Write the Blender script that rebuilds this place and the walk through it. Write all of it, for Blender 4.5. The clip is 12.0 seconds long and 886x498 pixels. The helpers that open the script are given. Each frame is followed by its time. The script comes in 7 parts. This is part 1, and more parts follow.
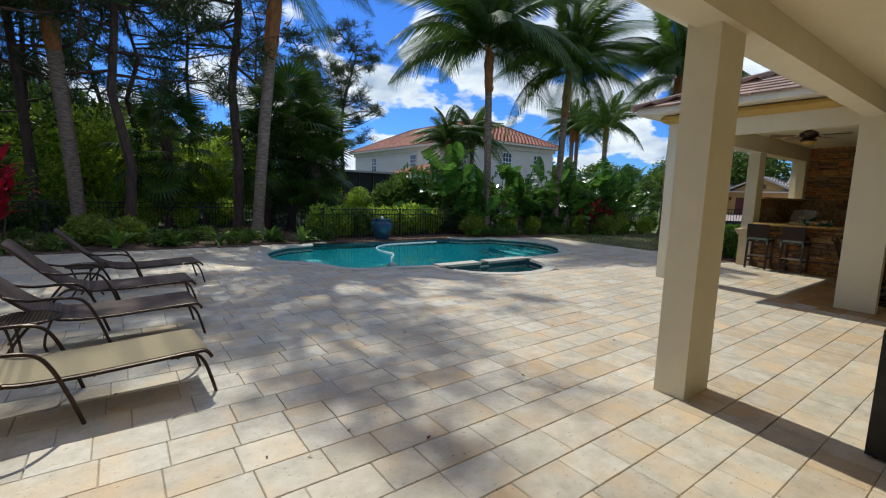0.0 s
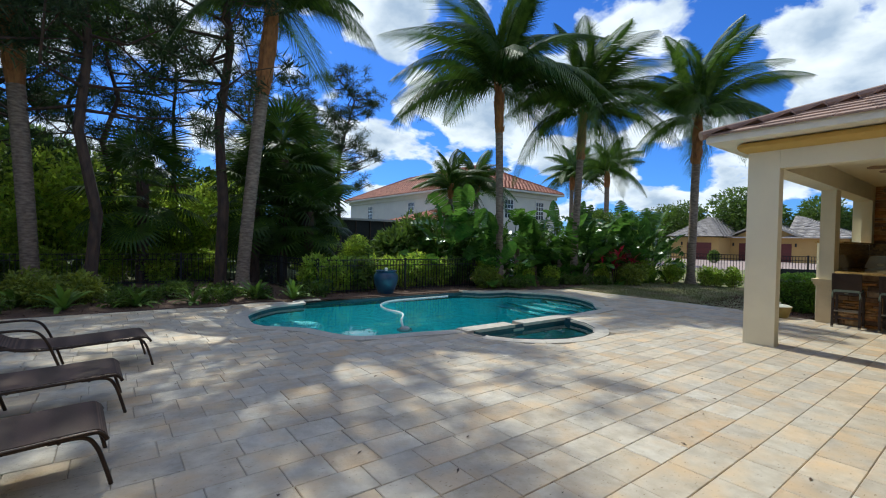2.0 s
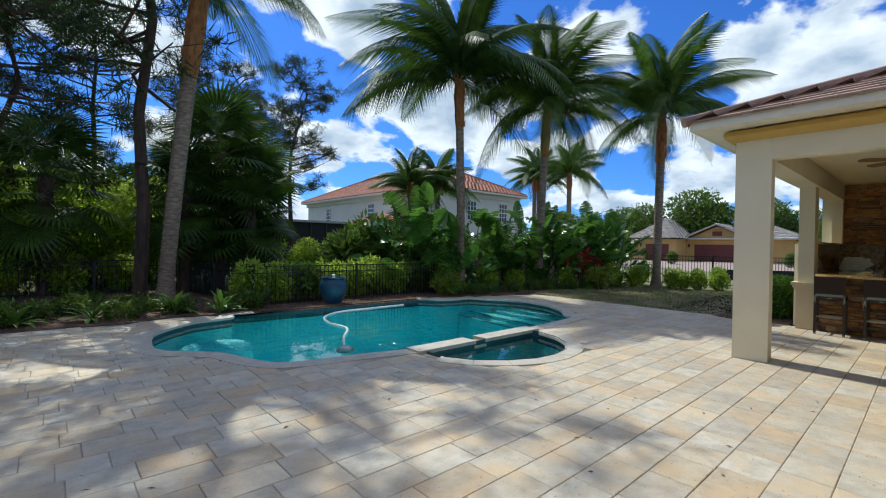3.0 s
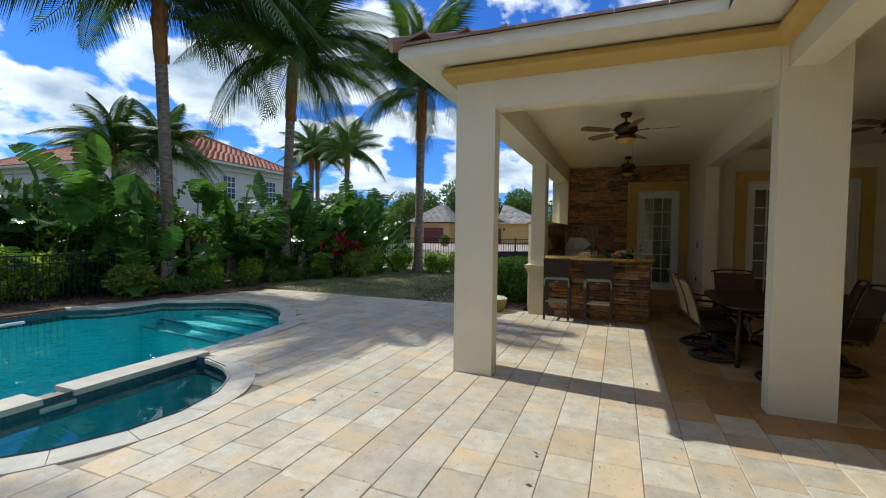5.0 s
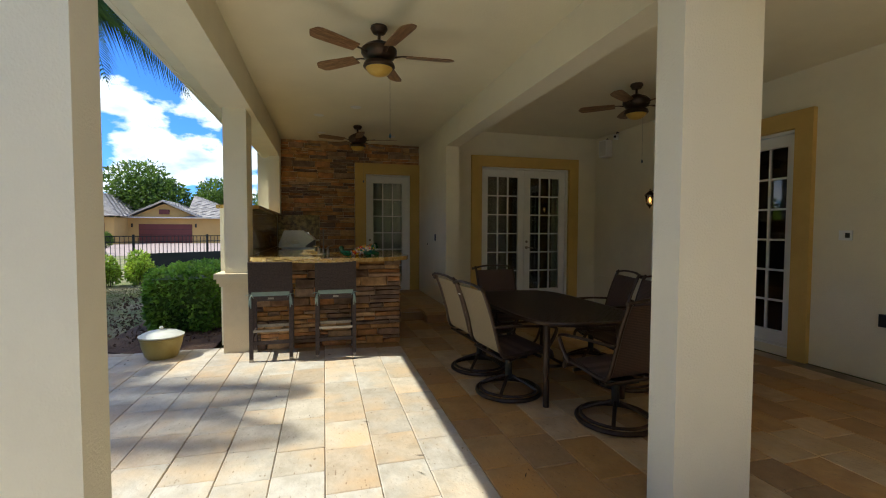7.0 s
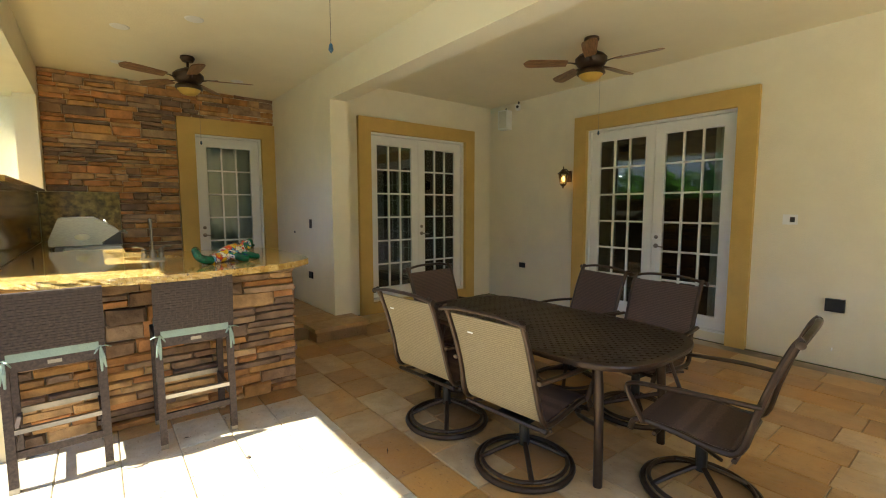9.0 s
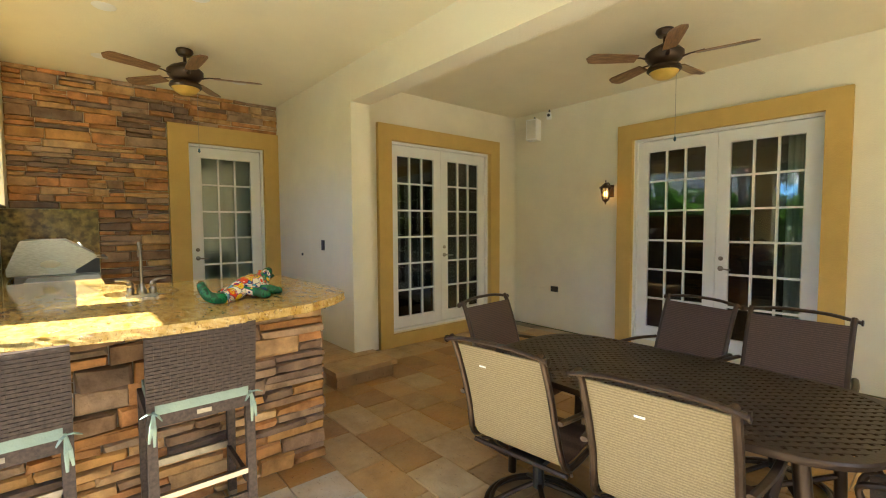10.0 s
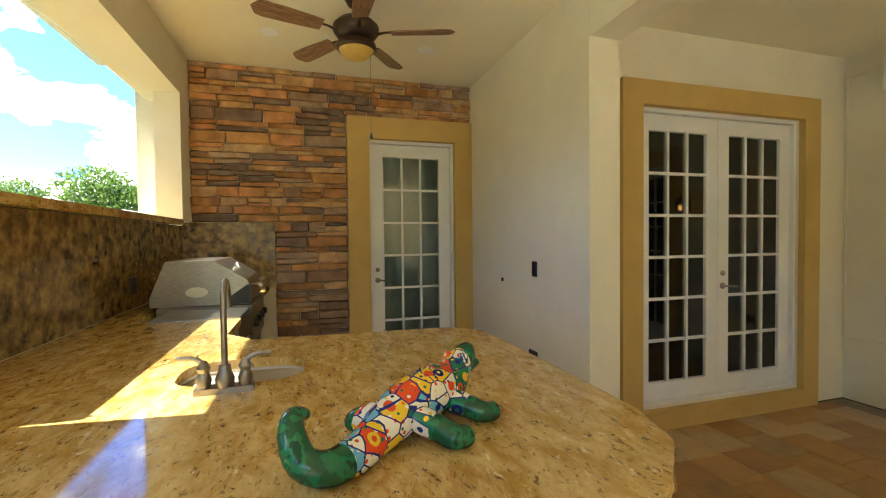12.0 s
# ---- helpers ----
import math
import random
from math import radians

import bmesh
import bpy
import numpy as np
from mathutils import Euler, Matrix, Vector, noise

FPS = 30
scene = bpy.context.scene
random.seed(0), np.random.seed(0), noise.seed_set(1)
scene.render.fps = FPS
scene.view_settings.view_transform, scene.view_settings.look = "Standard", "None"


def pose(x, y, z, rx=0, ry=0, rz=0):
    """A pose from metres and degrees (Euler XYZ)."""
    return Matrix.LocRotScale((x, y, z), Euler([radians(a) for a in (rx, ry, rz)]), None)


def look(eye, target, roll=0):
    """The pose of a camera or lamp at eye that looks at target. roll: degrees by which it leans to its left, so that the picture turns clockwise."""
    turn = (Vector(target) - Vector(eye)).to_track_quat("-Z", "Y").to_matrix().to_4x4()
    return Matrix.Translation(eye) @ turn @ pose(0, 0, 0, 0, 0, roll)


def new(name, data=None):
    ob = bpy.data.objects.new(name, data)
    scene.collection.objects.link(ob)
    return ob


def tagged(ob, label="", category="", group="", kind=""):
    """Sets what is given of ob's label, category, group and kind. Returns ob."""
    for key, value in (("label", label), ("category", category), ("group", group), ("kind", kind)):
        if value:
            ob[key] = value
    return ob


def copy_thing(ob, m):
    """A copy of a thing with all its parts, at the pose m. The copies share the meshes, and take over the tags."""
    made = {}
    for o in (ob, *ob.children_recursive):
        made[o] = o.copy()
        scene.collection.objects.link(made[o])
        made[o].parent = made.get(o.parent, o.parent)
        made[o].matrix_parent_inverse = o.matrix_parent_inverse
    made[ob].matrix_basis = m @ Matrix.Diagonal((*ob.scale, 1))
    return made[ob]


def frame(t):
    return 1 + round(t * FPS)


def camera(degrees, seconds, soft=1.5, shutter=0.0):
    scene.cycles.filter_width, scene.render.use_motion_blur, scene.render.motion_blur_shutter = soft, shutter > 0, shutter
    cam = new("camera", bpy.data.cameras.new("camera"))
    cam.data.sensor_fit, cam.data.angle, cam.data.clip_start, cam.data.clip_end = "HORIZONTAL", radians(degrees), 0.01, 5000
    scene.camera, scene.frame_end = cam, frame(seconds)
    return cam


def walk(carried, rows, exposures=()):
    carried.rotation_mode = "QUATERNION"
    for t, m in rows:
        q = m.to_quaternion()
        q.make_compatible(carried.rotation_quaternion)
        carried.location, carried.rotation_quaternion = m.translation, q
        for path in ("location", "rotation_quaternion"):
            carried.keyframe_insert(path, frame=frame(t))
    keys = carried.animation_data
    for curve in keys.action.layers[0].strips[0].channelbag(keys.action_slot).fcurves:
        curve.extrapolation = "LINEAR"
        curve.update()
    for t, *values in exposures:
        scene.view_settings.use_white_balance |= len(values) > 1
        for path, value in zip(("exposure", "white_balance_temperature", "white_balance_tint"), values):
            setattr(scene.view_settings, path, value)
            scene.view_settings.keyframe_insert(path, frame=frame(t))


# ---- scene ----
cam = camera(90.4, 12.0, soft=1.1)
PATH = [
    (0, (-2.162, -0.241, 1.629), (-0.981, 1.353, 1.373), 1.7),
    (0.5, (-2.113, 0.132, 1.647), (-1.021, 1.804, 1.532), 1.6),
    (1, (-2.009, 0.611, 1.646), (-0.898, 2.273, 1.572), 1.8),
    (2, (-1.475, 1.671, 1.577), (-0.264, 3.263, 1.54), 1.2),
    (2.5, (-1.058, 2.144, 1.586), (0.207, 3.692, 1.562), 1.1),
    (4.5, (1.603, 2.837, 1.537), (3.308, 3.882, 1.475), 0.4),
    (5, (2.4, 2.772, 1.534), (4.256, 3.513, 1.455), 0.7),
    (5.5, (3.147, 2.749, 1.521), (5.106, 3.144, 1.432), 0.3),
    (6, (3.86, 2.877, 1.492), (5.858, 2.939, 1.42), 0.3),
    (6.5, (4.534, 3.038, 1.432), (6.52, 2.805, 1.421), 0.4),
    (7, (5.158, 3.198, 1.433), (7.087, 2.676, 1.35), 0.2),
    (7.5, (5.698, 3.329, 1.466), (7.534, 2.555, 1.286), 0.0),
    (9.5, (7.537, 3.55, 1.531), (9.064, 2.266, 1.384), -0.3),
    (10, (8.017, 3.511, 1.541), (9.544, 2.225, 1.432), -0.3),
    (10.5, (8.476, 3.398, 1.552), (10.052, 2.169, 1.473), -0.5),
    (11, (8.925, 3.236, 1.561), (10.614, 2.166, 1.504), -0.6),
    (11.5, (9.363, 3.111, 1.566), (11.174, 2.263, 1.515), -0.6),
    (12, (9.77, 2.961, 1.564), (11.683, 2.38, 1.514), -0.6),
]
EXPO = [(0, -0.2, 6050, 2), (2.5, -0.1, 6000, 0), (4.5, -0.1, 5950, 0), (5.5, 0.0, 5950, 1), (6.5, 0.4, 6000, 2), (7.5, 0.85, 6050, 0), (9.5, 2.68, 6450, -3), (10.5, 2.93, 6450, -3), (12, 2.74, 6480, -2)]
walk(cam, [(t, look(eye, target, roll)) for t, eye, target, roll in PATH], EXPO)

# ---- sky, sun, exposure ----
SUN_ELEV, SUN_DIR = radians(52), Vector((0.12, 1.0, 1.29)).normalized()
world = bpy.data.worlds.new("world")
scene.world = world
world.use_nodes = True


def link(nt, a, ai, b, bi):
    nt.links.new(a.outputs[ai], b.inputs[bi])


def build_sky():
    nt = world.node_tree
    nt.nodes.clear()
    N = nt.nodes.new
    out, bg, sky = N("ShaderNodeOutputWorld"), N("ShaderNodeBackground"), N("ShaderNodeTexSky")
    sky.sky_type, sky.sun_disc = "NISHITA", False
    sky.sun_elevation, sky.sun_rotation = SUN_ELEV, math.atan2(SUN_DIR.x, SUN_DIR.y)
    sky.air_density, sky.dust_density, sky.ozone_density = 1.0, 0.3, 2.5
    tc, sep = N("ShaderNodeTexCoord"), N("ShaderNodeSeparateXYZ")
    link(nt, tc, "Generated", sep, 0)
    add = N("ShaderNodeMath"); add.operation = "ADD"; add.inputs[1].default_value = 0.42
    link(nt, sep, 2, add, 0)
    mx = N("ShaderNodeMath"); mx.operation = "MAXIMUM"; mx.inputs[1].default_value = 0.05
    link(nt, add, 0, mx, 0)
    dv = N("ShaderNodeVectorMath"); dv.operation = "DIVIDE"
    cmb = N("ShaderNodeCombineXYZ")
    for i in range(3):
        link(nt, mx, 0, cmb, i)
    link(nt, tc, "Generated", dv, 0); link(nt, cmb, 0, dv, 1)
    n1, n2 = N("ShaderNodeTexNoise"), N("ShaderNodeTexNoise")
    n1.inputs["Scale"].default_value, n1.inputs["Detail"].default_value, n1.inputs["Roughness"].default_value = 3.6, 10, 0.52
    n1.inputs["Distortion"].default_value = 0.1
    n2.inputs["Scale"].default_value, n2.inputs["Detail"].default_value = 6.0, 5
    link(nt, dv, 0, n1, "Vector"); link(nt, dv, 0, n2, "Vector")
    ramp = N("ShaderNodeValToRGB")
    ramp.color_ramp.elements[0].position, ramp.color_ramp.elements[1].position = 0.475, 0.525
    link(nt, n1, "Fac", ramp, 0)
    avg = N("ShaderNodeMix")
    avg.inputs[0].default_value = 0.45
    link(nt, n1, "Fac", avg, 2); link(nt, n2, "Fac", avg, 3)
    shade = N("ShaderNodeValToRGB")
    shade.color_ramp.elements[0].position, shade.color_ramp.elements[1].position = 0.48, 0.64
    shade.color_ramp.elements[0].color, shade.color_ramp.elements[1].color = (11.5, 11.5, 12, 1), (5.0, 5.9, 7.6, 1)
    link(nt, avg, 0, shade, 0)
    tint = N("ShaderNodeMix"); tint.data_type, tint.blend_type = "RGBA", "MULTIPLY"
    tint.inputs[0].default_value = 1.0
    tint.inputs[7].default_value = (0.42, 0.78, 1.55, 1)
    link(nt, sky, 0, tint, 6)
    mix = N("ShaderNodeMix"); mix.data_type = "RGBA"
    link(nt, ramp, 0, mix, 0); link(nt, tint, 2, mix, 6); link(nt, shade, 0, mix, 7)
    bg.inputs[1].default_value = 0.1
    link(nt, mix, 2, bg, 0); link(nt, bg, 0, out, 0)


build_sky()
sun = new("sun", bpy.data.lights.new("sun", "SUN"))
sun.data.energy, sun.data.angle, sun.data.color = 4.2, radians(0.5), (1.0, 0.93, 0.82)
sun.matrix_basis = look(SUN_DIR * 50, (0, 0, 0))

# ---- helpers ----
R = random.Random(7)


def bmo():
    return bmesh.new()


def link_mesh(name, bm, mat, smooth=False, bevel=0.0):
    me = bpy.data.meshes.new(name)
    if bevel:
        bmesh.ops.bevel(bm, geom=[e for e in bm.edges if len(e.link_faces) == 2 and e.calc_face_angle() > 0.6], offset=bevel, segments=2, affect="EDGES", clamp_overlap=True)
    bm.to_mesh(me)
    bm.free()
    mats = mat if isinstance(mat, (list, tuple)) else [mat]
    for m in mats:
        me.materials.append(m)
    if smooth:
        me.polygons.foreach_set("use_smooth", [True] * len(me.polygons))
        try:
            me.set_sharp_from_angle(angle=radians(40))
        except Exception:
            pass
    return new(name, me)


def part(name, bm, mat, parent, label="", smooth=False, bevel=0.0, kind="", loc=None):
    ob = link_mesh(name, bm, mat, smooth, bevel)
    ob.parent = parent
    if loc is not None:
        ob.matrix_basis = loc
    return tagged(ob, label=label, kind=kind)


def solid(name, bm, mat, label="", category="", group="", kind="", smooth=False, bevel=0.0, loc=None):
    ob = link_mesh(name, bm, mat, smooth, bevel)
    if loc is not None:
        ob.matrix_basis = loc
    return tagged(ob, label, category, group, kind)


def thing(name, label, category, group="", loc=None):
    ob = new(name)
    if loc is not None:
        ob.matrix_basis = loc
    return tagged(ob, label, category, group)


def reuse(name, me, parent, m):
    ob = new(name, me)
    ob.parent = parent
    ob.matrix_basis = m
    return ob


def box(bm, x0, x1, y0, y1, z0, z1, m=None):
    v = [bm.verts.new(p) for p in ((x0, y0, z0), (x1, y0, z0), (x1, y1, z0), (x0, y1, z0), (x0, y0, z1), (x1, y0, z1), (x1, y1, z1), (x0, y1, z1))]
    for f in ((3, 2, 1, 0), (4, 5, 6, 7), (0, 1, 5, 4), (1, 2, 6, 5), (2, 3, 7, 6), (3, 0, 4, 7)):
        bm.faces.new([v[i] for i in f])
    if m is not None:
        for q in v:
            q.co = m @ q.co
    return bm


def tube(bm, pts, r, n=8, caps=True, flat=1.0):
    """A round bar along points; r is one radius or one a point."""
    pts = [Vector(p) for p in pts]
    rs = r if isinstance(r, (list, tuple)) else [r] * len(pts)
    rings, up = [], None
    for i, p in enumerate(pts):
        d = (pts[min(i + 1, len(pts) - 1)] - pts[max(i - 1, 0)]).normalized()
        if up is None:
            up = Vector((0, 0, 1)) if abs(d.z) < 0.9 else Vector((1, 0, 0))
        side = d.cross(up).normalized()
        up = side.cross(d).normalized()
        rings.append([bm.verts.new(p + side * math.cos(a) * rs[i] + up * math.sin(a) * rs[i] * flat) for a in (2 * math.pi * k / n for k in range(n))])
    for a, b in zip(rings, rings[1:]):
        for k in range(n):
            bm.faces.new((a[k], b[k], b[(k + 1) % n], a[(k + 1) % n]))
    if caps:
        bm.faces.new(rings[0])
        bm.faces.new(rings[-1][::-1])
    return bm


def smooth_path(pts, n=5):
    pts = [Vector(p) for p in pts]
    q = [pts[0]] + pts + [pts[-1]]
    out = []
    for i in range(1, len(q) - 2):
        for k in range(n):
            t = k / n
            a, b, c, d = q[i - 1], q[i], q[i + 1], q[i + 2]
            out.append(0.5 * ((2 * b) + (c - a) * t + (2 * a - 5 * b + 4 * c - d) * t * t + (3 * b - a - 3 * c + d) * t ** 3))
    out.append(pts[-1])
    return out


def lathe(bm, prof, n=24, c=(0, 0)):
    rings = [[bm.verts.new((c[0] + r * math.cos(2 * math.pi * k / n), c[1] + r * math.sin(2 * math.pi * k / n), z)) for k in range(n)] for r, z in prof]
    for a, b in zip(rings, rings[1:]):
        for k in range(n):
            bm.faces.new((a[k], a[(k + 1) % n], b[(k + 1) % n], b[k]))
    if prof[0][0] > 1e-4:
        bm.faces.new(rings[0][::-1])
    if prof[-1][0] > 1e-4:
        bm.faces.new(rings[-1])
    return bm


def prism(bm, poly, z0, z1, flip=False):
    """An upright body over a flat outline, given counter-clockwise."""
    lo = [bm.verts.new((x, y, z0)) for x, y in poly]
    hi = [bm.verts.new((x, y, z1)) for x, y in poly]
    bm.faces.new(hi)
    bm.faces.new(lo[::-1])
    for i in range(len(poly)):
        j = (i + 1) % len(poly)
        bm.faces.new((lo[i], lo[j], hi[j], hi[i]))
    return bm


def extr_x(bm, prof, x0, x1):
    """A profile of (y, z) drawn along x."""
    a = [bm.verts.new((x0, y, z)) for y, z in prof]
    b = [bm.verts.new((x1, y, z)) for y, z in prof]
    bm.faces.new(a); bm.faces.new(b[::-1])
    for i in range(len(prof)):
        j = (i + 1) % len(prof)
        bm.faces.new((a[i], b[i], b[j], a[j]))
    bmesh.ops.recalc_face_normals(bm, faces=bm.faces)
    return bm


def quad(bm, *p):
    return bm.faces.new([bm.verts.new(q) for q in p])


# ---- materials ----
def material(name, c1, c2=None, scale=5.0, rough=0.6, metal=0.0, bump=0.0, bscale=40.0, rnd=0.0, c3=None, s3=0.6, detail=6, island=False, stretch=None, spec=0.5, trans=0.0, obj=True, rough2=None):
    """c1 to c2 by noise of that scale, towards c3 by a broad one; rnd: how far each object or loose piece differs in brightness."""
    m = bpy.data.materials.new(name)
    m.use_nodes = True
    nt = m.node_tree
    N, b = nt.nodes.new, nt.nodes["Principled BSDF"]
    b.inputs["Roughness"].default_value, b.inputs["Metallic"].default_value = rough, metal
    b.inputs["Specular IOR Level"].default_value = spec
    tc = N("ShaderNodeTexCoord")
    vec = N("ShaderNodeMapping")
    if stretch:
        vec.inputs["Scale"].default_value = stretch
    if rnd and not island:
        oi = N("ShaderNodeObjectInfo")
        ofs = N("ShaderNodeVectorMath"); ofs.operation = "SCALE"; ofs.inputs[0].default_value = (37, 17, 29)
        link(nt, oi, "Random", ofs, "Scale"); link(nt, ofs, 0, vec, "Location")
    link(nt, tc, "Object", vec, "Vector")
    n1 = N("ShaderNodeTexNoise")
    n1.inputs["Scale"].default_value, n1.inputs["Detail"].default_value, n1.inputs["Roughness"].default_value = scale, detail, 0.6
    link(nt, vec, 0, n1, "Vector")
    ramp = N("ShaderNodeValToRGB")
    ramp.color_ramp.elements[0].position, ramp.color_ramp.elements[1].position = 0.35, 0.65
    ramp.color_ramp.elements[0].color, ramp.color_ramp.elements[1].color = (*c1, 1), (*(c2 or c1), 1)
    link(nt, n1, "Fac", ramp, 0)
    last, li = ramp, 0
    if c3:
        n3, r3, mx = N("ShaderNodeTexNoise"), N("ShaderNodeValToRGB"), N("ShaderNodeMix")
        n3.inputs["Scale"].default_value, n3.inputs["Detail"].default_value = s3, 4
        link(nt, vec, 0, n3, "Vector")
        r3.color_ramp.elements[0].position, r3.color_ramp.elements[1].position = 0.45, 0.7
        link(nt, n3, "Fac", r3, 0)
        mx.data_type = "RGBA"
        link(nt, r3, 0, mx, 0); link(nt, last, li, mx, 6)
        mx.inputs[7].default_value = (*c3, 1)
        last, li = mx, 2
    if rnd:
        src = N("ShaderNodeNewGeometry") if island else N("ShaderNodeObjectInfo")
        mr, hs = N("ShaderNodeMapRange"), N("ShaderNodeHueSaturation")
        mr.inputs["To Min"].default_value, mr.inputs["To Max"].default_value = 1 - rnd, 1 + rnd
        link(nt, src, "Random Per Island" if island else "Random", mr, "Value")
        link(nt, mr, 0, hs, "Value"); link(nt, last, li, hs, "Color")
        last, li = hs, 0
    link(nt, last, li, b, "Base Color")
    if bump:
        nb, bp = N("ShaderNodeTexNoise"), N("ShaderNodeBump")
        nb.inputs["Scale"].default_value, nb.inputs["Detail"].default_value = bscale, 5
        link(nt, vec, 0, nb, "Vector")
        bp.inputs["Strength"].default_value, bp.inputs["Distance"].default_value = bump, 0.01
        link(nt, nb, "Fac", bp, "Height"); link(nt, bp, 0, b, "Normal")
    if rough2 is not None:
        mr = N("ShaderNodeMapRange")
        mr.inputs["To Min"].default_value, mr.inputs["To Max"].default_value = rough, rough2
        link(nt, n1, "Fac", mr, "Value"); link(nt, mr, 0, b, "Roughness")
    if trans:
        tr, ad, ms = N("ShaderNodeBsdfTranslucent"), nt.nodes["Material Output"], N("ShaderNodeMixShader")
        link(nt, last, li, tr, "Color")
        ms.inputs[0].default_value = trans
        link(nt, b, 0, ms, 1); link(nt, tr, 0, ms, 2); link(nt, ms, 0, ad, 0)
    return m


def piece_ramp(m, cols, island=False):
    """Gives each object or loose piece one of several colours, under the noise that the material has."""
    nt = m.node_tree
    N, b = nt.nodes.new, nt.nodes["Principled BSDF"]
    src = N("ShaderNodeNewGeometry") if island else N("ShaderNodeObjectInfo")
    r = N("ShaderNodeValToRGB")
    r.color_ramp.interpolation = "CONSTANT"
    while len(r.color_ramp.elements) < len(cols):
        r.color_ramp.elements.new(0.5)
    for i, c in enumerate(cols):
        r.color_ramp.elements[i].position, r.color_ramp.elements[i].color = i / len(cols), (*c, 1)
    link(nt, src, "Random Per Island" if island else "Random", r, 0)
    mx = N("ShaderNodeMix"); mx.data_type, mx.blend_type = "RGBA", "MULTIPLY"
    mx.inputs[0].default_value = 1
    old = b.inputs["Base Color"].links[0].from_socket
    nt.links.new(old, mx.inputs[6]); link(nt, r, 0, mx, 7)
    link(nt, mx, 2, b, "Base Color")
    return m


def granite_mat():
    """Golden granite: cream and ochre clouds, rust drifts, brown and black flecks, drawn out along one way."""
    m = bpy.data.materials.new("golden_granite")
    m.use_nodes = True
    nt = m.node_tree
    N, b = nt.nodes.new, nt.nodes["Principled BSDF"]
    b.inputs["Roughness"].default_value = 0.07
    tc, mp = N("ShaderNodeTexCoord"), N("ShaderNodeMapping")
    mp.inputs["Rotation"].default_value, mp.inputs["Scale"].default_value = (0, 0, 0.5), (1, 2.1, 1.6)
    link(nt, tc, "Object", mp, "Vector")
    last = None
    for scale, detail, p0, p1, c0, c1 in ((9, 8, 0.38, 0.62, (0.40, 0.235, 0.05), (0.60, 0.43, 0.17)), (5, 9, 0.56, 0.68, None, (0.36, 0.16, 0.05)), (26, 9, 0.56, 0.66, None, (0.13, 0.07, 0.025)),
                                          (22, 6, 0.60, 0.70, None, (0.72, 0.60, 0.38)), (48, 10, 0.60, 0.66, None, (0.06, 0.04, 0.025))):
        n, r = N("ShaderNodeTexNoise"), N("ShaderNodeValToRGB")
        n.inputs["Scale"].default_value, n.inputs["Detail"].default_value, n.inputs["Roughness"].default_value = scale, detail, 0.68
        n.inputs["Distortion"].default_value = 0.6
        off = N("ShaderNodeVectorMath")
        off.inputs[1].default_value = (scale * 1.7, scale * 0.9, 3.1)
        link(nt, mp, 0, off, 0); link(nt, off, 0, n, "Vector"); link(nt, n, "Fac", r, 0)
        r.color_ramp.elements[0].position, r.color_ramp.elements[1].position = p0, p1
        if c0:
            r.color_ramp.elements[0].color, r.color_ramp.elements[1].color = (*c0, 1), (*c1, 1)
            last = (r, 0)
        else:
            mx = N("ShaderNodeMix"); mx.data_type = "RGBA"
            mx.inputs[7].default_value = (*c1, 1)
            link(nt, r, 0, mx, 0); link(nt, last[0], last[1], mx, 6)
            last = (mx, 2)
    link(nt, last[0], last[1], b, "Base Color")
    return m


M = {}
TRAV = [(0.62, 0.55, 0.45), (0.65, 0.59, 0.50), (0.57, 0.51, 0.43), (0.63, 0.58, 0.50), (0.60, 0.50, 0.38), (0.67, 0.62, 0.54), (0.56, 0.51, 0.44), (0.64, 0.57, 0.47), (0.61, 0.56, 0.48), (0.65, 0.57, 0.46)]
M["stucco"] = material("stucco", (0.82, 0.76, 0.58), (0.77, 0.71, 0.54), 3, 0.9, bump=0.35, bscale=90, c3=(0.75, 0.70, 0.55), s3=0.5)
M["ceiling"] = material("ceiling", (0.82, 0.76, 0.56), (0.78, 0.72, 0.53), 2, 0.75, bump=0.25, bscale=60)
M["ochre"] = material("ochre", (0.62, 0.42, 0.13), (0.55, 0.37, 0.11), 3, 0.85, bump=0.3, bscale=80)
M["fascia"] = material("fascia", (0.80, 0.76, 0.64), (0.74, 0.7, 0.6), 4, 0.6)
M["traver"] = piece_ramp(material("travertine", (0.95, 0.93, 0.9), (0.72, 0.68, 0.62), 7, 0.62, bump=0.5, bscale=28, rnd=0.06, c3=(1.0, 0.83, 0.63), s3=2.8), TRAV)
M["traver_i"] = piece_ramp(material("travertine_joined", (0.95, 0.93, 0.9), (0.72, 0.68, 0.62), 7, 0.62, bump=0.5, bscale=28, rnd=0.06, island=True, c3=(1.0, 0.83, 0.63), s3=2.8), TRAV, True)
# shade on the roofed floor is put into these darker, golden paver colours
WARM_SHADE = [(0.50, 0.33, 0.155), (0.54, 0.39, 0.22), (0.43, 0.26, 0.105), (0.52, 0.35, 0.17), (0.46, 0.27, 0.095), (0.55, 0.42, 0.25), (0.36, 0.235, 0.12), (0.48, 0.30, 0.125), (0.38, 0.23, 0.105), (0.53, 0.39, 0.235)]
M["traver_shade"] = piece_ramp(material("shaded_golden_travertine", (0.95, 0.92, 0.88), (0.72, 0.65, 0.56), 6, 0.42, bump=0.5, bscale=28, rnd=0.1, c3=(1.0, 0.83, 0.58), s3=2.2), WARM_SHADE)
M["traver_shade_i"] = piece_ramp(material("shaded_golden_travertine_joined", (0.95, 0.92, 0.88), (0.72, 0.65, 0.56), 6, 0.42, bump=0.5, bscale=28, rnd=0.1, island=True, c3=(1.0, 0.83, 0.58), s3=2.2), WARM_SHADE, True)


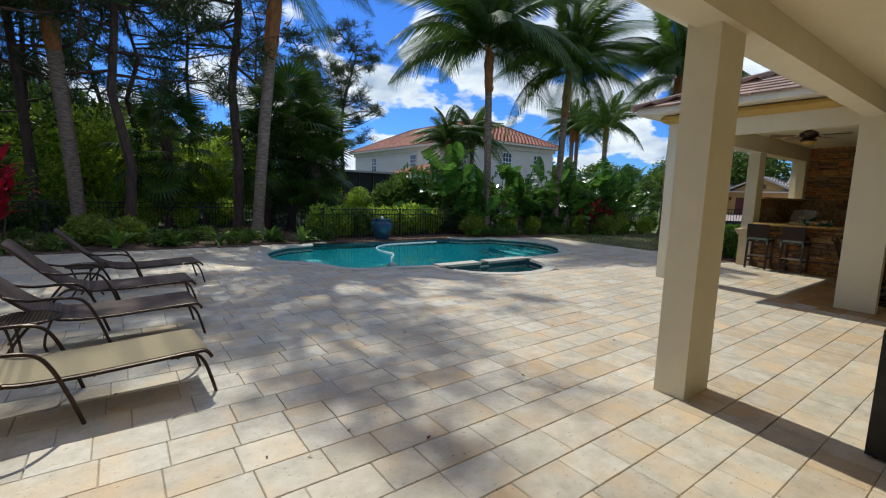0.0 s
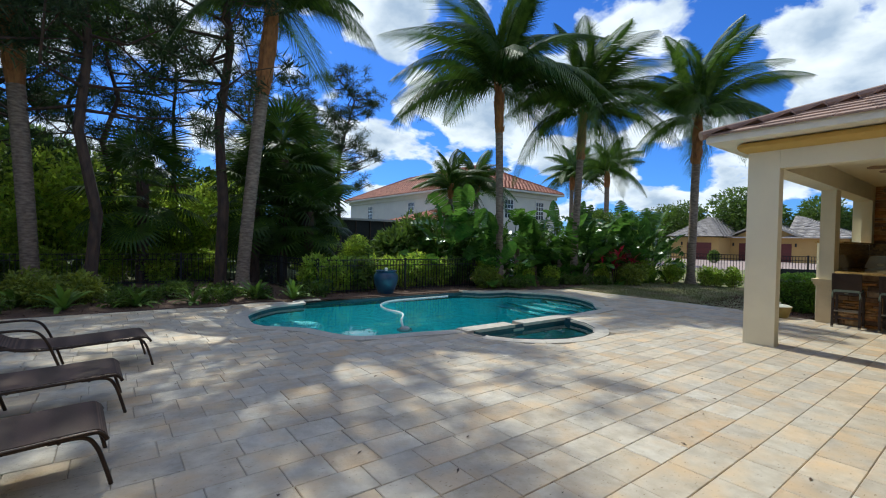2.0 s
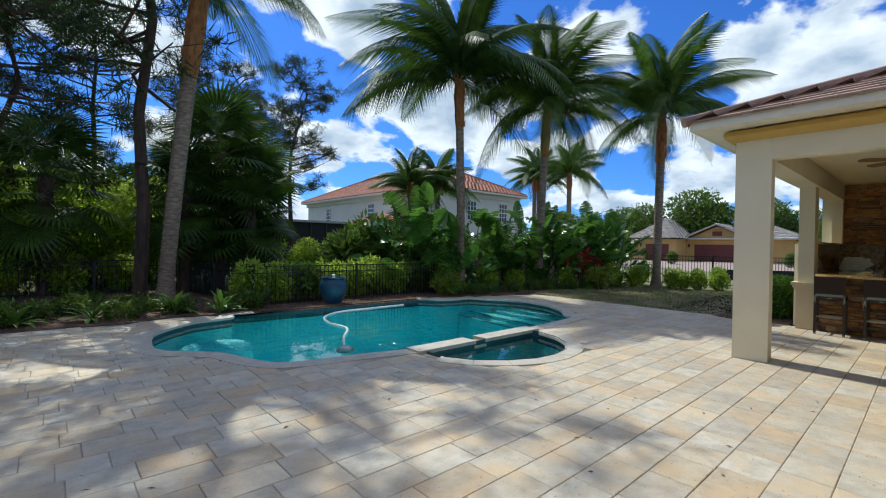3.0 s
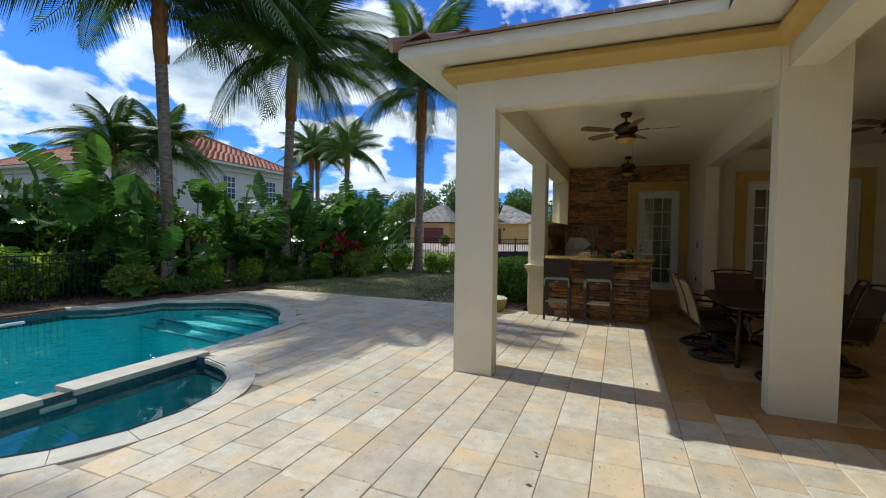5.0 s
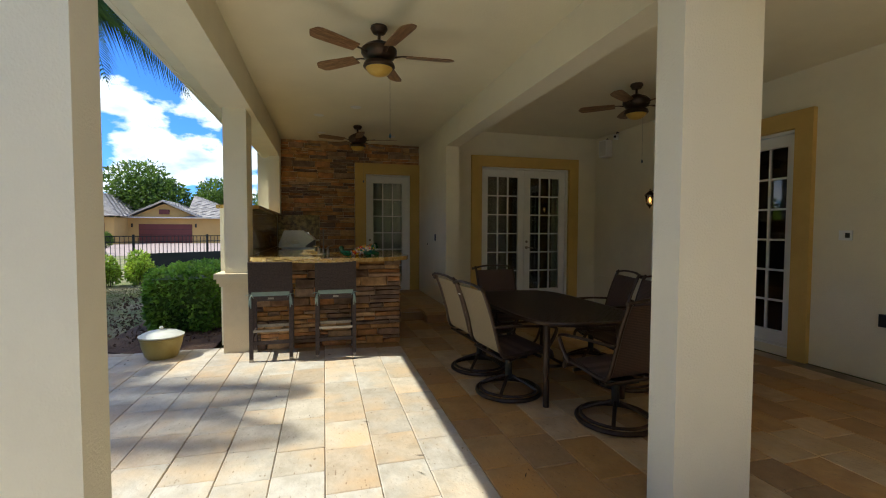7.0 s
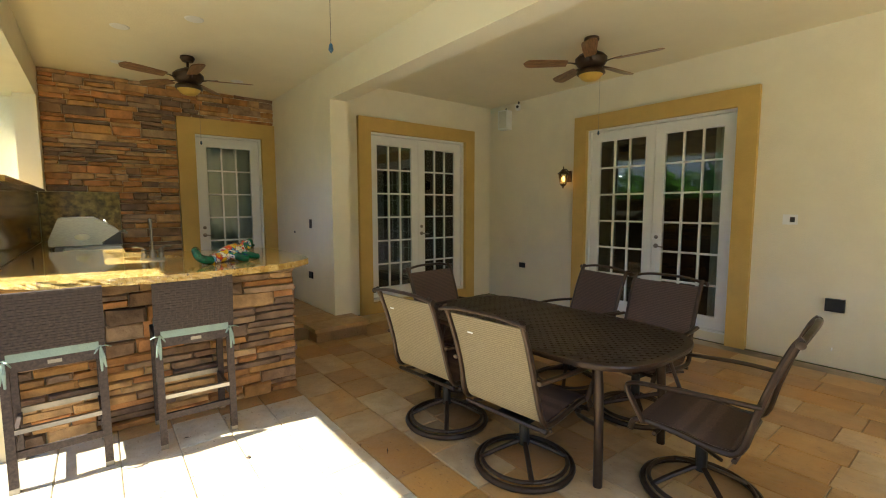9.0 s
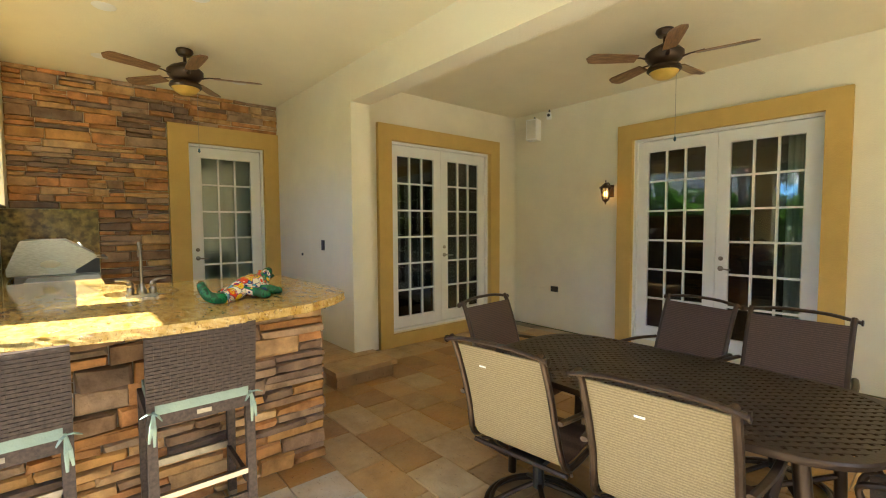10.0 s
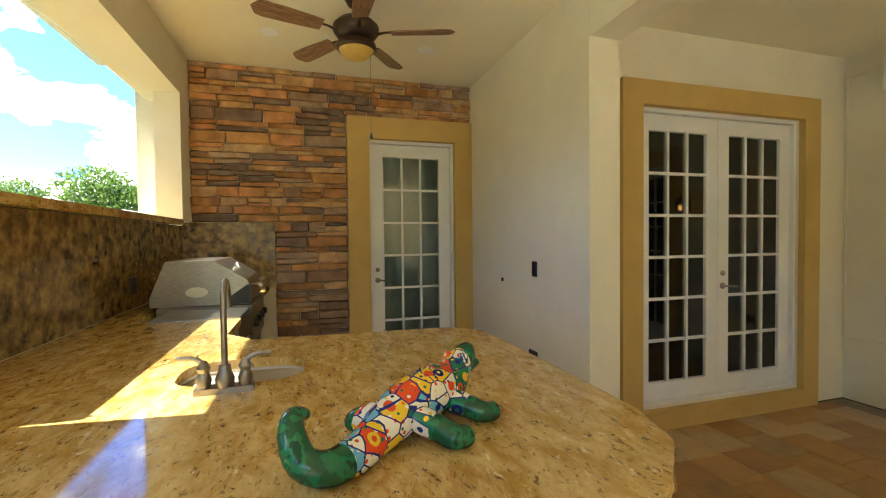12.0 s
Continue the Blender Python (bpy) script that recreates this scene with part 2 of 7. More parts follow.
def pitted(m):
    """Small dark pits and short drawn-out holes, as tumbled travertine has them."""
    nt = m.node_tree
    N, b = nt.nodes.new, nt.nodes["Principled BSDF"]
    tc, mp, n, r, mx = N("ShaderNodeTexCoord"), N("ShaderNodeMapping"), N("ShaderNodeTexNoise"), N("ShaderNodeValToRGB"), N("ShaderNodeMix")
    oi, ofs = N("ShaderNodeObjectInfo"), N("ShaderNodeVectorMath")
    ofs.operation = "SCALE"; ofs.inputs[0].default_value = (11, 23, 5)
    link(nt, oi, "Random", ofs, "Scale"); link(nt, ofs, 0, mp, "Location")
    mp.inputs["Scale"].default_value = (1, 2.2, 1)
    link(nt, tc, "Object", mp, "Vector"); link(nt, mp, 0, n, "Vector")
    n.inputs["Scale"].default_value, n.inputs["Detail"].default_value, n.inputs["Roughness"].default_value = 24, 6, 0.62
    link(nt, n, "Fac", r, 0)
    r.color_ramp.elements[0].position, r.color_ramp.elements[0].color = 0.62, (1, 1, 1, 1)
    r.color_ramp.elements[1].position, r.color_ramp.elements[1].color = 0.70, (0.50, 0.42, 0.34, 1)
    mx.data_type, mx.blend_type = "RGBA", "MULTIPLY"
    mx.inputs[0].default_value = 1
    nt.links.new(b.inputs["Base Color"].links[0].from_socket, mx.inputs[6])
    link(nt, r, 0, mx, 7); link(nt, mx, 2, b, "Base Color")


for key in ("traver", "traver_i", "traver_shade", "traver_shade_i"):
    pitted(M[key])
M["sandstone"] = material("sand_stucco", (0.74, 0.62, 0.40), (0.68, 0.56, 0.36), 5, 0.9, bump=0.3, bscale=80)
M["grout"] = material("sand_joint", (0.54, 0.47, 0.37), (0.20, 0.165, 0.125), 1.3, 0.95, bump=0.5, bscale=120)
M["coping"] = material("coping_stone", (0.60, 0.54, 0.45), (0.44, 0.39, 0.32), 6, 0.6, bump=0.35, bscale=30, c3=(0.5, 0.47, 0.42), s3=1.5)
M["pooltile"] = material("pool_plaster", (0.24, 0.72, 0.76), (0.32, 0.80, 0.82), 18, 0.5, c3=(0.20, 0.66, 0.72), s3=0.8)
M["spatile"] = material("spa_plaster", (0.10, 0.36, 0.40), (0.15, 0.44, 0.48), 18, 0.5, c3=(0.08, 0.30, 0.36), s3=1.5)
M["stepnose"] = material("step_edge_tile", (0.05, 0.22, 0.26), (0.08, 0.28, 0.32), 30, 0.4)
M["darktile"] = material("waterline_tile", (0.03, 0.07, 0.09), (0.06, 0.12, 0.14), 30, 0.25)
M["stone"] = piece_ramp(material("ledge_stone", (1.1, 1.0, 0.9), (0.5, 0.42, 0.36), 7, 0.85, bump=0.9, bscale=22, rnd=0.18, detail=10), [(0.62, 0.36, 0.13), (0.52, 0.27, 0.10), (0.24, 0.17, 0.12), (0.62, 0.40, 0.18), (0.32, 0.21, 0.13), (0.56, 0.29, 0.12), (0.38, 0.28, 0.19), (0.21, 0.15, 0.11), (0.52, 0.36, 0.19)])
M["granite"] = granite_mat()
# splash granite: shade on the slabs is put into this darker brown
M["splash"] = material("shaded_brown_granite", (0.40, 0.27, 0.10), (0.12, 0.075, 0.03), 13, 0.10, c3=(0.06, 0.04, 0.02), s3=18, detail=15)
M["bronze"] = material("dark_bronze_frame", (0.045, 0.028, 0.019), (0.07, 0.045, 0.03), 8, 0.38, 0.6, bump=0.1, bscale=60)
M["black"] = material("black_metal", (0.015, 0.015, 0.016), (0.03, 0.03, 0.03), 8, 0.45, 0.3)
M["sling"] = material("woven_sling", (0.38, 0.30, 0.17), (0.28, 0.22, 0.125), 160, 0.8, bump=0.6, bscale=200, trans=0.12)
M["sling_dark"] = material("brown_woven_sling", (0.15, 0.09, 0.065), (0.09, 0.056, 0.043), 160, 0.75, bump=0.6, bscale=200, trans=0.1)
M["wicker"] = material("dark_wicker", (0.075, 0.05, 0.042), (0.032, 0.022, 0.019), 60, 0.6, spec=0.35)
M["white"] = material("white_paint", (0.82, 0.82, 0.79), (0.78, 0.78, 0.75), 5, 0.4)
M["steel"] = material("brushed_steel", (0.38, 0.355, 0.32), (0.28, 0.26, 0.235), 30, 0.3, 0.97, stretch=(1, 1, 6))
M["bowl"] = material("bright_steel", (0.80, 0.79, 0.77), (0.72, 0.71, 0.69), 30, 0.22, 0.45)
M["nickel"] = material("brushed_nickel", (0.33, 0.30, 0.26), (0.25, 0.225, 0.19), 30, 0.32, 0.9)
M["wood"] = material("fan_blade_wood", (0.34, 0.20, 0.10), (0.13, 0.065, 0.03), 11, 0.35, stretch=(1, 9, 9))
M["amber"] = material("alabaster_glass", (0.80, 0.56, 0.14), (0.70, 0.44, 0.08), 9, 0.3, trans=0.3)
M["tileroof"] = material("roof_tile", (0.36, 0.23, 0.17), (0.25, 0.17, 0.13), 4, 0.8, rnd=0.25, island=True, bump=0.3)
M["redroof"] = material("clay_roof", (0.46, 0.20, 0.13), (0.36, 0.16, 0.11), 3, 0.85, rnd=0.2, island=True)
M["greyroof"] = material("shingle_roof", (0.38, 0.34, 0.31), (0.30, 0.27, 0.25), 6, 0.9, rnd=0.15, island=True)
M["housewall"] = material("house_wall", (0.72, 0.69, 0.62), (0.66, 0.63, 0.57), 1, 0.9)
M["yellowwall"] = material("yellow_wall", (0.55, 0.36, 0.13), (0.5, 0.33, 0.12), 1, 0.9)
M["garage"] = material("garage_door", (0.14, 0.035, 0.03), (0.12, 0.03, 0.026), 1, 0.6)
# dimness of the unlit rooms is put into this near-black wall colour
M["roomshade"] = material("interior_shade", (0.035, 0.03, 0.027), (0.025, 0.02, 0.02), 1, 0.8)
M["curtain"] = material("curtain", (0.80, 0.82, 0.72), (0.70, 0.74, 0.62), 3, 0.9, stretch=(1, 1, 0.1))
M["trunk"] = material("palm_trunk", (0.34, 0.26, 0.19), (0.14, 0.10, 0.075), 6, 0.9, bump=0.6, bscale=25, stretch=(1, 1, 3))
M["crownshaft"] = material("palm_crownshaft", (0.40, 0.17, 0.05), (0.22, 0.09, 0.03), 9, 0.85, bump=0.8, bscale=22, stretch=(1, 1, 0.4))
M["bark"] = material("pine_bark", (0.11, 0.07, 0.05), (0.05, 0.035, 0.028), 9, 0.95, bump=0.8, bscale=14, stretch=(1, 1, 0.3))
M["frond"] = material("palm_frond", (0.085, 0.15, 0.02), (0.03, 0.065, 0.01), 3, 0.45, rnd=0.25, trans=0.32, spec=0.3)
# sunlight on the bushes is put into this brighter leaf colour
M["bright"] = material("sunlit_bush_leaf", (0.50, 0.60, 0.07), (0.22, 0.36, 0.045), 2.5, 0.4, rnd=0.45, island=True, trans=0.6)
M["needle"] = material("pine_needles", (0.07, 0.11, 0.035), (0.035, 0.06, 0.02), 1.5, 0.7, rnd=0.2, trans=0.3)
M["leaf"] = material("shrub_leaf", (0.28, 0.46, 0.06), (0.09, 0.20, 0.03), 2.5, 0.4, rnd=0.35, island=True, trans=0.5)
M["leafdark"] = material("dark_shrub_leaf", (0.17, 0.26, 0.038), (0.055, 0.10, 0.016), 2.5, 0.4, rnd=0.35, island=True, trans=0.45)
M["lime"] = material("lime_leaf", (0.26, 0.30, 0.03), (0.16, 0.22, 0.03), 2.5, 0.5, rnd=0.3, island=True, trans=0.3)
M["fern"] = material("fern_leaf", (0.2, 0.34, 0.05), (0.12, 0.22, 0.03), 2.5, 0.5, rnd=0.3, trans=0.3)
M["paddle"] = material("paddle_leaf", (0.13, 0.26, 0.04), (0.05, 0.12, 0.02), 3, 0.2, rnd=0.4, trans=0.5)
M["red"] = material("red_cordyline_leaf", (0.72, 0.02, 0.06), (0.34, 0.012, 0.04), 3, 0.45, rnd=0.4, trans=0.25)
M["mulch"] = material("mulch", (0.13, 0.07, 0.045), (0.06, 0.035, 0.025), 30, 0.95, bump=1.0, bscale=60, c3=(0.17, 0.10, 0.06), s3=3)
M["lawn"] = material("lawn", (0.11, 0.15, 0.035), (0.22, 0.20, 0.09), 25, 0.95, bump=1.0, bscale=90, c3=(0.30, 0.24, 0.15), s3=1.2)
M["scrub"] = material("undergrowth_ground", (0.045, 0.07, 0.018), (0.08, 0.11, 0.03), 3, 0.95, bump=1.0, bscale=20, c3=(0.1, 0.09, 0.04), s3=0.3)
M["road"] = material("paver_road", (0.40, 0.30, 0.26), (0.33, 0.25, 0.22), 6, 0.9)
M["bluepot"] = material("blue_glaze", (0.015, 0.05, 0.11), (0.03, 0.10, 0.15), 6, 0.3, c3=(0.015, 0.04, 0.09), s3=3)
M["golden"] = material("gold_glazed_pot", (0.38, 0.29, 0.08), (0.30, 0.22, 0.06), 5, 0.35)
M["cushion"] = material("sage_cushion", (0.28, 0.36, 0.31), (0.24, 0.31, 0.27), 8, 0.9, bump=0.3)
M["grey_cover"] = material("grey_plastic", (0.4, 0.4, 0.38), None, 5, 0.5)
M["screen"] = material("screen_enclosure", (0.02, 0.025, 0.022), (0.03, 0.03, 0.03), 5, 0.9)
M["doormat"] = material("coir_doormat", (0.05, 0.045, 0.045), (0.025, 0.022, 0.022), 120, 0.95, bump=0.8, bscale=300)
M["whitetop"] = material("white_pot_lid", (0.7, 0.68, 0.58), (0.6, 0.58, 0.5), 6, 0.4)


def glass_mat(name, tint, blend):
    m = bpy.data.materials.new(name)
    m.use_nodes = True
    nt = m.node_tree
    nt.nodes.clear()
    N = nt.nodes.new
    out, mix, tr, gl, fr = N("ShaderNodeOutputMaterial"), N("ShaderNodeMixShader"), N("ShaderNodeBsdfTransparent"), N("ShaderNodeBsdfGlossy"), N("ShaderNodeFresnel")
    tr.inputs[0].default_value = (*tint, 1)
    gl.inputs["Roughness"].default_value = 0.01
    fr.inputs["IOR"].default_value = blend
    link(nt, fr, 0, mix, 0); link(nt, tr, 0, mix, 1); link(nt, gl, 0, mix, 2); link(nt, mix, 0, out, 0)
    return m


def banded(m, scale, dark, bump=0.5):
    """Fine level bands of a woven cloth over the colour that the material has."""
    nt = m.node_tree
    N, b = nt.nodes.new, nt.nodes["Principled BSDF"]
    tc, w, r, mx, bp = N("ShaderNodeTexCoord"), N("ShaderNodeTexWave"), N("ShaderNodeValToRGB"), N("ShaderNodeMix"), N("ShaderNodeBump")
    w.bands_direction = "Z"
    w.inputs["Scale"].default_value, w.inputs["Distortion"].default_value, w.inputs["Detail Scale"].default_value = scale, 1.6, 6
    link(nt, tc, "Object", w, "Vector"); link(nt, w, "Fac", r, 0)
    r.color_ramp.elements[0].position, r.color_ramp.elements[0].color = 0.2, (dark, dark, dark, 1)
    r.color_ramp.elements[1].position = 0.7
    mx.data_type, mx.blend_type = "RGBA", "MULTIPLY"
    mx.inputs[0].default_value = 1
    nt.links.new(b.inputs["Base Color"].links[0].from_socket, mx.inputs[6])
    link(nt, r, 0, mx, 7); link(nt, mx, 2, b, "Base Color")
    bp.inputs["Strength"].default_value, bp.inputs["Distance"].default_value = bump, 0.002
    link(nt, w, "Fac", bp, "Height"); link(nt, bp, 0, b, "Normal")


banded(M["sling"], 26, 0.72)
banded(M["sling_dark"], 26, 0.55)

M["glass"] = glass_mat("window_glass", (0.75, 0.8, 0.78), 1.75)


def water_mat():
    m = glass_mat("pool_water", (0.62, 0.95, 0.97), 1.33)
    nt = m.node_tree
    tc, n, b = nt.nodes.new("ShaderNodeTexCoord"), nt.nodes.new("ShaderNodeTexNoise"), nt.nodes.new("ShaderNodeBump")
    n.inputs["Scale"].default_value, n.inputs["Detail"].default_value = 7.0, 5
    b.inputs["Strength"].default_value, b.inputs["Distance"].default_value = 0.7, 0.03
    link(nt, tc, "Object", n, "Vector"); link(nt, n, "Fac", b, "Height")
    for k in nt.nodes:
        if k.bl_idname in ("ShaderNodeBsdfGlossy", "ShaderNodeFresnel"):
            nt.links.new(b.outputs[0], k.inputs["Normal"])
    return m


M["water"] = water_mat()

# ---- the ground, the pool ----
POOL = [(0.62, 10.4), (0.60, 10.0), (0.72, 9.7), (0.95, 9.5), (1.3, 9.1), (1.46, 8.6), (1.65, 8.2), (1.95, 8.02), (2.35, 7.93), (2.8, 7.86), (3.58, 7.66),
        (5.0, 7.66), (6.15, 7.66), (6.75, 7.66), (8.12, 7.8), (8.3, 8.1), (8.9, 8.6), (9.35, 9.3), (9.5, 10.1), (9.3, 10.7), (8.95, 11.2), (8.75, 11.65), (8.2, 11.7), (7.75, 11.85),
        (7.4, 12.3), (5.5, 12.35), (3.9, 12.4), (2.45, 12.5), (2.3, 12.15), (1.57, 12.0), (1.1, 11.6), (0.75, 11.1)]
SPA = [(3.58, 7.42), (3.6, 7.0), (3.8, 6.65), (4.15, 6.35), (4.55, 6.17), (4.95, 6.13), (5.4, 6.22), (5.75, 6.45), (6.0, 6.8), (6.12, 7.2), (6.12, 7.42)]


def inside(poly, x, y):
    c, j = False, len(poly) - 1
    for i in range(len(poly)):
        if (poly[i][1] > y) != (poly[j][1] > y) and x < (poly[j][0] - poly[i][0]) * (y - poly[i][1]) / (poly[j][1] - poly[i][1]) + poly[i][0]:
            c = not c
        j = i
    return c


def offset(poly, d):
    """The outline moved outwards by d (counter-clockwise)."""
    out, n = [], len(poly)
    for i in range(n):
        p, a, b = Vector(poly[i]), Vector(poly[i - 1]), Vector(poly[(i + 1) % n])
        e, f = (p - a).normalized(), (b - p).normalized()
        t = (e + f).normalized()
        k = max(0.6, abs(t.dot(e)))
        out.append((p.x + t.y * d / k, p.y - t.x * d / k))
    return out


def area_sign(poly):
    return sum(poly[i - 1][0] * poly[i][1] - poly[i][0] * poly[i - 1][1] for i in range(len(poly)))


if area_sign(POOL) < 0:
    POOL = POOL[::-1]
if area_sign(SPA) < 0:
    SPA = SPA[::-1]

BASIN = offset(POOL, 0.02)
SPA_B = offset(SPA, 0.02)


def ring_fill(bm, outer, inners, z):
    edges = []
    for loop in (outer, *inners):
        vs = [bm.verts.new((x, y, z)) for x, y in loop]
        edges += [bm.edges.new((vs[i], vs[(i + 1) % len(vs)])) for i in range(len(vs))]
    bmesh.ops.triangle_fill(bm, use_beauty=True, use_dissolve=False, edges=edges)
    bmesh.ops.recalc_face_normals(bm, faces=bm.faces)
    for f in bm.faces:
        if f.normal.z < 0:
            f.normal_flip()


def build_ground():
    bm = bmo()
    ring_fill(bm, [(-900, -900), (900, -900), (900, 900), (-900, 900)], [BASIN, SPA_B], -0.09)
    solid("ground", bm, M["scrub"], "undergrowth and soil spreading to the horizon", "ground", kind="structure")
    bm = bmo()
    prism(bm, [(11.25, 4.5), (22.5, 4.5), (19.6, 8.5), (17.8, 11.5), (13.6, 11.9), (12.2, 11.7), (11.25, 11.4)], -0.08, -0.02)
    solid("lawn", bm, M["lawn"], "thin sunlit lawn with bare patches beside the patio", "lawn", kind="structure")
    bm = bmo()
    prism(bm, [(-30, 8.8), (-4.6, 8.8), (-4.6, 10.8), (-5.6, 12.6), (-30, 13)], -0.08, -0.01)
    solid("lawn", bm, M["lawn"], "shaded green grass beyond the sun loungers", "lawn", kind="structure")
    bm = bmo()
    prism(bm, [(-10, 12.95), (-0.5, 12.75), (0.5, 12.6), (1.4, 12.95), (2.3, 12.75), (3.0, 12.62), (7.6, 12.5), (8.6, 12.2), (9.6, 11.7), (11.2, 11.4), (12.2, 11.7), (13.6, 11.9), (17.8, 11.5), (18, 15.5), (9, 16.5), (3.2, 16), (2.8, 18.8), (-10, 18.8)], -0.08, -0.004)
    solid("mulch_bed", bm, M["mulch"], "reddish brown mulch bed round the pool", "mulch", kind="structure")
    bm = bmo()
    prism(bm, [(10.95, 4.5), (14.5, 4.5), (14.5, 5.9), (11.25, 5.9), (10.95, 5.4)], -0.07, 0.0)
    solid("mulch_bed", bm, M["mulch"], "reddish brown mulch under the clipped hedge", "mulch", kind="structure")


def build_basins():
    for nm, poly, depth, lab in (("pool_basin", POOL, 1.35, "blue-green plastered swimming pool basin"), ("spa_basin", SPA, 0.9, "small half-round spa basin beside the pool")):
        bm = bmo()
        n = len(poly)
        rows = []
        for d, z in ((0.0, 0.02 if nm == "spa_basin" else -0.03), (0.0, -0.2), (-0.02, -0.9 * depth), (-0.25, -depth)):
            rows.append([bm.verts.new((x, y, z)) for x, y in offset(poly, d)])
        for k, (a, b) in enumerate(zip(rows, rows[1:])):
            for i in range(n):
                f = bm.faces.new((a[i], a[(i + 1) % n], b[(i + 1) % n], b[i]))
                f.material_index = 1 if k == 0 else 0
        bmesh.ops.triangle_fill(bm, use_beauty=True, edges=[bm.edges.get((rows[-1][i], rows[-1][(i + 1) % n])) for i in range(n)])
        solid(nm, bm, [M["pooltile" if depth > 1 else "spatile"], M["darktile"]], lab, "swimming pool", kind="structure")
        bm = bmo()
        vs = [bm.verts.new((x, y, -0.075)) for x, y in offset(poly, 0.01)]
        bmesh.ops.triangle_fill(bm, use_beauty=True, edges=[bm.edges.new((vs[i], vs[(i + 1) % n])) for i in range(n)])
        for f in bm.faces:
            if f.normal.z < 0:
                f.normal_flip()
        ob = solid("water", bm, M["water"], "clear rippled water of the " + ("spa" if depth < 1 else "pool"), "water", kind="structure")
        ob.visible_shadow = False
    # broad steps across the far end, cut to the basin, each with a dark nosing
    inner = offset(POOL, -0.02)
    n = len(inner)
    for k0, z in ((8.1, -0.46), (8.5, -0.38), (8.9, -0.30), (9.2, -0.22)):
        def edge(p):
            return (p[0] - k0) - (p[1] - 10) * 0.14
        poly, cut = [], []
        for k in range(n):
            p, q = inner[k], inner[(k + 1) % n]
            a, b = edge(p), edge(q)
            if a > 0:
                poly.append(p)
            if (a > 0) != (b > 0):
                t = a / (a - b)
                c = (p[0] + (q[0] - p[0]) * t, p[1] + (q[1] - p[1]) * t)
                poly.append(c)
                cut.append(Vector((*c, z + 0.004)))
        if len(poly) > 3:
            bm = bmo()
            prism(bm, poly, -1.34, z)
            st = solid("pool_step", bm, M["pooltile"], "wide plastered step under the water with a dark edge", "pool step", kind="structure")
            if len(cut) == 2:
                part("nosing", tube(bmo(), cut, 0.03, 6, flat=0.5), M["stepnose"], st)
    bm = bmo()
    lathe(bm, [(0.0, -0.32), (0.55, -0.32), (0.6, -0.36), (0.6, -1.3)], 24, (1.75, 11.1))
    solid("pool_step", bm, M["pooltile"], "round plastered bench under the water", "pool step", kind="structure")


build_ground()
build_basins()

# ---- the house ----
CEIL, BEAM = 3.21, 2.83


def wall(name, x0, x1, y0, y1, z0, z1, mat="stucco", label="cream stucco wall", cat="wall", bevel=0.0):
    return solid(name, box(bmo(), x0, x1, y0, y1, z0, z1), M[mat], label, cat, kind="structure", bevel=bevel)


def wall_with_hole(name, axis, at, thick, a0, a1, z1, h0, h1, hz0, hz1, label):
    bm = bmo()
    for u0, u1, w0, w1 in ((a0, h0, 0, z1), (h1, a1, 0, z1), (h0, h1, hz1, z1), (h0, h1, 0, hz0)):
        if u1 - u0 < 0.01 or w1 - w0 < 0.01:
            continue
        if axis == "x":
            box(bm, at, at + thick, u0, u1, w0, w1)
        else:
            box(bm, u0, u1, at - thick, at, w0, w1)
    return solid(name, bm, M["stucco"], label, "wall", kind="structure")


D1 = dict(y0=-1.29, y1=0.47)
wall_with_hole("wall_east", "x", 12.66, 0.25, -2.15, 1.015, CEIL + 0.1, -1.29, 0.465, 0.18, 2.59, "cream stucco wall with white double doors")
wall_with_hole("wall_south", "y", -1.9, 0.25, -9, 12.66, CEIL + 0.1, 8.89, 10.72, 0.1, 2.58, "long cream stucco wall with white double doors")
wall("wall_passage", 12.19, 14.35, 1.015, 1.245, 0.0, CEIL + 0.1, label="narrow white stucco wall beside the outdoor kitchen", bevel=0.012)
wall_with_hole("wall_kitchen", "x", 14.36, 0.25, 1.0, 4.43, CEIL + 0.1, 1.44, 2.36, 0.18, 2.59, "wall behind the outdoor kitchen")
wall("wall_low", 11.1, 14.36, 4.1, 4.43, 0, 1.7, label="low cream stucco wall behind the counter")
wall("column", 6.9, 7.10, 4.0, 4.43, 0, CEIL - 0.001, label="square cream stucco column at the roof corner", cat="column", bevel=0.018)
# unseen block, added so the corner column casts a wider shadow
wall("pilaster", 7.103, 7.33, 4.18, 4.339, 0, BEAM - 0.002, label="unseen cream pilaster behind the corner column, added to widen its shadow", cat="pilaster", bevel=0.012)
wall("column", 6.9, 7.08, 1.07, 1.55, 0, CEIL - 0.001, label="square cream stucco column between porch and dining bay", cat="column", bevel=0.018)
wall("column", 1.47, 1.9, 1.31, 1.56, 0, 3.0, label="square cream stucco column of the long porch", cat="column", bevel=0.018)
wall("column", -4.6, -4.17, 1.31, 1.56, 0, 3.0, label="square cream stucco column of the long porch", cat="column", bevel=0.018)
wall("column", 10.72, 11.12, 4.06, 4.31, 0.93, BEAM, label="slim square cream column on a moulded pedestal", cat="column", bevel=0.015)
wall("column", 14.05, 14.358, 4.0, 4.2, 1.746, BEAM, label="cream pier at the stone wall", cat="column", bevel=0.012)
bm = bmo()
box(bm, 10.70, 11.13, 4.04, 4.33, 0, 0.80)
box(bm, 10.67, 11.16, 4.02, 4.36, 0.78, 0.82); box(bm, 10.65, 11.18, 4.0, 4.385, 0.82, 0.87); box(bm, 10.63, 11.20, 3.98, 4.41, 0.87, 0.93)
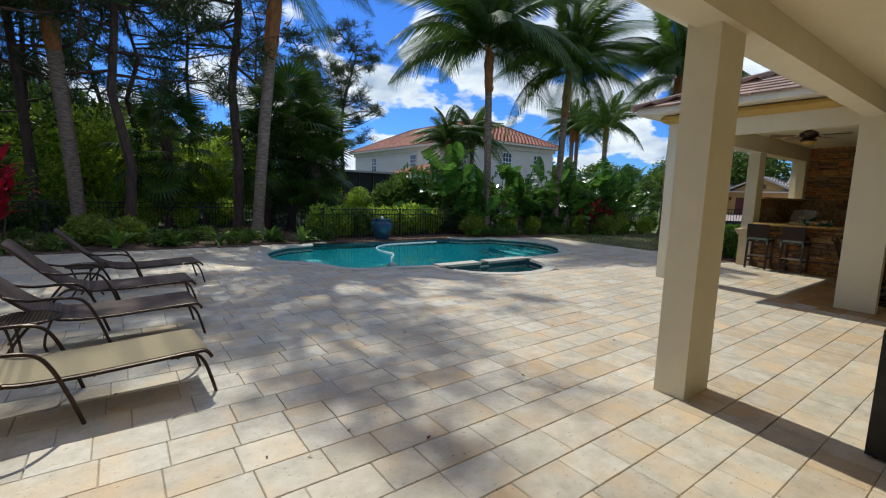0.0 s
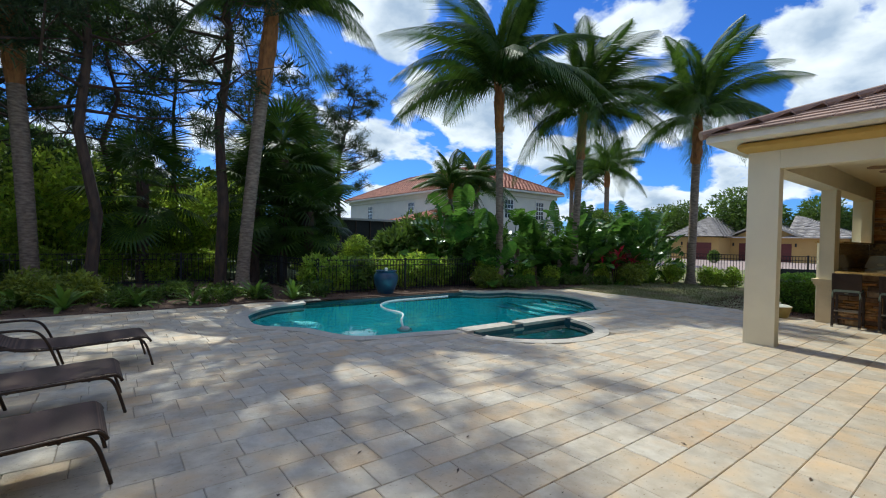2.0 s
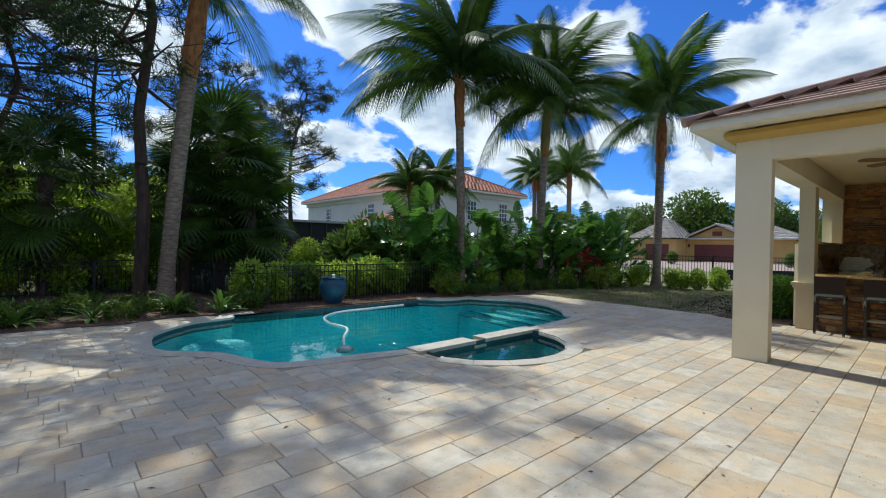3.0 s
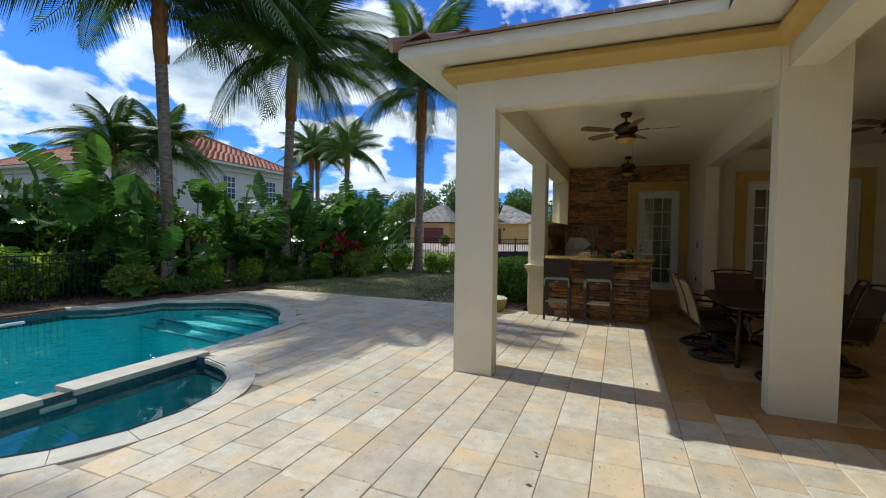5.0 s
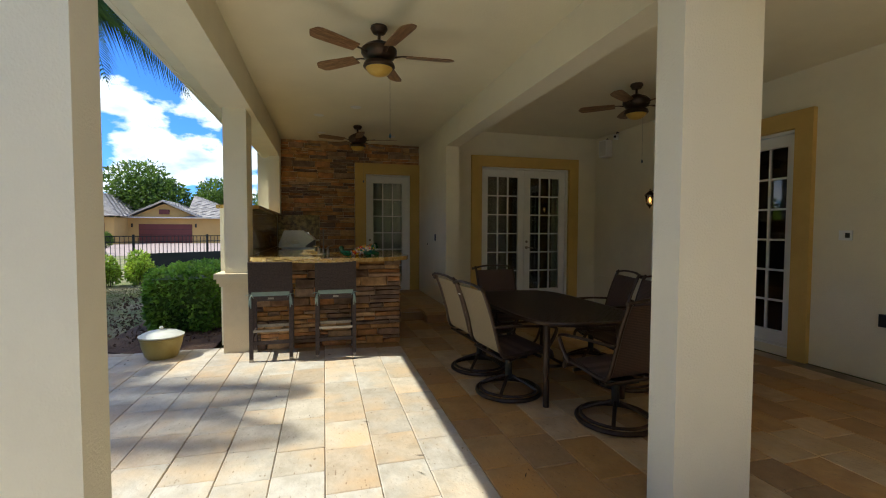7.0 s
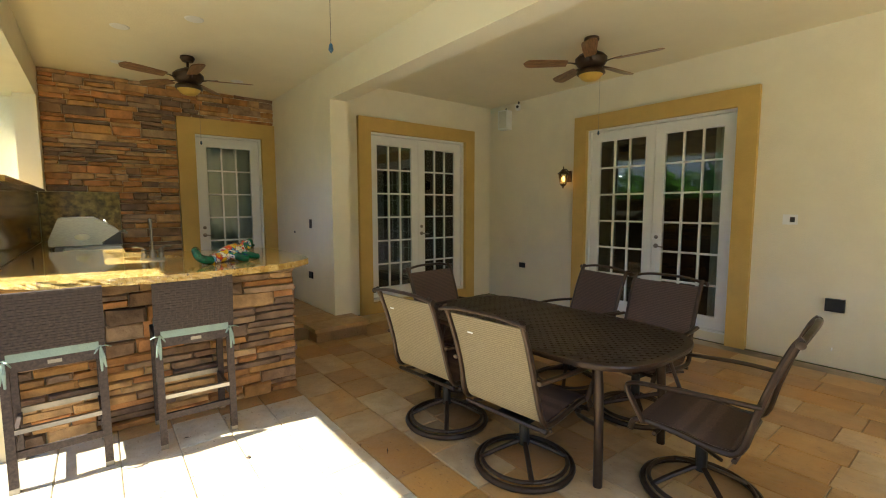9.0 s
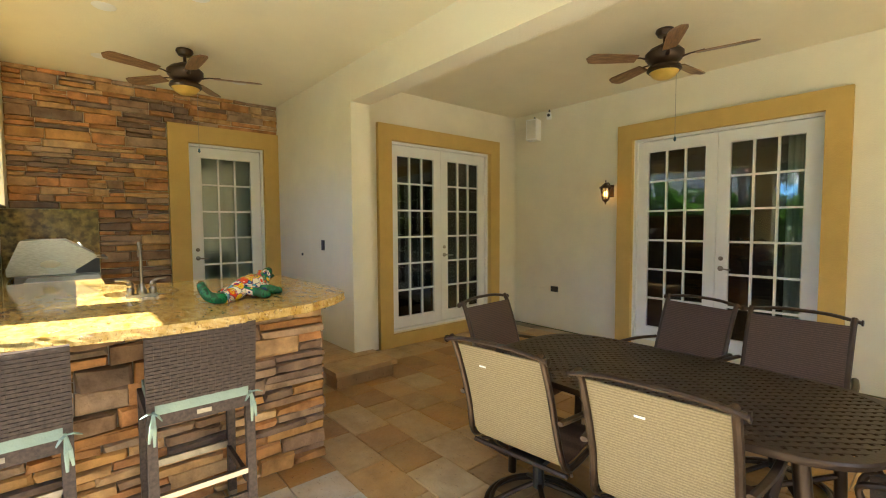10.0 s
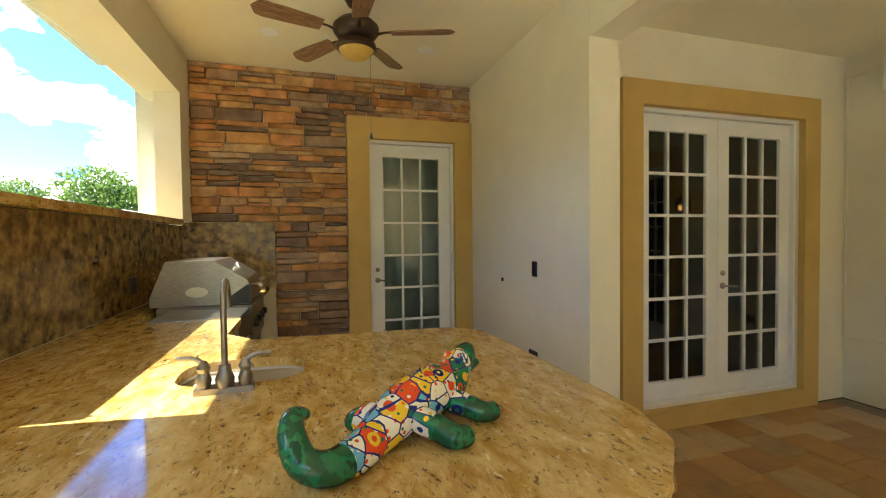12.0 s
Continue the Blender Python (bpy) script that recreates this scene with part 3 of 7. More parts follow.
solid("pedestal", bm, M["sandstone"], "cream pedestal with a moulded cap at the bar end", "pedestal", kind="structure", bevel=0.01)
# beams
wall("beam", 7.122, 14.36, 4.0, 4.34, BEAM, CEIL - 0.001, label="cream stucco beam over the garden side", cat="beam", bevel=0.01)
wall("beam", 6.902, 7.118, 1.552, 3.998, BEAM, CEIL - 0.001, label="cream stucco beam over the bay", cat="beam", bevel=0.01)
wall("beam", 7.102, 12.188, 1.015, 1.245, BEAM, CEIL + 0.02, label="cream stucco beam between the two ceilings", cat="beam", bevel=0.01)
wall("beam", -9, 6.898, 1.25, 1.498, 2.93, CEIL + 0.02, label="long cream stucco porch beam", cat="beam", bevel=0.01)
solid("ceiling", box(bmo(), 6.9, 14.6, -2.15, 4.43, CEIL, CEIL + 0.1), M["ceiling"], "cream textured porch ceiling over the kitchen and table", "ceiling", kind="structure")
solid("ceiling", box(bmo(), -9, 6.9, -2.15, 1.55, CEIL, CEIL + 0.1), M["ceiling"], "cream textured ceiling of the long porch", "ceiling", kind="structure")
wall("wall_west", -9.2, -9, -2.15, 1.55, 0, CEIL, label="plain cream end wall")


def roof():
    # moulding, soffit and fascia, then the tiled slope
    mould = [(0.0, 3.115), (0.04, 3.12), (0.1, 3.15), (0.13, 3.195), (0.12, 3.24), (0.08, 3.275), (0.0, 3.285)]
    line = [((-9, 1.5), (0, 1)), ((6.9, 1.5), (-1, 1)), ((6.9, 4.43), (-1, 1)), ((14.6, 4.43), (0, 1))]
    bm = bmo()
    rows = [[bm.verts.new((p[0] + d[0] * o, p[1] + d[1] * o, z)) for o, z in mould] for p, d in line]
    for a, b in zip(rows, rows[1:]):
        for i in range(len(mould) - 1):
            bm.faces.new((a[i], b[i], b[i + 1], a[i + 1]))
    bmesh.ops.recalc_face_normals(bm, faces=bm.faces)
    solid("trim", bm, M["ochre"], "ochre stucco moulding under the eaves", "trim", kind="structure", smooth=True)
    bm = bmo()
    box(bm, 6.51, 6.9, 2.02, 4.86, 3.29, 3.33); box(bm, 6.9, 14.9, 4.43, 4.86, 3.29, 3.33); box(bm, -9, 6.9, 1.5, 2.02, 3.29, 3.33)
    solid("soffit", bm, M["fascia"], "cream soffit under the roof edge", "soffit", kind="structure")
    bm = bmo()
    box(bm, 6.46, 6.51, 1.96, 4.91, 3.285, 3.40); box(bm, 6.51, 14.9, 4.86, 4.91, 3.285, 3.40); box(bm, -9, 6.46, 1.96, 2.02, 3.285, 3.40)
    solid("fascia", bm, M["fascia"], "cream fascia board at the roof edge", "fascia", kind="structure", bevel=0.01)
    rf = tagged(new("roof"), "low hipped roof with flat brown concrete tiles", "roof", kind="structure")
    sl = 0.36

    def slope(o, u, w, length, depth, cut0, cut1):
        """Rows of tiles from o, along u, rising along w; cut0, cut1: how the ends run in."""
        ux, wx = Vector(u), Vector(w)
        bm = bmo()
        rows = int(depth / 0.33)
        for r in range(rows):
            a, b = r * 0.33 * cut0, length - r * 0.33 * cut1
            k = a
            while k < b - 0.05:
                e = min(k + 0.42, b)
                z = o[2] + r * 0.33 * sl + 0.03
                pts = []
                for s, t, dz in ((k + 0.006, 0, 0.022), (e - 0.006, 0, 0.022), (e - 0.008, 0.36, 0.0), (k + 0.008, 0.36, 0.0)):
                    p = Vector(o) + ux * s + wx * (r * 0.33 + t)
                    pts.append(Vector((p.x, p.y, z + t * sl + dz)))
                vs = [bm.verts.new(p) for p in pts]
                vb = [bm.verts.new(p - Vector((0, 0, 0.03))) for p in pts]
                bm.faces.new(vs)
                for i in range(4):
                    j = (i + 1) % 4
                    bm.faces.new((vb[i], vb[j], vs[j], vs[i]))
                k = e
        bmesh.ops.recalc_face_normals(bm, faces=bm.faces)
        return bm

    part("roof_tile", slope((6.42, 4.96, 3.37), (0, -1, 0), (1, 0, 0), 3.06, 3.1, 1, -1), M["tileroof"], rf, kind="stuff")
    part("roof_tile", slope((6.42, 4.96, 3.37), (1, 0, 0), (0, -1, 0), 8.5, 3.1, 1, 0), M["tileroof"], rf, kind="stuff")
    part("roof_tile", slope((-9, 1.99, 3.385), (1, 0, 0), (0, -1, 0), 15.42, 3.0, 0, -1), M["tileroof"], rf, kind="stuff")
    bm = bmo()
    for a, b, c, d in (((6.46, 2.0, 3.37), (6.46, 4.91, 3.37), (9.5, 1.8, 4.47), (9.5, -1.1, 4.47)), ((6.46, 4.91, 3.37), (14.9, 4.91, 3.37), (14.9, 1.8, 4.47), (9.5, 1.8, 4.47)), ((-9, 1.97, 3.37), (6.46, 1.97, 3.37), (9.5, -1.1, 4.47), (-9, -1.1, 4.47)), ((-9, -1.1, 4.47), (14.9, -1.1, 4.47), (14.9, -4, 3.4), (-9, -4, 3.4)), ((9.5, 1.8, 4.47), (14.9, 1.8, 4.47), (14.9, -1.1, 4.47), (9.5, -1.1, 4.47))):
        quad(bm, a, b, c, d)
    part("roof_deck", bm, M["tileroof"], rf)
    part("hip_cap", tube(bmo(), [(6.42, 4.98, 3.42), (9.5, 1.85, 4.58)], 0.075, 8), M["tileroof"], rf)


roof()


def door_leaf(parent, w, h, cols, rows, lab):
    """A glazed door leaf in the x-z plane, hinged at 0, 4.4 cm thick."""
    leaf = part("leaf", bmo(), M["white"], parent, lab)
    st, top, bot = 0.122, 0.13, 0.14
    bm = bmo()
    box(bm, 0, st, -0.022, 0.022, 0, h); box(bm, w - st, w, -0.022, 0.022, 0, h)
    box(bm, st, w - st, -0.022, 0.022, 0, bot); box(bm, st, w - st, -0.022, 0.022, h - top, h)
    part("frame", bm, M["white"], leaf)
    gw, gh = w - 2 * st, h - top - bot
    for i in range(1, cols):
        x = st + gw * i / cols
        part("glazing_bar", box(bmo(), x - 0.011, x + 0.011, -0.018, 0.018, bot, h - top), M["white"], leaf)
    for i in range(1, rows):
        z = bot + gh * i / rows
        part("glazing_bar", box(bmo(), st, w - st, -0.0165, 0.0165, z - 0.011, z + 0.011), M["white"], leaf)
    for i in range(cols):
        for j in range(rows):
            x, z = st + gw * i / cols, bot + gh * j / rows
            g = part("pane", box(bmo(), x + 0.011, x + gw / cols - 0.011, -0.003, 0.003, z + 0.011, z + gh / rows - 0.011), M["glass"], leaf)
            g.visible_shadow = False
    return leaf


def handle_set(parent, x, z, side):
    bm = bmo()
    rot = pose(x, -0.022, z, 90, 0, 0)
    for dz, r in ((0.0, 0.028), (0.11, 0.024)):
        b2 = bmo()
        lathe(b2, [(0.0, 0.0), (r, 0.0), (r, 0.012), (r * 0.6, 0.022), (0.0, 0.026)], 14)
        bmesh.ops.transform(b2, matrix=pose(x, -0.02, z + dz, 90, 0, 0), verts=b2.verts)
        me = bpy.data.meshes.new("tmp"); b2.to_mesh(me); b2.free(); bm.from_mesh(me)
    tube(bm, [(x, -0.03, z), (x, -0.075, z), (x + side * 0.03, -0.08, z), (x + side * 0.11, -0.075, z - 0.008)], 0.009, 8)
    part("handle", bm, M["nickel"], parent, "brass lever handle with a deadbolt", smooth=True)


def french_door(name, m, w, h, leaves, label, trim_w=0.19, trim_base=0.0, base_h=0.0):
    """Stands in the x-z plane, facing -y; m lays it into its wall."""
    d = tagged(new(name), label, "door", kind="structure")
    d.matrix_basis = m
    lw = (w - 0.06) / leaves
    bm = bmo()
    box(bm, 0, 0.03, -0.06, 0.06, 0, h); box(bm, w - 0.03, w, -0.06, 0.06, 0, h); box(bm, 0.03, w - 0.03, -0.06, 0.06, h - 0.03, h); box(bm, 0.03, w - 0.03, -0.07, 0.06, -0.02, 0.02)
    part("door_frame", bm, M["white"], d)
    for i in range(leaves):
        leaf = door_leaf(d, lw - 0.004, h - 0.06, 3, 6, "white glazed door leaf with eighteen panes")
        leaf.matrix_basis = pose(0.032 + i * lw, 0, 0.025)
        if i == leaves - 1:
            handle_set(leaf, 0.055 if leaves > 1 else 0.055, 0.92, 1 if leaves > 1 else 1)
    bm = bmo()
    t = trim_w
    box(bm, -t, 0, -0.14, -0.082, base_h, h); box(bm, w, w + t, -0.14, -0.082, base_h, h); box(bm, -t, w + t, -0.14, -0.082, h, h + t)
    if trim_base:
        box(bm, 0, w, -0.138, -0.082, base_h, base_h + trim_base)
    part("door_surround", bm, M["ochre"], d, "ochre stucco surround", bevel=0.006)
    return d


french_door("door_1", pose(12.74, 0.465, 0.18, 0, 0, -90), 1.755, 2.41, 2, "white double french doors with many small panes", base_h=-0.18, trim_base=0.16)
french_door("door_2", pose(10.72, -1.98, 0.1, 0, 0, 180), 1.83, 2.48, 2, "white double french doors with many small panes", base_h=-0.10)
french_door("door_3", pose(14.44, 2.36, 0.18, 0, 0, -90), 0.92, 2.41, 1, "white single glazed door beside the stone wall", trim_w=0.22)


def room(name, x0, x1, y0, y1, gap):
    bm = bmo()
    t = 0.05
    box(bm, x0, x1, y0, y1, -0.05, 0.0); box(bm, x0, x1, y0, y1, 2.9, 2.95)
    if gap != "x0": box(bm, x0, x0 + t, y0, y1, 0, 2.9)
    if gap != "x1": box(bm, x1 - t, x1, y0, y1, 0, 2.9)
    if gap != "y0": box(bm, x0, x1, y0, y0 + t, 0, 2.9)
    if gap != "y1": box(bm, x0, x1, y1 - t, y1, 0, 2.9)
    solid(name, bm, M["roomshade"], "plain room behind the glazed doors, its dimness put into the wall colour", "room", kind="structure")


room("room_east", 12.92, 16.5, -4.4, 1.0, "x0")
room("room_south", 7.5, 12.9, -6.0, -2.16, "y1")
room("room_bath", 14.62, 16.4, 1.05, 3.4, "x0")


def curtain(x0, y0, x1, y1, z0, z1, label):
    bm = bmo()
    n = 26
    a, b = Vector((x0, y0, 0)), Vector((x1, y1, 0))
    nrm = (b - a).normalized().cross(Vector((0, 0, 1)))
    lo = [a.lerp(b, i / n) + nrm * 0.025 * math.sin(i * 1.7) for i in range(n + 1)]
    foot, head = [bm.verts.new((p.x, p.y, z0)) for p in lo], [bm.verts.new((p.x, p.y, z1)) for p in lo]
    for i in range(n):
        bm.faces.new((foot[i], foot[i + 1], head[i + 1], head[i]))
    ob = solid("curtain", bm, M["curtain"], label, "curtain", smooth=True)
    md = ob.modifiers.new("thick", "SOLIDIFY"); md.thickness = 0.004


curtain(12.96, -1.66, 12.96, -1.12, 0.02, 2.75, "pale green curtain behind the double doors")
curtain(8.85, -2.3, 9.25, -2.3, 0.02, 2.75, "pale green curtain behind the double doors")
curtain(14.75, 1.25, 14.75, 2.5, 0.02, 2.6, "pale sage shade behind the single door")

# raised step in front of the kitchen door
bm = bmo()
box(bm, 11.77, 14.36, 1.245, 1.66, 0.0, 0.13); box(bm, 12.0, 14.36, 1.66, 2.9, 0.0, 0.13); box(bm, 11.77, 12.19, 1.03, 1.245, 0, 0.13)
# step takes the same shade-darkened golden stone as the floor
solid("step_body", bm, M["traver_shade"], "low travertine step to the kitchen passage", "step", kind="structure")
bm = bmo()
for x0, x1 in ((11.71, 12.05), (12.055, 12.4), (12.405, 12.9), (12.905, 13.4), (13.405, 13.9), (13.905, 14.36)):
    box(bm, x0, x1 - 0.006, 1.25 if x0 > 12.1 else 1.02, 1.7, 0.13, 0.175)
    if x0 > 11.8:
        box(bm, max(x0, 11.95), x1 - 0.006, 1.705, 2.2, 0.13, 0.175); box(bm, max(x0, 11.95), x1 - 0.006, 2.205, 2.9, 0.13, 0.175)
solid("step_tread", bm, M["traver_shade_i"], "travertine slabs on the raised step", "step", kind="structure")

# ---- ledge stone ----
def stone_piece(w, h, d, rng):
    """A rough block face in the y-z plane, its face towards -x."""
    bm = bmo()
    back = [bm.verts.new((0, y, z)) for y, z in ((0.003, 0.003), (w - 0.003, 0.003), (w - 0.003, h - 0.003), (0.003, h - 0.003))]
    j = lambda s: rng.uniform(-s, s)
    mid = [bm.verts.new((-d * 0.7, y + j(0.007), z + j(0.007))) for y, z in ((0.004, 0.004), (w - 0.004, 0.004), (w - 0.004, h - 0.004), (0.004, h - 0.004))]
    e = min(0.012, h * 0.2)
    fr = [bm.verts.new((-d * rng.uniform(0.9, 1.15), y + j(0.014), z + j(min(0.012, h * 0.13)))) for y, z in ((e, e), (w * 0.5, e * 0.8), (w - e, e), (w - e, h - e), (w * 0.5, h - e * 0.8), (e, h - e))]
    for i in range(4):
        k = (i + 1) % 4
        bm.faces.new((back[i], back[k], mid[k], mid[i]))
    bm.faces.new((mid[0], mid[1], fr[2], fr[1], fr[0])); bm.faces.new((mid[1], mid[2], fr[3], fr[2]))
    bm.faces.new((mid[2], mid[3], fr[5], fr[4], fr[3])); bm.faces.new((mid[3], mid[0], fr[0], fr[5]))
    bm.faces.new((fr[0], fr[1], fr[4], fr[5])); bm.faces.new((fr[1], fr[2], fr[3], fr[4]))
    bmesh.ops.recalc_face_normals(bm, faces=bm.faces)
    return bm


def ledge(parent, m, width, z0, z1, seed, skip=None, depth=0.035):
    """Courses of ledge stone on a wall; m takes y along the wall and z up to the world, -x outwards."""
    rng = random.Random(seed)
    z = z0
    while z < z1 - 0.015:
        h = min(rng.choice((0.05, 0.06, 0.075, 0.085, 0.1, 0.115)), z1 - z)
        if z1 - z - h < 0.03:
            h = z1 - z
        y = 0.0
        while y < width - 0.01:
            w = min(rng.uniform(0.13, 0.46), width - y)
            if width - y - w < 0.09:
                w = width - y
            split = [(0, h)]
            if h > 0.08 and rng.random() < 0.4:
                c = h * rng.uniform(0.4, 0.6)
                split = [(0, c), (c, h - c)]
            for dz, hh in split:
                if not (skip and skip(y, y + w, z + dz, z + dz + hh)):
                    part("stone", stone_piece(w, hh, depth * rng.uniform(0.6, 1.5), rng), M["stone"], parent, loc=m @ pose(0, y, z + dz))
            y += w
        z += h


def build_kitchen():
    v = tagged(new("stone_wall"), "rust and brown stacked ledge stone wall", "stone wall", kind="structure")
    ledge(v, pose(14.358, 1.247, 0), 2.752, 2.805, CEIL, 3)
    ledge(v, pose(14.358, 2.587, 0), 1.412, 1.735, 2.805, 13)
    ledge(v, pose(14.358, 2.587, 0), 0.69, 0.18, 1.735, 4)
    bar = thing("bar_counter", "outdoor bar base faced with rust brown stacked stone", "bar counter")
    bm = bmo()
    box(bm, 10.79, 11.75, 2.30, 4.06, 0, 1.075); box(bm, 11.75, 14.3, 3.42, 4.06, 0, 1.075)
    part("core", bm, M["grout"], bar)
    ledge(bar, pose(10.787, 2.26, 0), 1.8, 0.0, 1.07, 5, depth=0.04)
    ledge(bar, pose(11.75, 2.297, 0, 0, 0, 90), 0.98, 0.0, 1.07, 6, depth=0.04)
    # worktop with a sink hole
    W = [(10.53, 2.21), (10.40, 2.34), (10.28, 2.55), (10.21, 2.9), (10.2, 3.25), (10.25, 3.55), (10.36, 3.82), (10.5, 3.97), (10.70, 4.04), (11.14, 4.04), (11.14, 4.07), (14.3, 4.07), (14.3, 3.34), (13.3, 3.34), (13.3, 3.9), (12.5, 3.9), (12.5, 3.34), (12.05, 3.34), (11.88, 3.2), (11.85, 2.3), (11.72, 2.17), (11.2, 2.16), (10.7, 2.16)]
    W = W[::-1] if area_sign(W) < 0 else W
    sink = [(11.40 + 0.15 * math.copysign(abs(math.cos(a)) ** 0.6, math.cos(a)), 3.18 + 0.20 * math.copysign(abs(math.sin(a)) ** 0.6, math.sin(a))) for a in np.linspace(0, 2 * math.pi, 21)[:-1]]
    bm = bmo()
    ring_fill(bm, W, [sink], 1.12)
    rg = random.Random(2)
    for loop, sgn in ((W, 1), (sink, -1)):
        pts = []
        for i in range(len(loop)):
            a, b = Vector(loop[i]), Vector(loop[(i + 1) % len(loop)])
            n = max(1, int((b - a).length / 0.03)) if sgn > 0 else 1
            pts += [a.lerp(b, k / n) for k in range(n)]
        jit = [Vector((rg.uniform(-0.005, 0.005), rg.uniform(-0.005, 0.005))) if sgn > 0 else Vector((0, 0)) for _ in pts]
        rows = [[bm.verts.new((p.x, p.y, 1.12)) for p in pts], [bm.verts.new((p.x + q.x, p.y + q.y, 1.105)) for p, q in zip(pts, jit)], [bm.verts.new((p.x - q.y, p.y + q.x, 1.09)) for p, q in zip(pts, jit)], [bm.verts.new((p.x, p.y, 1.075)) for p in pts]]
        for r0, r1 in zip(rows, rows[1:]):
            for i in range(len(pts)):
                k = (i + 1) % len(pts)
                f = bm.faces.new((r0[i], r1[i], r1[k], r0[k]) if sgn > 0 else (r0[k], r1[k], r1[i], r0[i]))
    lowv = [(x, y) for x, y in W]
    vs = [bm.verts.new((x, y, 1.074)) for x, y in lowv]
    bmesh.ops.triangle_fill(bm, use_beauty=True, edges=[bm.edges.new((vs[i], vs[(i + 1) % len(vs)])) for i in range(len(vs))])
    solid("worktop", bm, M["granite"], "golden brown polished granite worktop with a chiselled edge", "worktop")
    s = thing("sink", "small brushed steel sink let into the granite", "sink")
    bm = bmo()
    rows = [[bm.verts.new((11.40 + (x - 11.40) * k, 3.18 + (y - 3.18) * k, z)) for x, y in sink] for k, z in ((1.0, 1.085), (0.97, 1.0), (0.88, 0.93), (0.2, 0.92))]
    for r0, r1 in zip(rows, rows[1:]):
        for i in range(20):
            bm.faces.new((r0[(i + 1) % 20], r0[i], r1[i], r1[(i + 1) % 20]))
    bm.faces.new(rows[-1])
    part("bowl", bm, M["bowl"], s, smooth=True)
    part("drain", lathe(bmo(), [(0, 0.921), (0.04, 0.921), (0.043, 0.926), (0.0, 0.928)], 16, (11.40, 3.18)), M["nickel"], s)
    # faucet
    f = thing("faucet", "brushed nickel gooseneck faucet with two lever handles", "faucet", loc=pose(11.185, 3.205, 1.12) @ Matrix.Diagonal((0.86, 0.8, 0.98, 1)))
    part("base_plate", box(bmo(), -0.028, 0.028, -0.10, 0.10, 0, 0.018), M["nickel"], f, bevel=0.008, smooth=True)
    bm = lathe(bmo(), [(0.03, 0.015), (0.034, 0.04), (0.024, 0.06), (0.02, 0.08)], 16)
    arc = [(0, 0, 0.07), (0, 0, 0.26), (0.012, 0, 0.30), (0.045, 0, 0.325), (0.08, 0, 0.31), (0.095, 0, 0.27), (0.095, 0, 0.24)]
    tube(bm, smooth_path(arc, 4), 0.0115, 10)
    part("spout", bm, M["nickel"], f, smooth=True)
    for sg in (-1, 1):
        bm = lathe(bmo(), [(0.022, 0.015), (0.027, 0.04), (0.018, 0.062), (0.024, 0.075), (0.012, 0.095), (0, 0.1)], 14, (0, sg * 0.07))
        tube(bm, smooth_path([(0, sg * 0.07, 0.085), (0, sg * 0.10, 0.105), (0, sg * 0.16, 0.108)], 4), [0.009] * 4 + [0.007] * 4 + [0.006], 8)
        part("lever", bm, M["nickel"], f, smooth=True)
    # splash slabs and the ledge cap
    solid("backsplash", box(bmo(), 11.14, 14.32, 4.075, 4.099, 1.121, 1.70), M["splash"], "brown granite splash slab along the garden side, darkened for the shade there", "backsplash", bevel=0.002)
    solid("backsplash", box(bmo(), 14.30, 14.335, 3.28, 4.07, 1.121, 1.73), M["splash"], "granite splash slab behind the grill", "backsplash", bevel=0.002)
    solid("ledge_cap", box(bmo(), 11.13, 14.04, 3.99, 4.48, 1.702, 1.745), M["granite"], "granite cap on the low wall", "ledge", bevel=0.004)
    # grill
    g = thing("grill", "built-in stainless steel gas grill with a closed hood", "grill", loc=pose(0.38, 0.0, 0))
    part("body", box(bmo(), 12.52, 13.28, 3.33, 3.88, 0.86, 1.135), M["steel"], g, bevel=0.006)
    prof = [(3.93, 1.14), (3.93, 1.2), (3.84, 1.43), (3.56, 1.43), (3.36, 1.30), (3.345, 1.26), (3.345, 1.14)]
    part("hood", extr_x(bmo(), prof, 12.56, 13.24), M["steel"], g, "stainless hood with a sloping front", bevel=0.006)
    bm = tube(bmo(), [(12.62, 3.285, 1.26), (13.18, 3.285, 1.26)], 0.014, 10)
    for x in (12.68, 13.12):
        tube(bm, [(x, 3.37, 1.26), (x, 3.285, 1.26)], 0.009, 8)
    part("handle", bm, M["steel"], g, smooth=True)
    part("thermometer", lathe(bmo(), [(0, 0), (0.03, 0), (0.03, 0.012), (0, 0.014)], 16), M["white"], g, loc=pose(12.9, 3.46, 1.372, 57, 0, 0))
    part("end_trim", extr_x(bmo(), [(3.50, 1.145), (3.50, 1.17), (3.36, 1.27), (3.335, 1.27), (3.335, 1.145)], 12.545, 12.558), M["black"], g, "dark cast end trim")
    for i in range(4):
        bm = lathe(bmo(), [(0.026, 0), (0.024, 0.03), (0.0, 0.034)], 12)
        part("knob", bm, M["black"], g, smooth=True, loc=pose(12.62 + i * 0.185, 3.33, 1.0, 90, 0, 0))
    part("side_vent", lathe(bmo(), [(0, 0), (0.055, 0.0), (0.055, 0.004), (0, 0.005)], 18), M["whitetop"], g, loc=pose(12.555, 3.66, 1.23, 0, -90, 0) @ Matrix.Diagonal((0.6, 1.2, 1, 1)))
    c = thing("access_doors", "stainless steel doors under the grill", "cabinet doors", loc=pose(0.38, 0.0, 0))
    for i in range(2):
        x = 12.54 + i * 0.38
        d = part("door", box(bmo(), x, x + 0.36, 3.39, 3.415, 0.15, 0.82), M["steel"], c, bevel=0.004)
        part("handle", tube(bmo(), [(x + (0.32 if i == 0 else 0.04), 3.36, 0.4), (x + (0.32 if i == 0 else 0.04), 3.36, 0.7)], 0.009, 8), M["steel"], d)
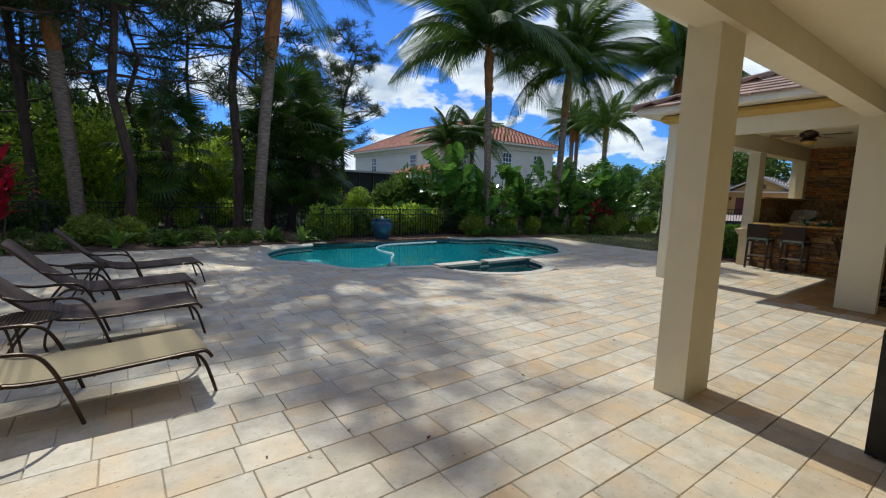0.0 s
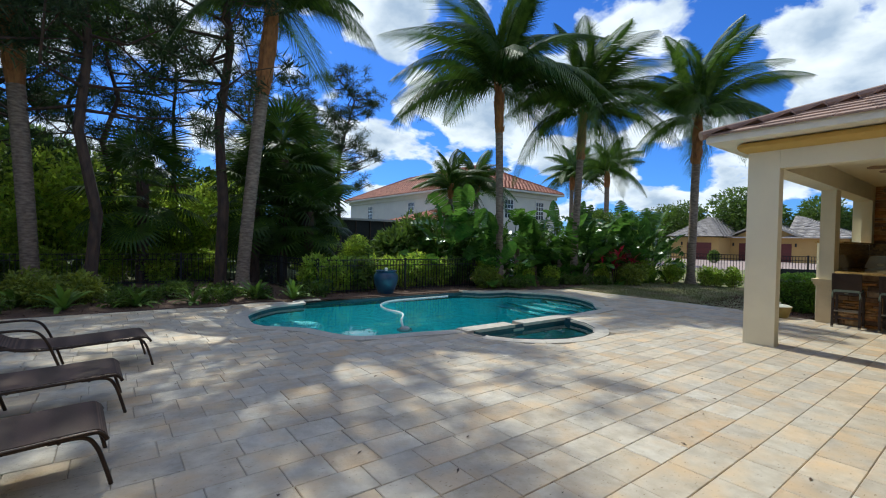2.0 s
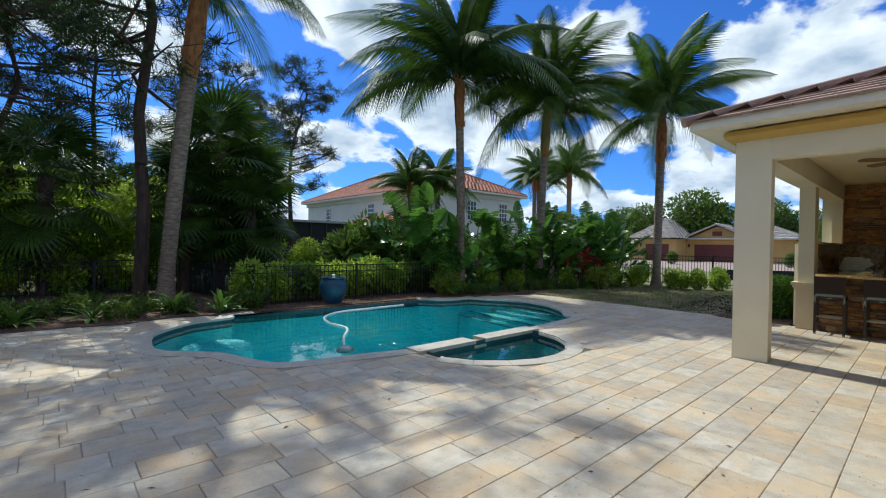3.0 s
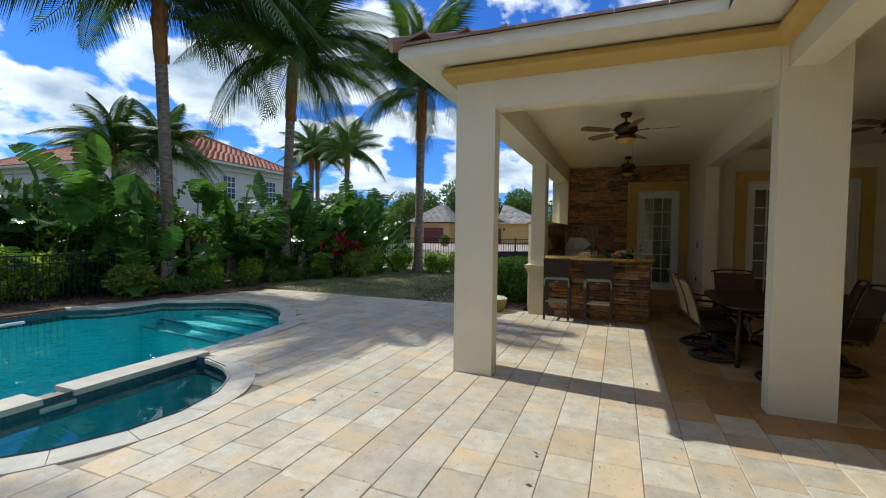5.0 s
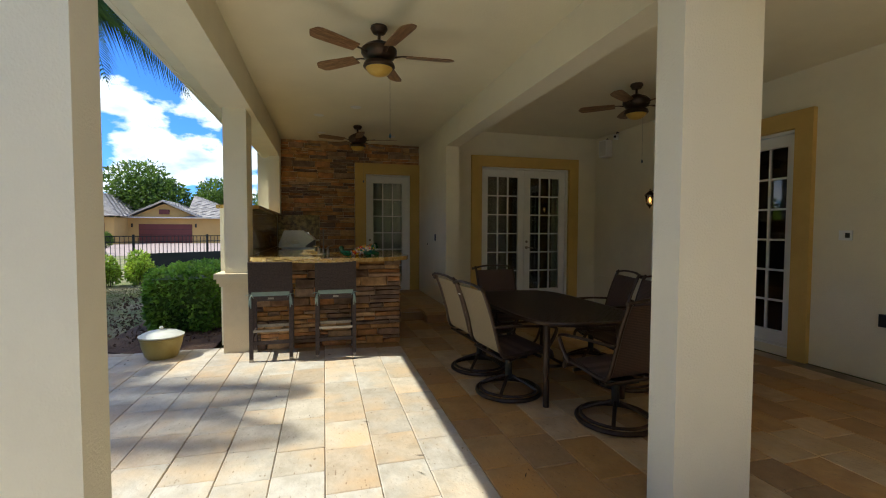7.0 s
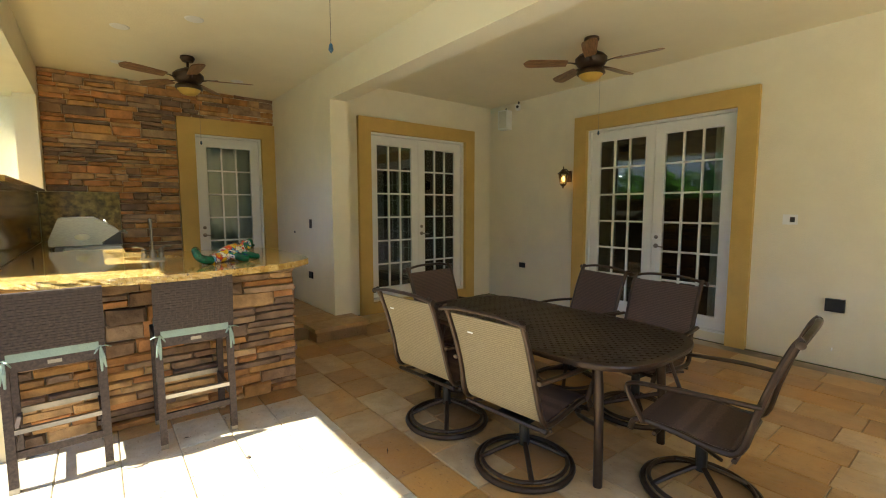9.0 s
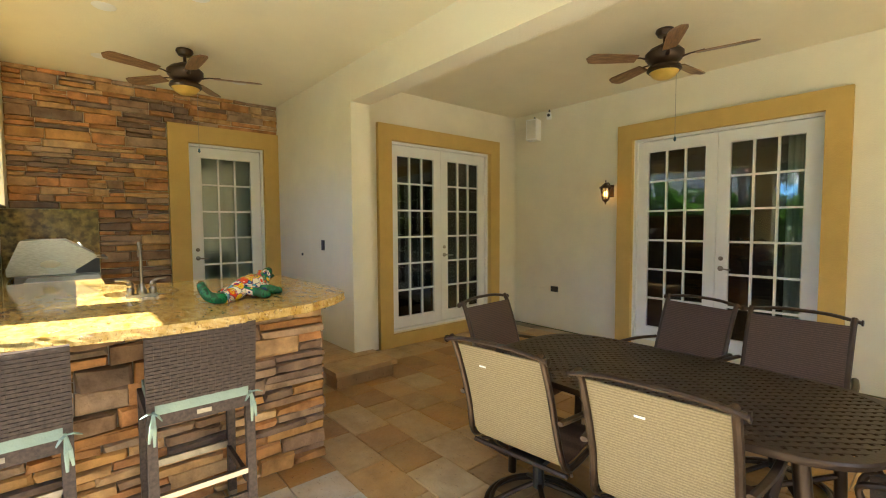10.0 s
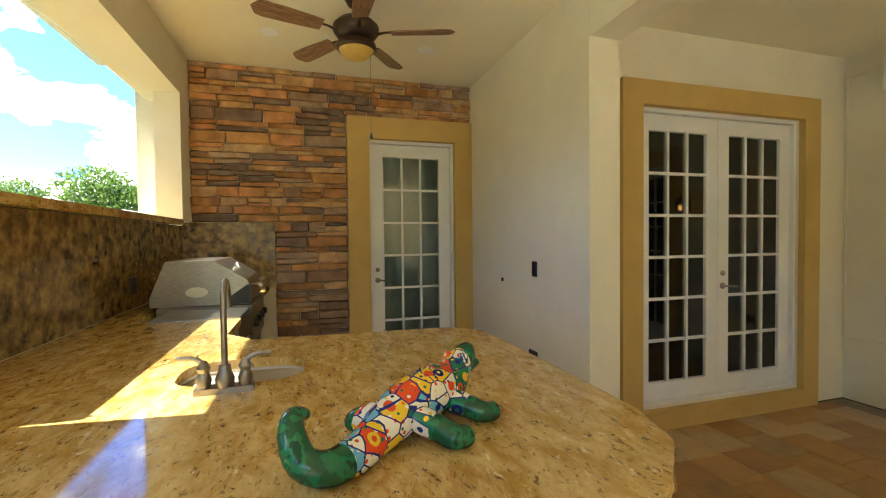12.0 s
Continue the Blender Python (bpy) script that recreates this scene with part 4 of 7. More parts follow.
    # towel-bar style handle of the side burner
    sb = thing("side_burner", "low stainless side burner and drawer with bar handles", "side burner")
    part("body", box(bmo(), 11.86, 12.44, 3.345, 3.415, 0.55, 1.072), M["steel"], sb, bevel=0.004)
    part("burner_tray", box(bmo(), 12.48, 12.86, 3.345, 3.80, 1.115, 1.128), M["steel"], sb, "flat steel burner tray", bevel=0.003)
    for z in (1.03, 0.84):
        bm = tube(bmo(), [(11.92, 3.285, z), (12.38, 3.285, z)], 0.013, 10)
        for x in (11.97, 12.33):
            tube(bm, [(x, 3.285, z), (x, 3.35, z)], 0.008, 8)
        part("handle", bm, M["steel"], sb, "bright steel bar handle", smooth=True)


build_kitchen()


def plate(x0, x1, y0, y1, z0, z1, mat, name, label, cat):
    return solid(name, box(bmo(), x0, x1, y0, y1, z0, z1), M[mat], label, cat, bevel=0.002)


plate(12.87, 12.94, 1.245, 1.254, 1.25, 1.37, "black", "wall_switch", "black switch plate on the white wall", "switch")
plate(13.5, 13.53, 1.245, 1.256, 1.16, 1.19, "black", "hose_knob", "small round black fitting on the white wall", "fitting")
plate(12.87, 12.99, 1.245, 1.26, 0.56, 0.65, "black", "outlet_cover", "black outlet cover low on the white wall", "outlet")
plate(11.83, 11.95, -1.9, -1.885, 0.55, 0.63, "black", "outlet_cover", "black outlet cover low on the cream wall", "outlet")
plate(7.93, 8.07, -1.9, -1.86, 0.54, 0.66, "black", "outlet_cover", "black weatherproof outlet cover near the floor", "outlet")
plate(8.33, 8.45, -1.9, -1.888, 1.35, 1.45, "white", "thermostat", "white wall plate with a small dark display", "wall plate")
plate(8.35, 8.39, -1.888, -1.884, 1.375, 1.425, "black", "wall_switch", "small dark switch on a white plate", "switch")
plate(13.07, 13.17, 4.066, 4.0745, 1.22, 1.33, "black", "outlet_cover", "black outlet cover on the granite splash", "outlet")
solid("conduit", tube(bmo(), [(12.62, -1.875, 0.585), (11.95, -1.885, 0.585)], 0.008, 6), M["stucco"], "thin cream surface conduit running to the outlet", "conduit")
solid("conduit", tube(bmo(), [(12.63, -1.87, 0.585), (12.63, -1.87, 3.0), (12.3, -1.885, 3.06)], 0.008, 6), M["stucco"], "thin cream conduit up the wall corner", "conduit")


def build_fan(loc, turn):
    f = thing("ceiling_fan", "bronze ceiling fan with five wooden blades and an amber bowl", "ceiling fan", "porch ceiling fans", loc=pose(*loc, 0, 0, turn))
    part("canopy", lathe(bmo(), [(0.0, -0.0), (0.07, 0.0), (0.075, -0.02), (0.055, -0.055), (0.02, -0.06), (0, -0.06)][::-1], 20), M["bronze"], f, smooth=True)
    part("rod", tube(bmo(), [(0, 0, -0.05), (0, 0, -0.13)], 0.014, 10), M["bronze"], f, smooth=True)
    part("motor", lathe(bmo(), [(0, -0.30), (0.09, -0.30), (0.13, -0.27), (0.155, -0.235), (0.155, -0.2), (0.12, -0.165), (0.09, -0.15), (0.06, -0.135), (0.03, -0.12), (0, -0.12)], 26), M["bronze"], f, "dark ribbed motor housing", smooth=True)
    bw = bmo()
    lathe(bw, [(0.125, -0.36), (0.14, -0.345), (0.13, -0.315), (0.07, -0.30), (0.03, -0.295)], 24)
    part("light_ring", bw, M["bronze"], f, smooth=True)
    part("bowl", lathe(bmo(), [(0, -0.425), (0.05, -0.418), (0.09, -0.398), (0.118, -0.36), (0.0, -0.355)], 24), M["amber"], f, "amber alabaster glass bowl", smooth=True)
    bm = bmo()
    top, n = [], 10
    out = [(0.24, -0.052), (0.3, -0.058), (0.5, -0.068), (0.6, -0.07), (0.64, -0.06), (0.66, -0.03), (0.675, 0), (0.66, 0.03), (0.64, 0.06), (0.6, 0.07), (0.5, 0.068), (0.3, 0.058), (0.24, 0.052)]
    prism(bm, out, -0.004, 0.004)
    me = bpy.data.meshes.new("blade")
    bm.to_mesh(me); bm.free(); me.materials.append(M["wood"])
    bm = bmo()
    tube(bm, [(0.13, 0, -0.01), (0.2, 0, 0.004), (0.3, 0, 0.008)], [0.02, 0.012, 0.018], 8, flat=0.4)
    mi = bpy.data.meshes.new("blade_iron")
    bm.to_mesh(mi); bm.free(); mi.materials.append(M["bronze"])
    for i in range(5):
        mm = pose(0, 0, -0.245, 0, 0, i * 72)
        reuse("blade", me, f, mm @ pose(0, 0, 0, 12, 0, 0))
        reuse("blade_iron", mi, f, mm)
    part("pull_chain", tube(bmo(), [(0.03, 0.09, -0.36), (0.03, 0.09, -0.92)], 0.0016, 5), M["nickel"], f)
    part("pull_knob", lathe(bmo(), [(0, -0.965), (0.012, -0.95), (0.008, -0.925), (0, -0.915)], 8, (0.03, 0.09)), M["bluepot"], f, "small blue glass pull knob", smooth=True)
    return f


fan = build_fan((9.09, 2.72, CEIL), 194)
copy_thing(fan, pose(12.85, 2.63, CEIL, 0, 0, 180))
copy_thing(fan, pose(9.75, -0.46, CEIL, 0, 0, 122))
for x, y in ((13.54, 3.23), (12.29, 3.26), (11.69, 2.74), (13.54, 1.95)):
    solid("downlight", lathe(bmo(), [(0.0, -0.006), (0.06, -0.006), (0.075, -0.004), (0.08, 0.001)], 20), M["white"], "white recessed ceiling downlight, switched off", "downlight", "kitchen downlights", loc=pose(x, y, CEIL), smooth=True)


def build_sconce():
    s = thing("wall_lantern", "dark bronze coach lantern with a warm glowing bulb", "wall lantern", loc=pose(11.02, -1.9, 1.95))
    part("back_plate", box(bmo(), -0.04, 0.04, 0, 0.018, -0.06, 0.1), M["bronze"], s, bevel=0.008)
    part("arm", tube(bmo(), smooth_path([(0, 0.01, 0.06), (0, 0.07, 0.12), (0, 0.14, 0.11), (0, 0.14, 0.09)]), 0.008, 8), M["bronze"], s, smooth=True)
    part("roof", lathe(bmo(), [(0.0, 0.16), (0.008, 0.15), (0.006, 0.125), (0.03, 0.105), (0.065, 0.075), (0.085, 0.055), (0.08, 0.05), (0.0, 0.052)][::-1], 8, (0, 0.14)), M["bronze"], s)
    part("bottom", lathe(bmo(), [(0, -0.16), (0.01, -0.15), (0.012, -0.13), (0.04, -0.105), (0.05, -0.09), (0, -0.085)], 8, (0, 0.14)), M["bronze"], s)
    bm = bmo()
    for i in range(6):
        a = i * math.pi / 3
        tube(bm, [(0.048 * math.cos(a), 0.14 + 0.048 * math.sin(a), -0.095), (0.072 * math.cos(a), 0.14 + 0.072 * math.sin(a), 0.055)], 0.004, 5)
    part("cage", bm, M["bronze"], s)
    g = part("glass", lathe(bmo(), [(0.045, -0.09), (0.068, 0.05)], 12, (0, 0.14)), M["glass"], s)
    g.visible_shadow = False
    m = bpy.data.materials.new("bulb"); m.use_nodes = True
    b = m.node_tree.nodes["Principled BSDF"]
    b.inputs["Emission Color"].default_value, b.inputs["Emission Strength"].default_value = (1, 0.42, 0.09, 1), 2.2
    part("bulb", lathe(bmo(), [(0, -0.06), (0.018, -0.05), (0.024, -0.02), (0.014, 0.01), (0, 0.025)], 12, (0, 0.14)), m, s, smooth=True)


build_sconce()


def build_speaker():
    s = thing("wall_speaker", "small white outdoor speaker on a bracket", "speaker", loc=pose(12.22, -1.9, 2.93, 0, 0, 12))
    part("box", box(bmo(), -0.085, 0.085, 0.06, 0.21, -0.15, 0.15), M["white"], s, bevel=0.02, smooth=True)
    part("grille", box(bmo(), -0.07, 0.07, 0.2105, 0.216, -0.13, 0.13), M["whitetop"], s)
    part("bracket", tube(bmo(), [(0, 0, 0.1), (0, 0.1, 0.19), (0, 0.13, 0.15)], 0.012, 6), M["black"], s)
    c = thing("security_camera", "small white security camera on a black ball mount", "security camera", loc=pose(12.0, -1.9, 3.1, 0, 0, 30))
    part("body", box(bmo(), -0.03, 0.03, 0.06, 0.16, -0.04, 0.04), M["white"], c, bevel=0.012, smooth=True)
    part("lens", lathe(bmo(), [(0, 0), (0.022, 0), (0.022, 0.006), (0, 0.008)], 14), M["black"], c, loc=pose(0, 0.16, 0, -90, 0, 0))
    part("mount", tube(bmo(), [(0, 0.0, 0.09), (0, 0.08, 0.09), (0, 0.09, 0.04)], 0.01, 6), M["black"], c)


build_speaker()


def woven(bm, rows_a, rows_b, thick=0.006):
    """A cloth between two edge lines of points, with a little thickness."""
    n = len(rows_a)
    t = [[bm.verts.new(p) for p in rows_a], [bm.verts.new(p) for p in rows_b]]
    off = []
    for i in range(n):
        d = (Vector(rows_a[min(i + 1, n - 1)]) - Vector(rows_a[max(i - 1, 0)]))
        w = Vector(rows_b[i]) - Vector(rows_a[i])
        off.append(d.cross(w).normalized() * thick)
    u = [[bm.verts.new(Vector(p) - o) for p, o in zip(rows_a, off)], [bm.verts.new(Vector(p) - o) for p, o in zip(rows_b, off)]]
    for i in range(n - 1):
        bm.faces.new((t[0][i], t[1][i], t[1][i + 1], t[0][i + 1]))
        bm.faces.new((u[0][i + 1], u[1][i + 1], u[1][i], u[0][i]))
        bm.faces.new((t[0][i], t[0][i + 1], u[0][i + 1], u[0][i]))
        bm.faces.new((t[1][i + 1], t[1][i], u[1][i], u[1][i + 1]))
    bm.faces.new((t[0][0], u[0][0], u[1][0], t[1][0])); bm.faces.new((t[0][-1], t[1][-1], u[1][-1], u[0][-1]))
    bmesh.ops.recalc_face_normals(bm, faces=bm.faces)
    return bm


def build_dining_chair(mat, label):
    """Faces +x; the origin is on the floor under the swivel."""
    c = thing("dining_chair", label, "dining chair", "chairs round the patio table")
    bm = bmo()
    ring = [(0.28 * math.cos(a), 0.28 * math.sin(a), 0.022) for a in np.linspace(0, 2 * math.pi, 33)]
    tube(bm, ring, 0.017, 8, caps=False, flat=1.1)
    ring = [(0.25 * math.cos(a), 0.25 * math.sin(a), 0.048) for a in np.linspace(0, 2 * math.pi, 33)]
    tube(bm, ring, 0.012, 8, caps=False)
    for k in range(4):
        a = math.pi / 4 + k * math.pi / 2
        tube(bm, smooth_path([(0.26 * math.cos(a), 0.26 * math.sin(a), 0.045), (0.15 * math.cos(a), 0.15 * math.sin(a), 0.10), (0.03 * math.cos(a), 0.03 * math.sin(a), 0.15)], 3), 0.015, 8, flat=0.8)
    part("base_ring", bm, M["bronze"], c, "round swivel base with four spokes", smooth=True)
    bm = tube(bmo(), [(0, 0, 0.13), (0, 0, 0.33)], 0.03, 12)
    box(bm, -0.13, 0.13, -0.1, 0.1, 0.32, 0.345)
    part("swivel_post", bm, M["black"], c)
    side = [(0.27, 0.36), (0.24, 0.42), (0.1, 0.425), (-0.12, 0.40), (-0.22, 0.43), (-0.27, 0.61), (-0.32, 0.78), (-0.38, 0.94), (-0.41, 0.985)]
    for s in (-1, 1):
        pts = smooth_path([(x, s * (0.27 if z < 0.5 else 0.255), z) for x, z in side], 4)
        part("side_rail", tube(bmo(), pts, 0.016, 8), M["bronze"], c, smooth=True)
        arm = smooth_path([(-0.29, s * 0.285, 0.66), (-0.1, s * 0.315, 0.66), (0.12, s * 0.32, 0.645), (0.24, s * 0.315, 0.63), (0.28, s * 0.31, 0.60), (0.25, s * 0.30, 0.52), (0.2, s * 0.28, 0.42)], 4)
        part("armrest", tube(bmo(), arm, 0.017, 8, flat=0.7), M["bronze"], c, smooth=True)
    bm = tube(bmo(), smooth_path([(-0.405, -0.29, 0.965), (-0.42, -0.15, 0.99), (-0.425, 0, 0.995), (-0.42, 0.15, 0.99), (-0.405, 0.29, 0.965)], 4), 0.016, 8, flat=0.7)
    part("top_rail", bm, M["bronze"], c, smooth=True)
    bm = tube(bmo(), [(-0.2, -0.275, 0.375), (-0.2, 0.275, 0.375)], 0.012, 6)
    tube(bm, [(0.15, -0.275, 0.375), (0.15, 0.275, 0.375)], 0.012, 6)
    tube(bm, [(-0.15, -0.27, 0.36), (0.14, -0.05, 0.345)], 0.009, 6); tube(bm, [(-0.15, 0.27, 0.36), (0.14, 0.05, 0.345)], 0.009, 6)
    part("under_frame", bm, M["bronze"], c)
    pts = smooth_path([(x, 0, z) for x, z in side[1:-1]], 4)
    a = [Vector((p.x + 0.004, -0.245, p.z + 0.004)) for p in pts]
    b = [Vector((p.x + 0.004, 0.245, p.z + 0.004)) for p in pts]
    mid = len(pts) * 3 // 7
    part("seat", woven(bmo(), a[:mid + 2], b[:mid + 2]), M["sling_dark"], c, "dark brown woven seat sling")
    part("backrest", woven(bmo(), a[mid + 1:], b[mid + 1:]), mat, c, smooth=True)
    for q in (-1, 1):
        part("rail_end", lathe(bmo(), [(0, -0.006), (0.017, -0.004), (0.019, 0.004), (0.0, 0.008)], 10), M["bronze"], c, loc=pose(-0.405, q * 0.291, 0.965, 90, 0, 0), smooth=True)
    part("tag", box(bmo(), -0.409, -0.406, -0.018, 0.018, 0.928, 0.935), M["white"], c, "small white maker tag", loc=pose(-0.008, 0, 0.0, 0, -4, 0))
    return c


def build_table():
    t = thing("patio_table", "dark bronze cast aluminium table with a lattice top", "dining table", loc=pose(9.07, 1.10, 0))
    L, W = 0.945, 0.53

    def edge(u):
        a = 2 * math.pi * u
        ca, sa = math.cos(a), math.sin(a)
        return (L * math.copysign(abs(ca) ** 0.42, ca), W * math.copysign(abs(sa) ** 0.62, sa) * (1 - 0.0 * abs(ca)))
    out = [edge(i / 64) for i in range(64)]
    bm = bmo()
    rim_o = [[bm.verts.new((x * k, y * k, z)) for x, y in out] for k, z in ((0.95, 0.722), (1.0, 0.722), (1.005, 0.712), (0.995, 0.69), (0.95, 0.695), (0.95, 0.722))]
    for a, b in zip(rim_o, rim_o[1:]):
        for i in range(64):
            j = (i + 1) % 64
            bm.faces.new((a[i], b[i], b[j], a[j]))
    bmesh.ops.recalc_face_normals(bm, faces=bm.faces)
    part("rim", bm, M["bronze"], t, smooth=True)
    inner = [(x * 0.955, y * 0.955) for x, y in out]
    bars = bmo()
    step = 0.042
    for sgn in (1, -1):
        for k in range(-40, 41):
            c = k * step * 1.414
            pts = []
            for s in np.linspace(-1.5, 1.5, 301):
                x, y = s, sgn * s + c
                if abs(y) < W and inside(inner, x, y):
                    pts.append((x, y))
            if len(pts) > 2:
                a, b = Vector((*pts[0], 0.711 + (0.002 if sgn > 0 else 0))), Vector((*pts[-1], 0.711 + (0.002 if sgn > 0 else 0)))
                d = (b - a).normalized()
                w = Vector((-d.y, d.x, 0)) * 0.0125
                q = [a - w, b - w, b + w, a + w]
                up = Vector((0, 0, 0.008))
                lo, hi = [bars.verts.new(p) for p in q], [bars.verts.new(p + up) for p in q]
                bars.faces.new(hi); bars.faces.new(lo[::-1])
                for i in range(4):
                    bars.faces.new((lo[i], lo[(i + 1) % 4], hi[(i + 1) % 4], hi[i]))
    part("lattice", bars, M["bronze"], t, "woven cast lattice top", kind="stuff")
    for sx in (-1, 1):
        for sy in (-1, 1):
            part("leg", tube(bmo(), smooth_path([(sx * 0.72, sy * 0.36, 0.0), (sx * 0.71, sy * 0.355, 0.4), (sx * 0.68, sy * 0.34, 0.69)], 4), [0.026] * 5 + [0.03] * 4, 10), M["bronze"], t, smooth=True)
    bm = bmo()
    for sx in (-1, 1):
        tube(bm, smooth_path([(sx * 0.7, -0.34, 0.33), (sx * 0.35, 0, 0.2), (sx * 0.7, 0.34, 0.33)], 5), 0.014, 8)
    tube(bm, [(-0.42, 0, 0.22), (0.42, 0, 0.22)], 0.014, 8)
    part("stretcher", bm, M["bronze"], t, smooth=True)
    bm = box(bmo(), -0.68, 0.68, -0.36, -0.34, 0.65, 0.69)
    box(bm, -0.68, 0.68, 0.34, 0.36, 0.65, 0.69); box(bm, -0.7, -0.68, -0.34, 0.34, 0.65, 0.69); box(bm, 0.68, 0.7, -0.34, 0.34, 0.65, 0.69)
    part("apron", bm, M["bronze"], t)


build_table()
lab_l = "bronze swivel dining chair with a tan woven sling back"
lab_d = "bronze swivel dining chair with a brown woven sling back"
ch = build_dining_chair(M["sling"], lab_l)
ch.matrix_basis = pose(9.45, 1.64, 0, 0, 0, -84)
copy_thing(ch, pose(8.74, 1.62, 0, 0, 0, -84))
ch2 = build_dining_chair(M["sling_dark"], lab_d)
ch2.matrix_basis = pose(7.98, 1.08, 0, 0, 0, 6)
copy_thing(ch2, pose(9.96, 1.08, 0, 0, 0, 186))
copy_thing(ch2, pose(9.35, 0.38, 0, 0, 0, 76))
copy_thing(ch2, pose(8.68, 0.46, 0, 0, 0, 88))


def weave(w, h, d, nx, nz):
    """Woven strands on both sides of the back, row by row."""
    bm = bmo()
    for r in range(nz):
        z = h * (r + 0.5) / nz
        for c in range(nx):
            y0 = -w / 2 + w * c / nx
            e = 0.004 if (r + c) % 2 == 0 else 0.0015
            box(bm, -d / 2 - e, d / 2 + e, y0 + 0.001, y0 + w / nx - 0.001, z - h / nz * 0.42, z + h / nz * 0.42)
    return bm


def build_stool(loc):
    """Faces +x, its back at -x."""
    s = thing("bar_stool", "dark wicker bar stool with a sage cushion, tied at the back", "bar stool", "stools at the outdoor bar", loc=loc)
    for sx in (-1, 1):
        for sy in (-1, 1):
            b = (sx * 0.20 - (0.015 if sx < 0 else 0), sy * 0.205)
            leg = part("leg", box(bmo(), -0.02, 0.02, -0.02, 0.02, 0.03, 0.70), M["wicker"], s, loc=pose(b[0], b[1], 0, 0, -1.5 * sx, 0), bevel=0.004)
            part("foot_cap", box(bmo(), -0.021, 0.021, -0.021, 0.021, 0.0, 0.03), M["nickel"], leg, "silver foot cap")
    bm = bmo()
    box(bm, -0.23, 0.22, -0.225, 0.225, 0.66, 0.715)
    part("seat", bm, M["wicker"], s, bevel=0.01)
    for sy in (-1, 1):
        part("back_post", box(bmo(), -0.015, 0.015, -0.015, 0.015, 0, 0.12), M["wicker"], s, loc=pose(-0.222, sy * 0.208, 0.70, 0, -6, 0))
    bk = part("backrest", box(bmo(), -0.012, 0.012, -0.225, 0.225, 0, 0.325), M["wicker"], s, "woven dark wicker backrest", loc=pose(-0.232, 0, 0.765, 0, -6, 0), bevel=0.004)
    part("weave", weave(0.446, 0.321, 0.026, 15, 20), M["wicker"], bk, kind="stuff")
    bm = bmo()
    box(bm, -0.19, 0.19, -0.2, -0.18, 0.26, 0.3); box(bm, -0.19, 0.19, 0.18, 0.2, 0.26, 0.3); box(bm, -0.215, -0.195, -0.19, 0.19, 0.18, 0.22)
    part("stretcher", bm, M["wicker"], s)
    part("foot_rail", box(bmo(), 0.185, 0.21, -0.185, 0.185, 0.29, 0.325), M["nickel"], s, "silver metal foot rail")
    part("rear_rail", box(bmo(), -0.225, -0.2, -0.185, 0.185, 0.32, 0.345), M["steel"], s, "silver metal rail")
    cu = part("cushion", box(bmo(), -0.236, 0.19, -0.205, 0.205, 0.717, 0.765), M["cushion"], s, "thin sage green seat cushion", bevel=0.018, smooth=True)
    for sy in (-1, 1):
        bm = bmo()
        for a, b in (((-0.25, sy * 0.2, 0.735), (-0.27, sy * 0.25, 0.73)), ((-0.25, sy * 0.2, 0.735), (-0.265, sy * 0.17, 0.70)), ((-0.255, sy * 0.2, 0.73), (-0.26, sy * 0.22, 0.61)), ((-0.255, sy * 0.2, 0.73), (-0.26, sy * 0.20, 0.59))):
            A, B = Vector(a), Vector(b)
            tube(bm, [A, A.lerp(B, 0.5) + Vector((-0.012, 0, 0.01)), B], [0.006, 0.009, 0.005], 6, flat=0.4)
        tube(bm, [(-0.19, sy * 0.19, 0.735), (-0.252, sy * 0.2, 0.735)], 0.006, 6)
        part("tie", bm, M["cushion"], cu, "sage fabric tie bow")
    part("tag", box(bmo(), -0.233, -0.2305, -0.03, 0.03, 0.68, 0.70), M["nickel"], s, "small metal maker plate")


build_stool(pose(10.48, 3.77, 0, 0, 0, 2))
build_stool(pose(10.49, 3.07, 0, 0, 0, -1))


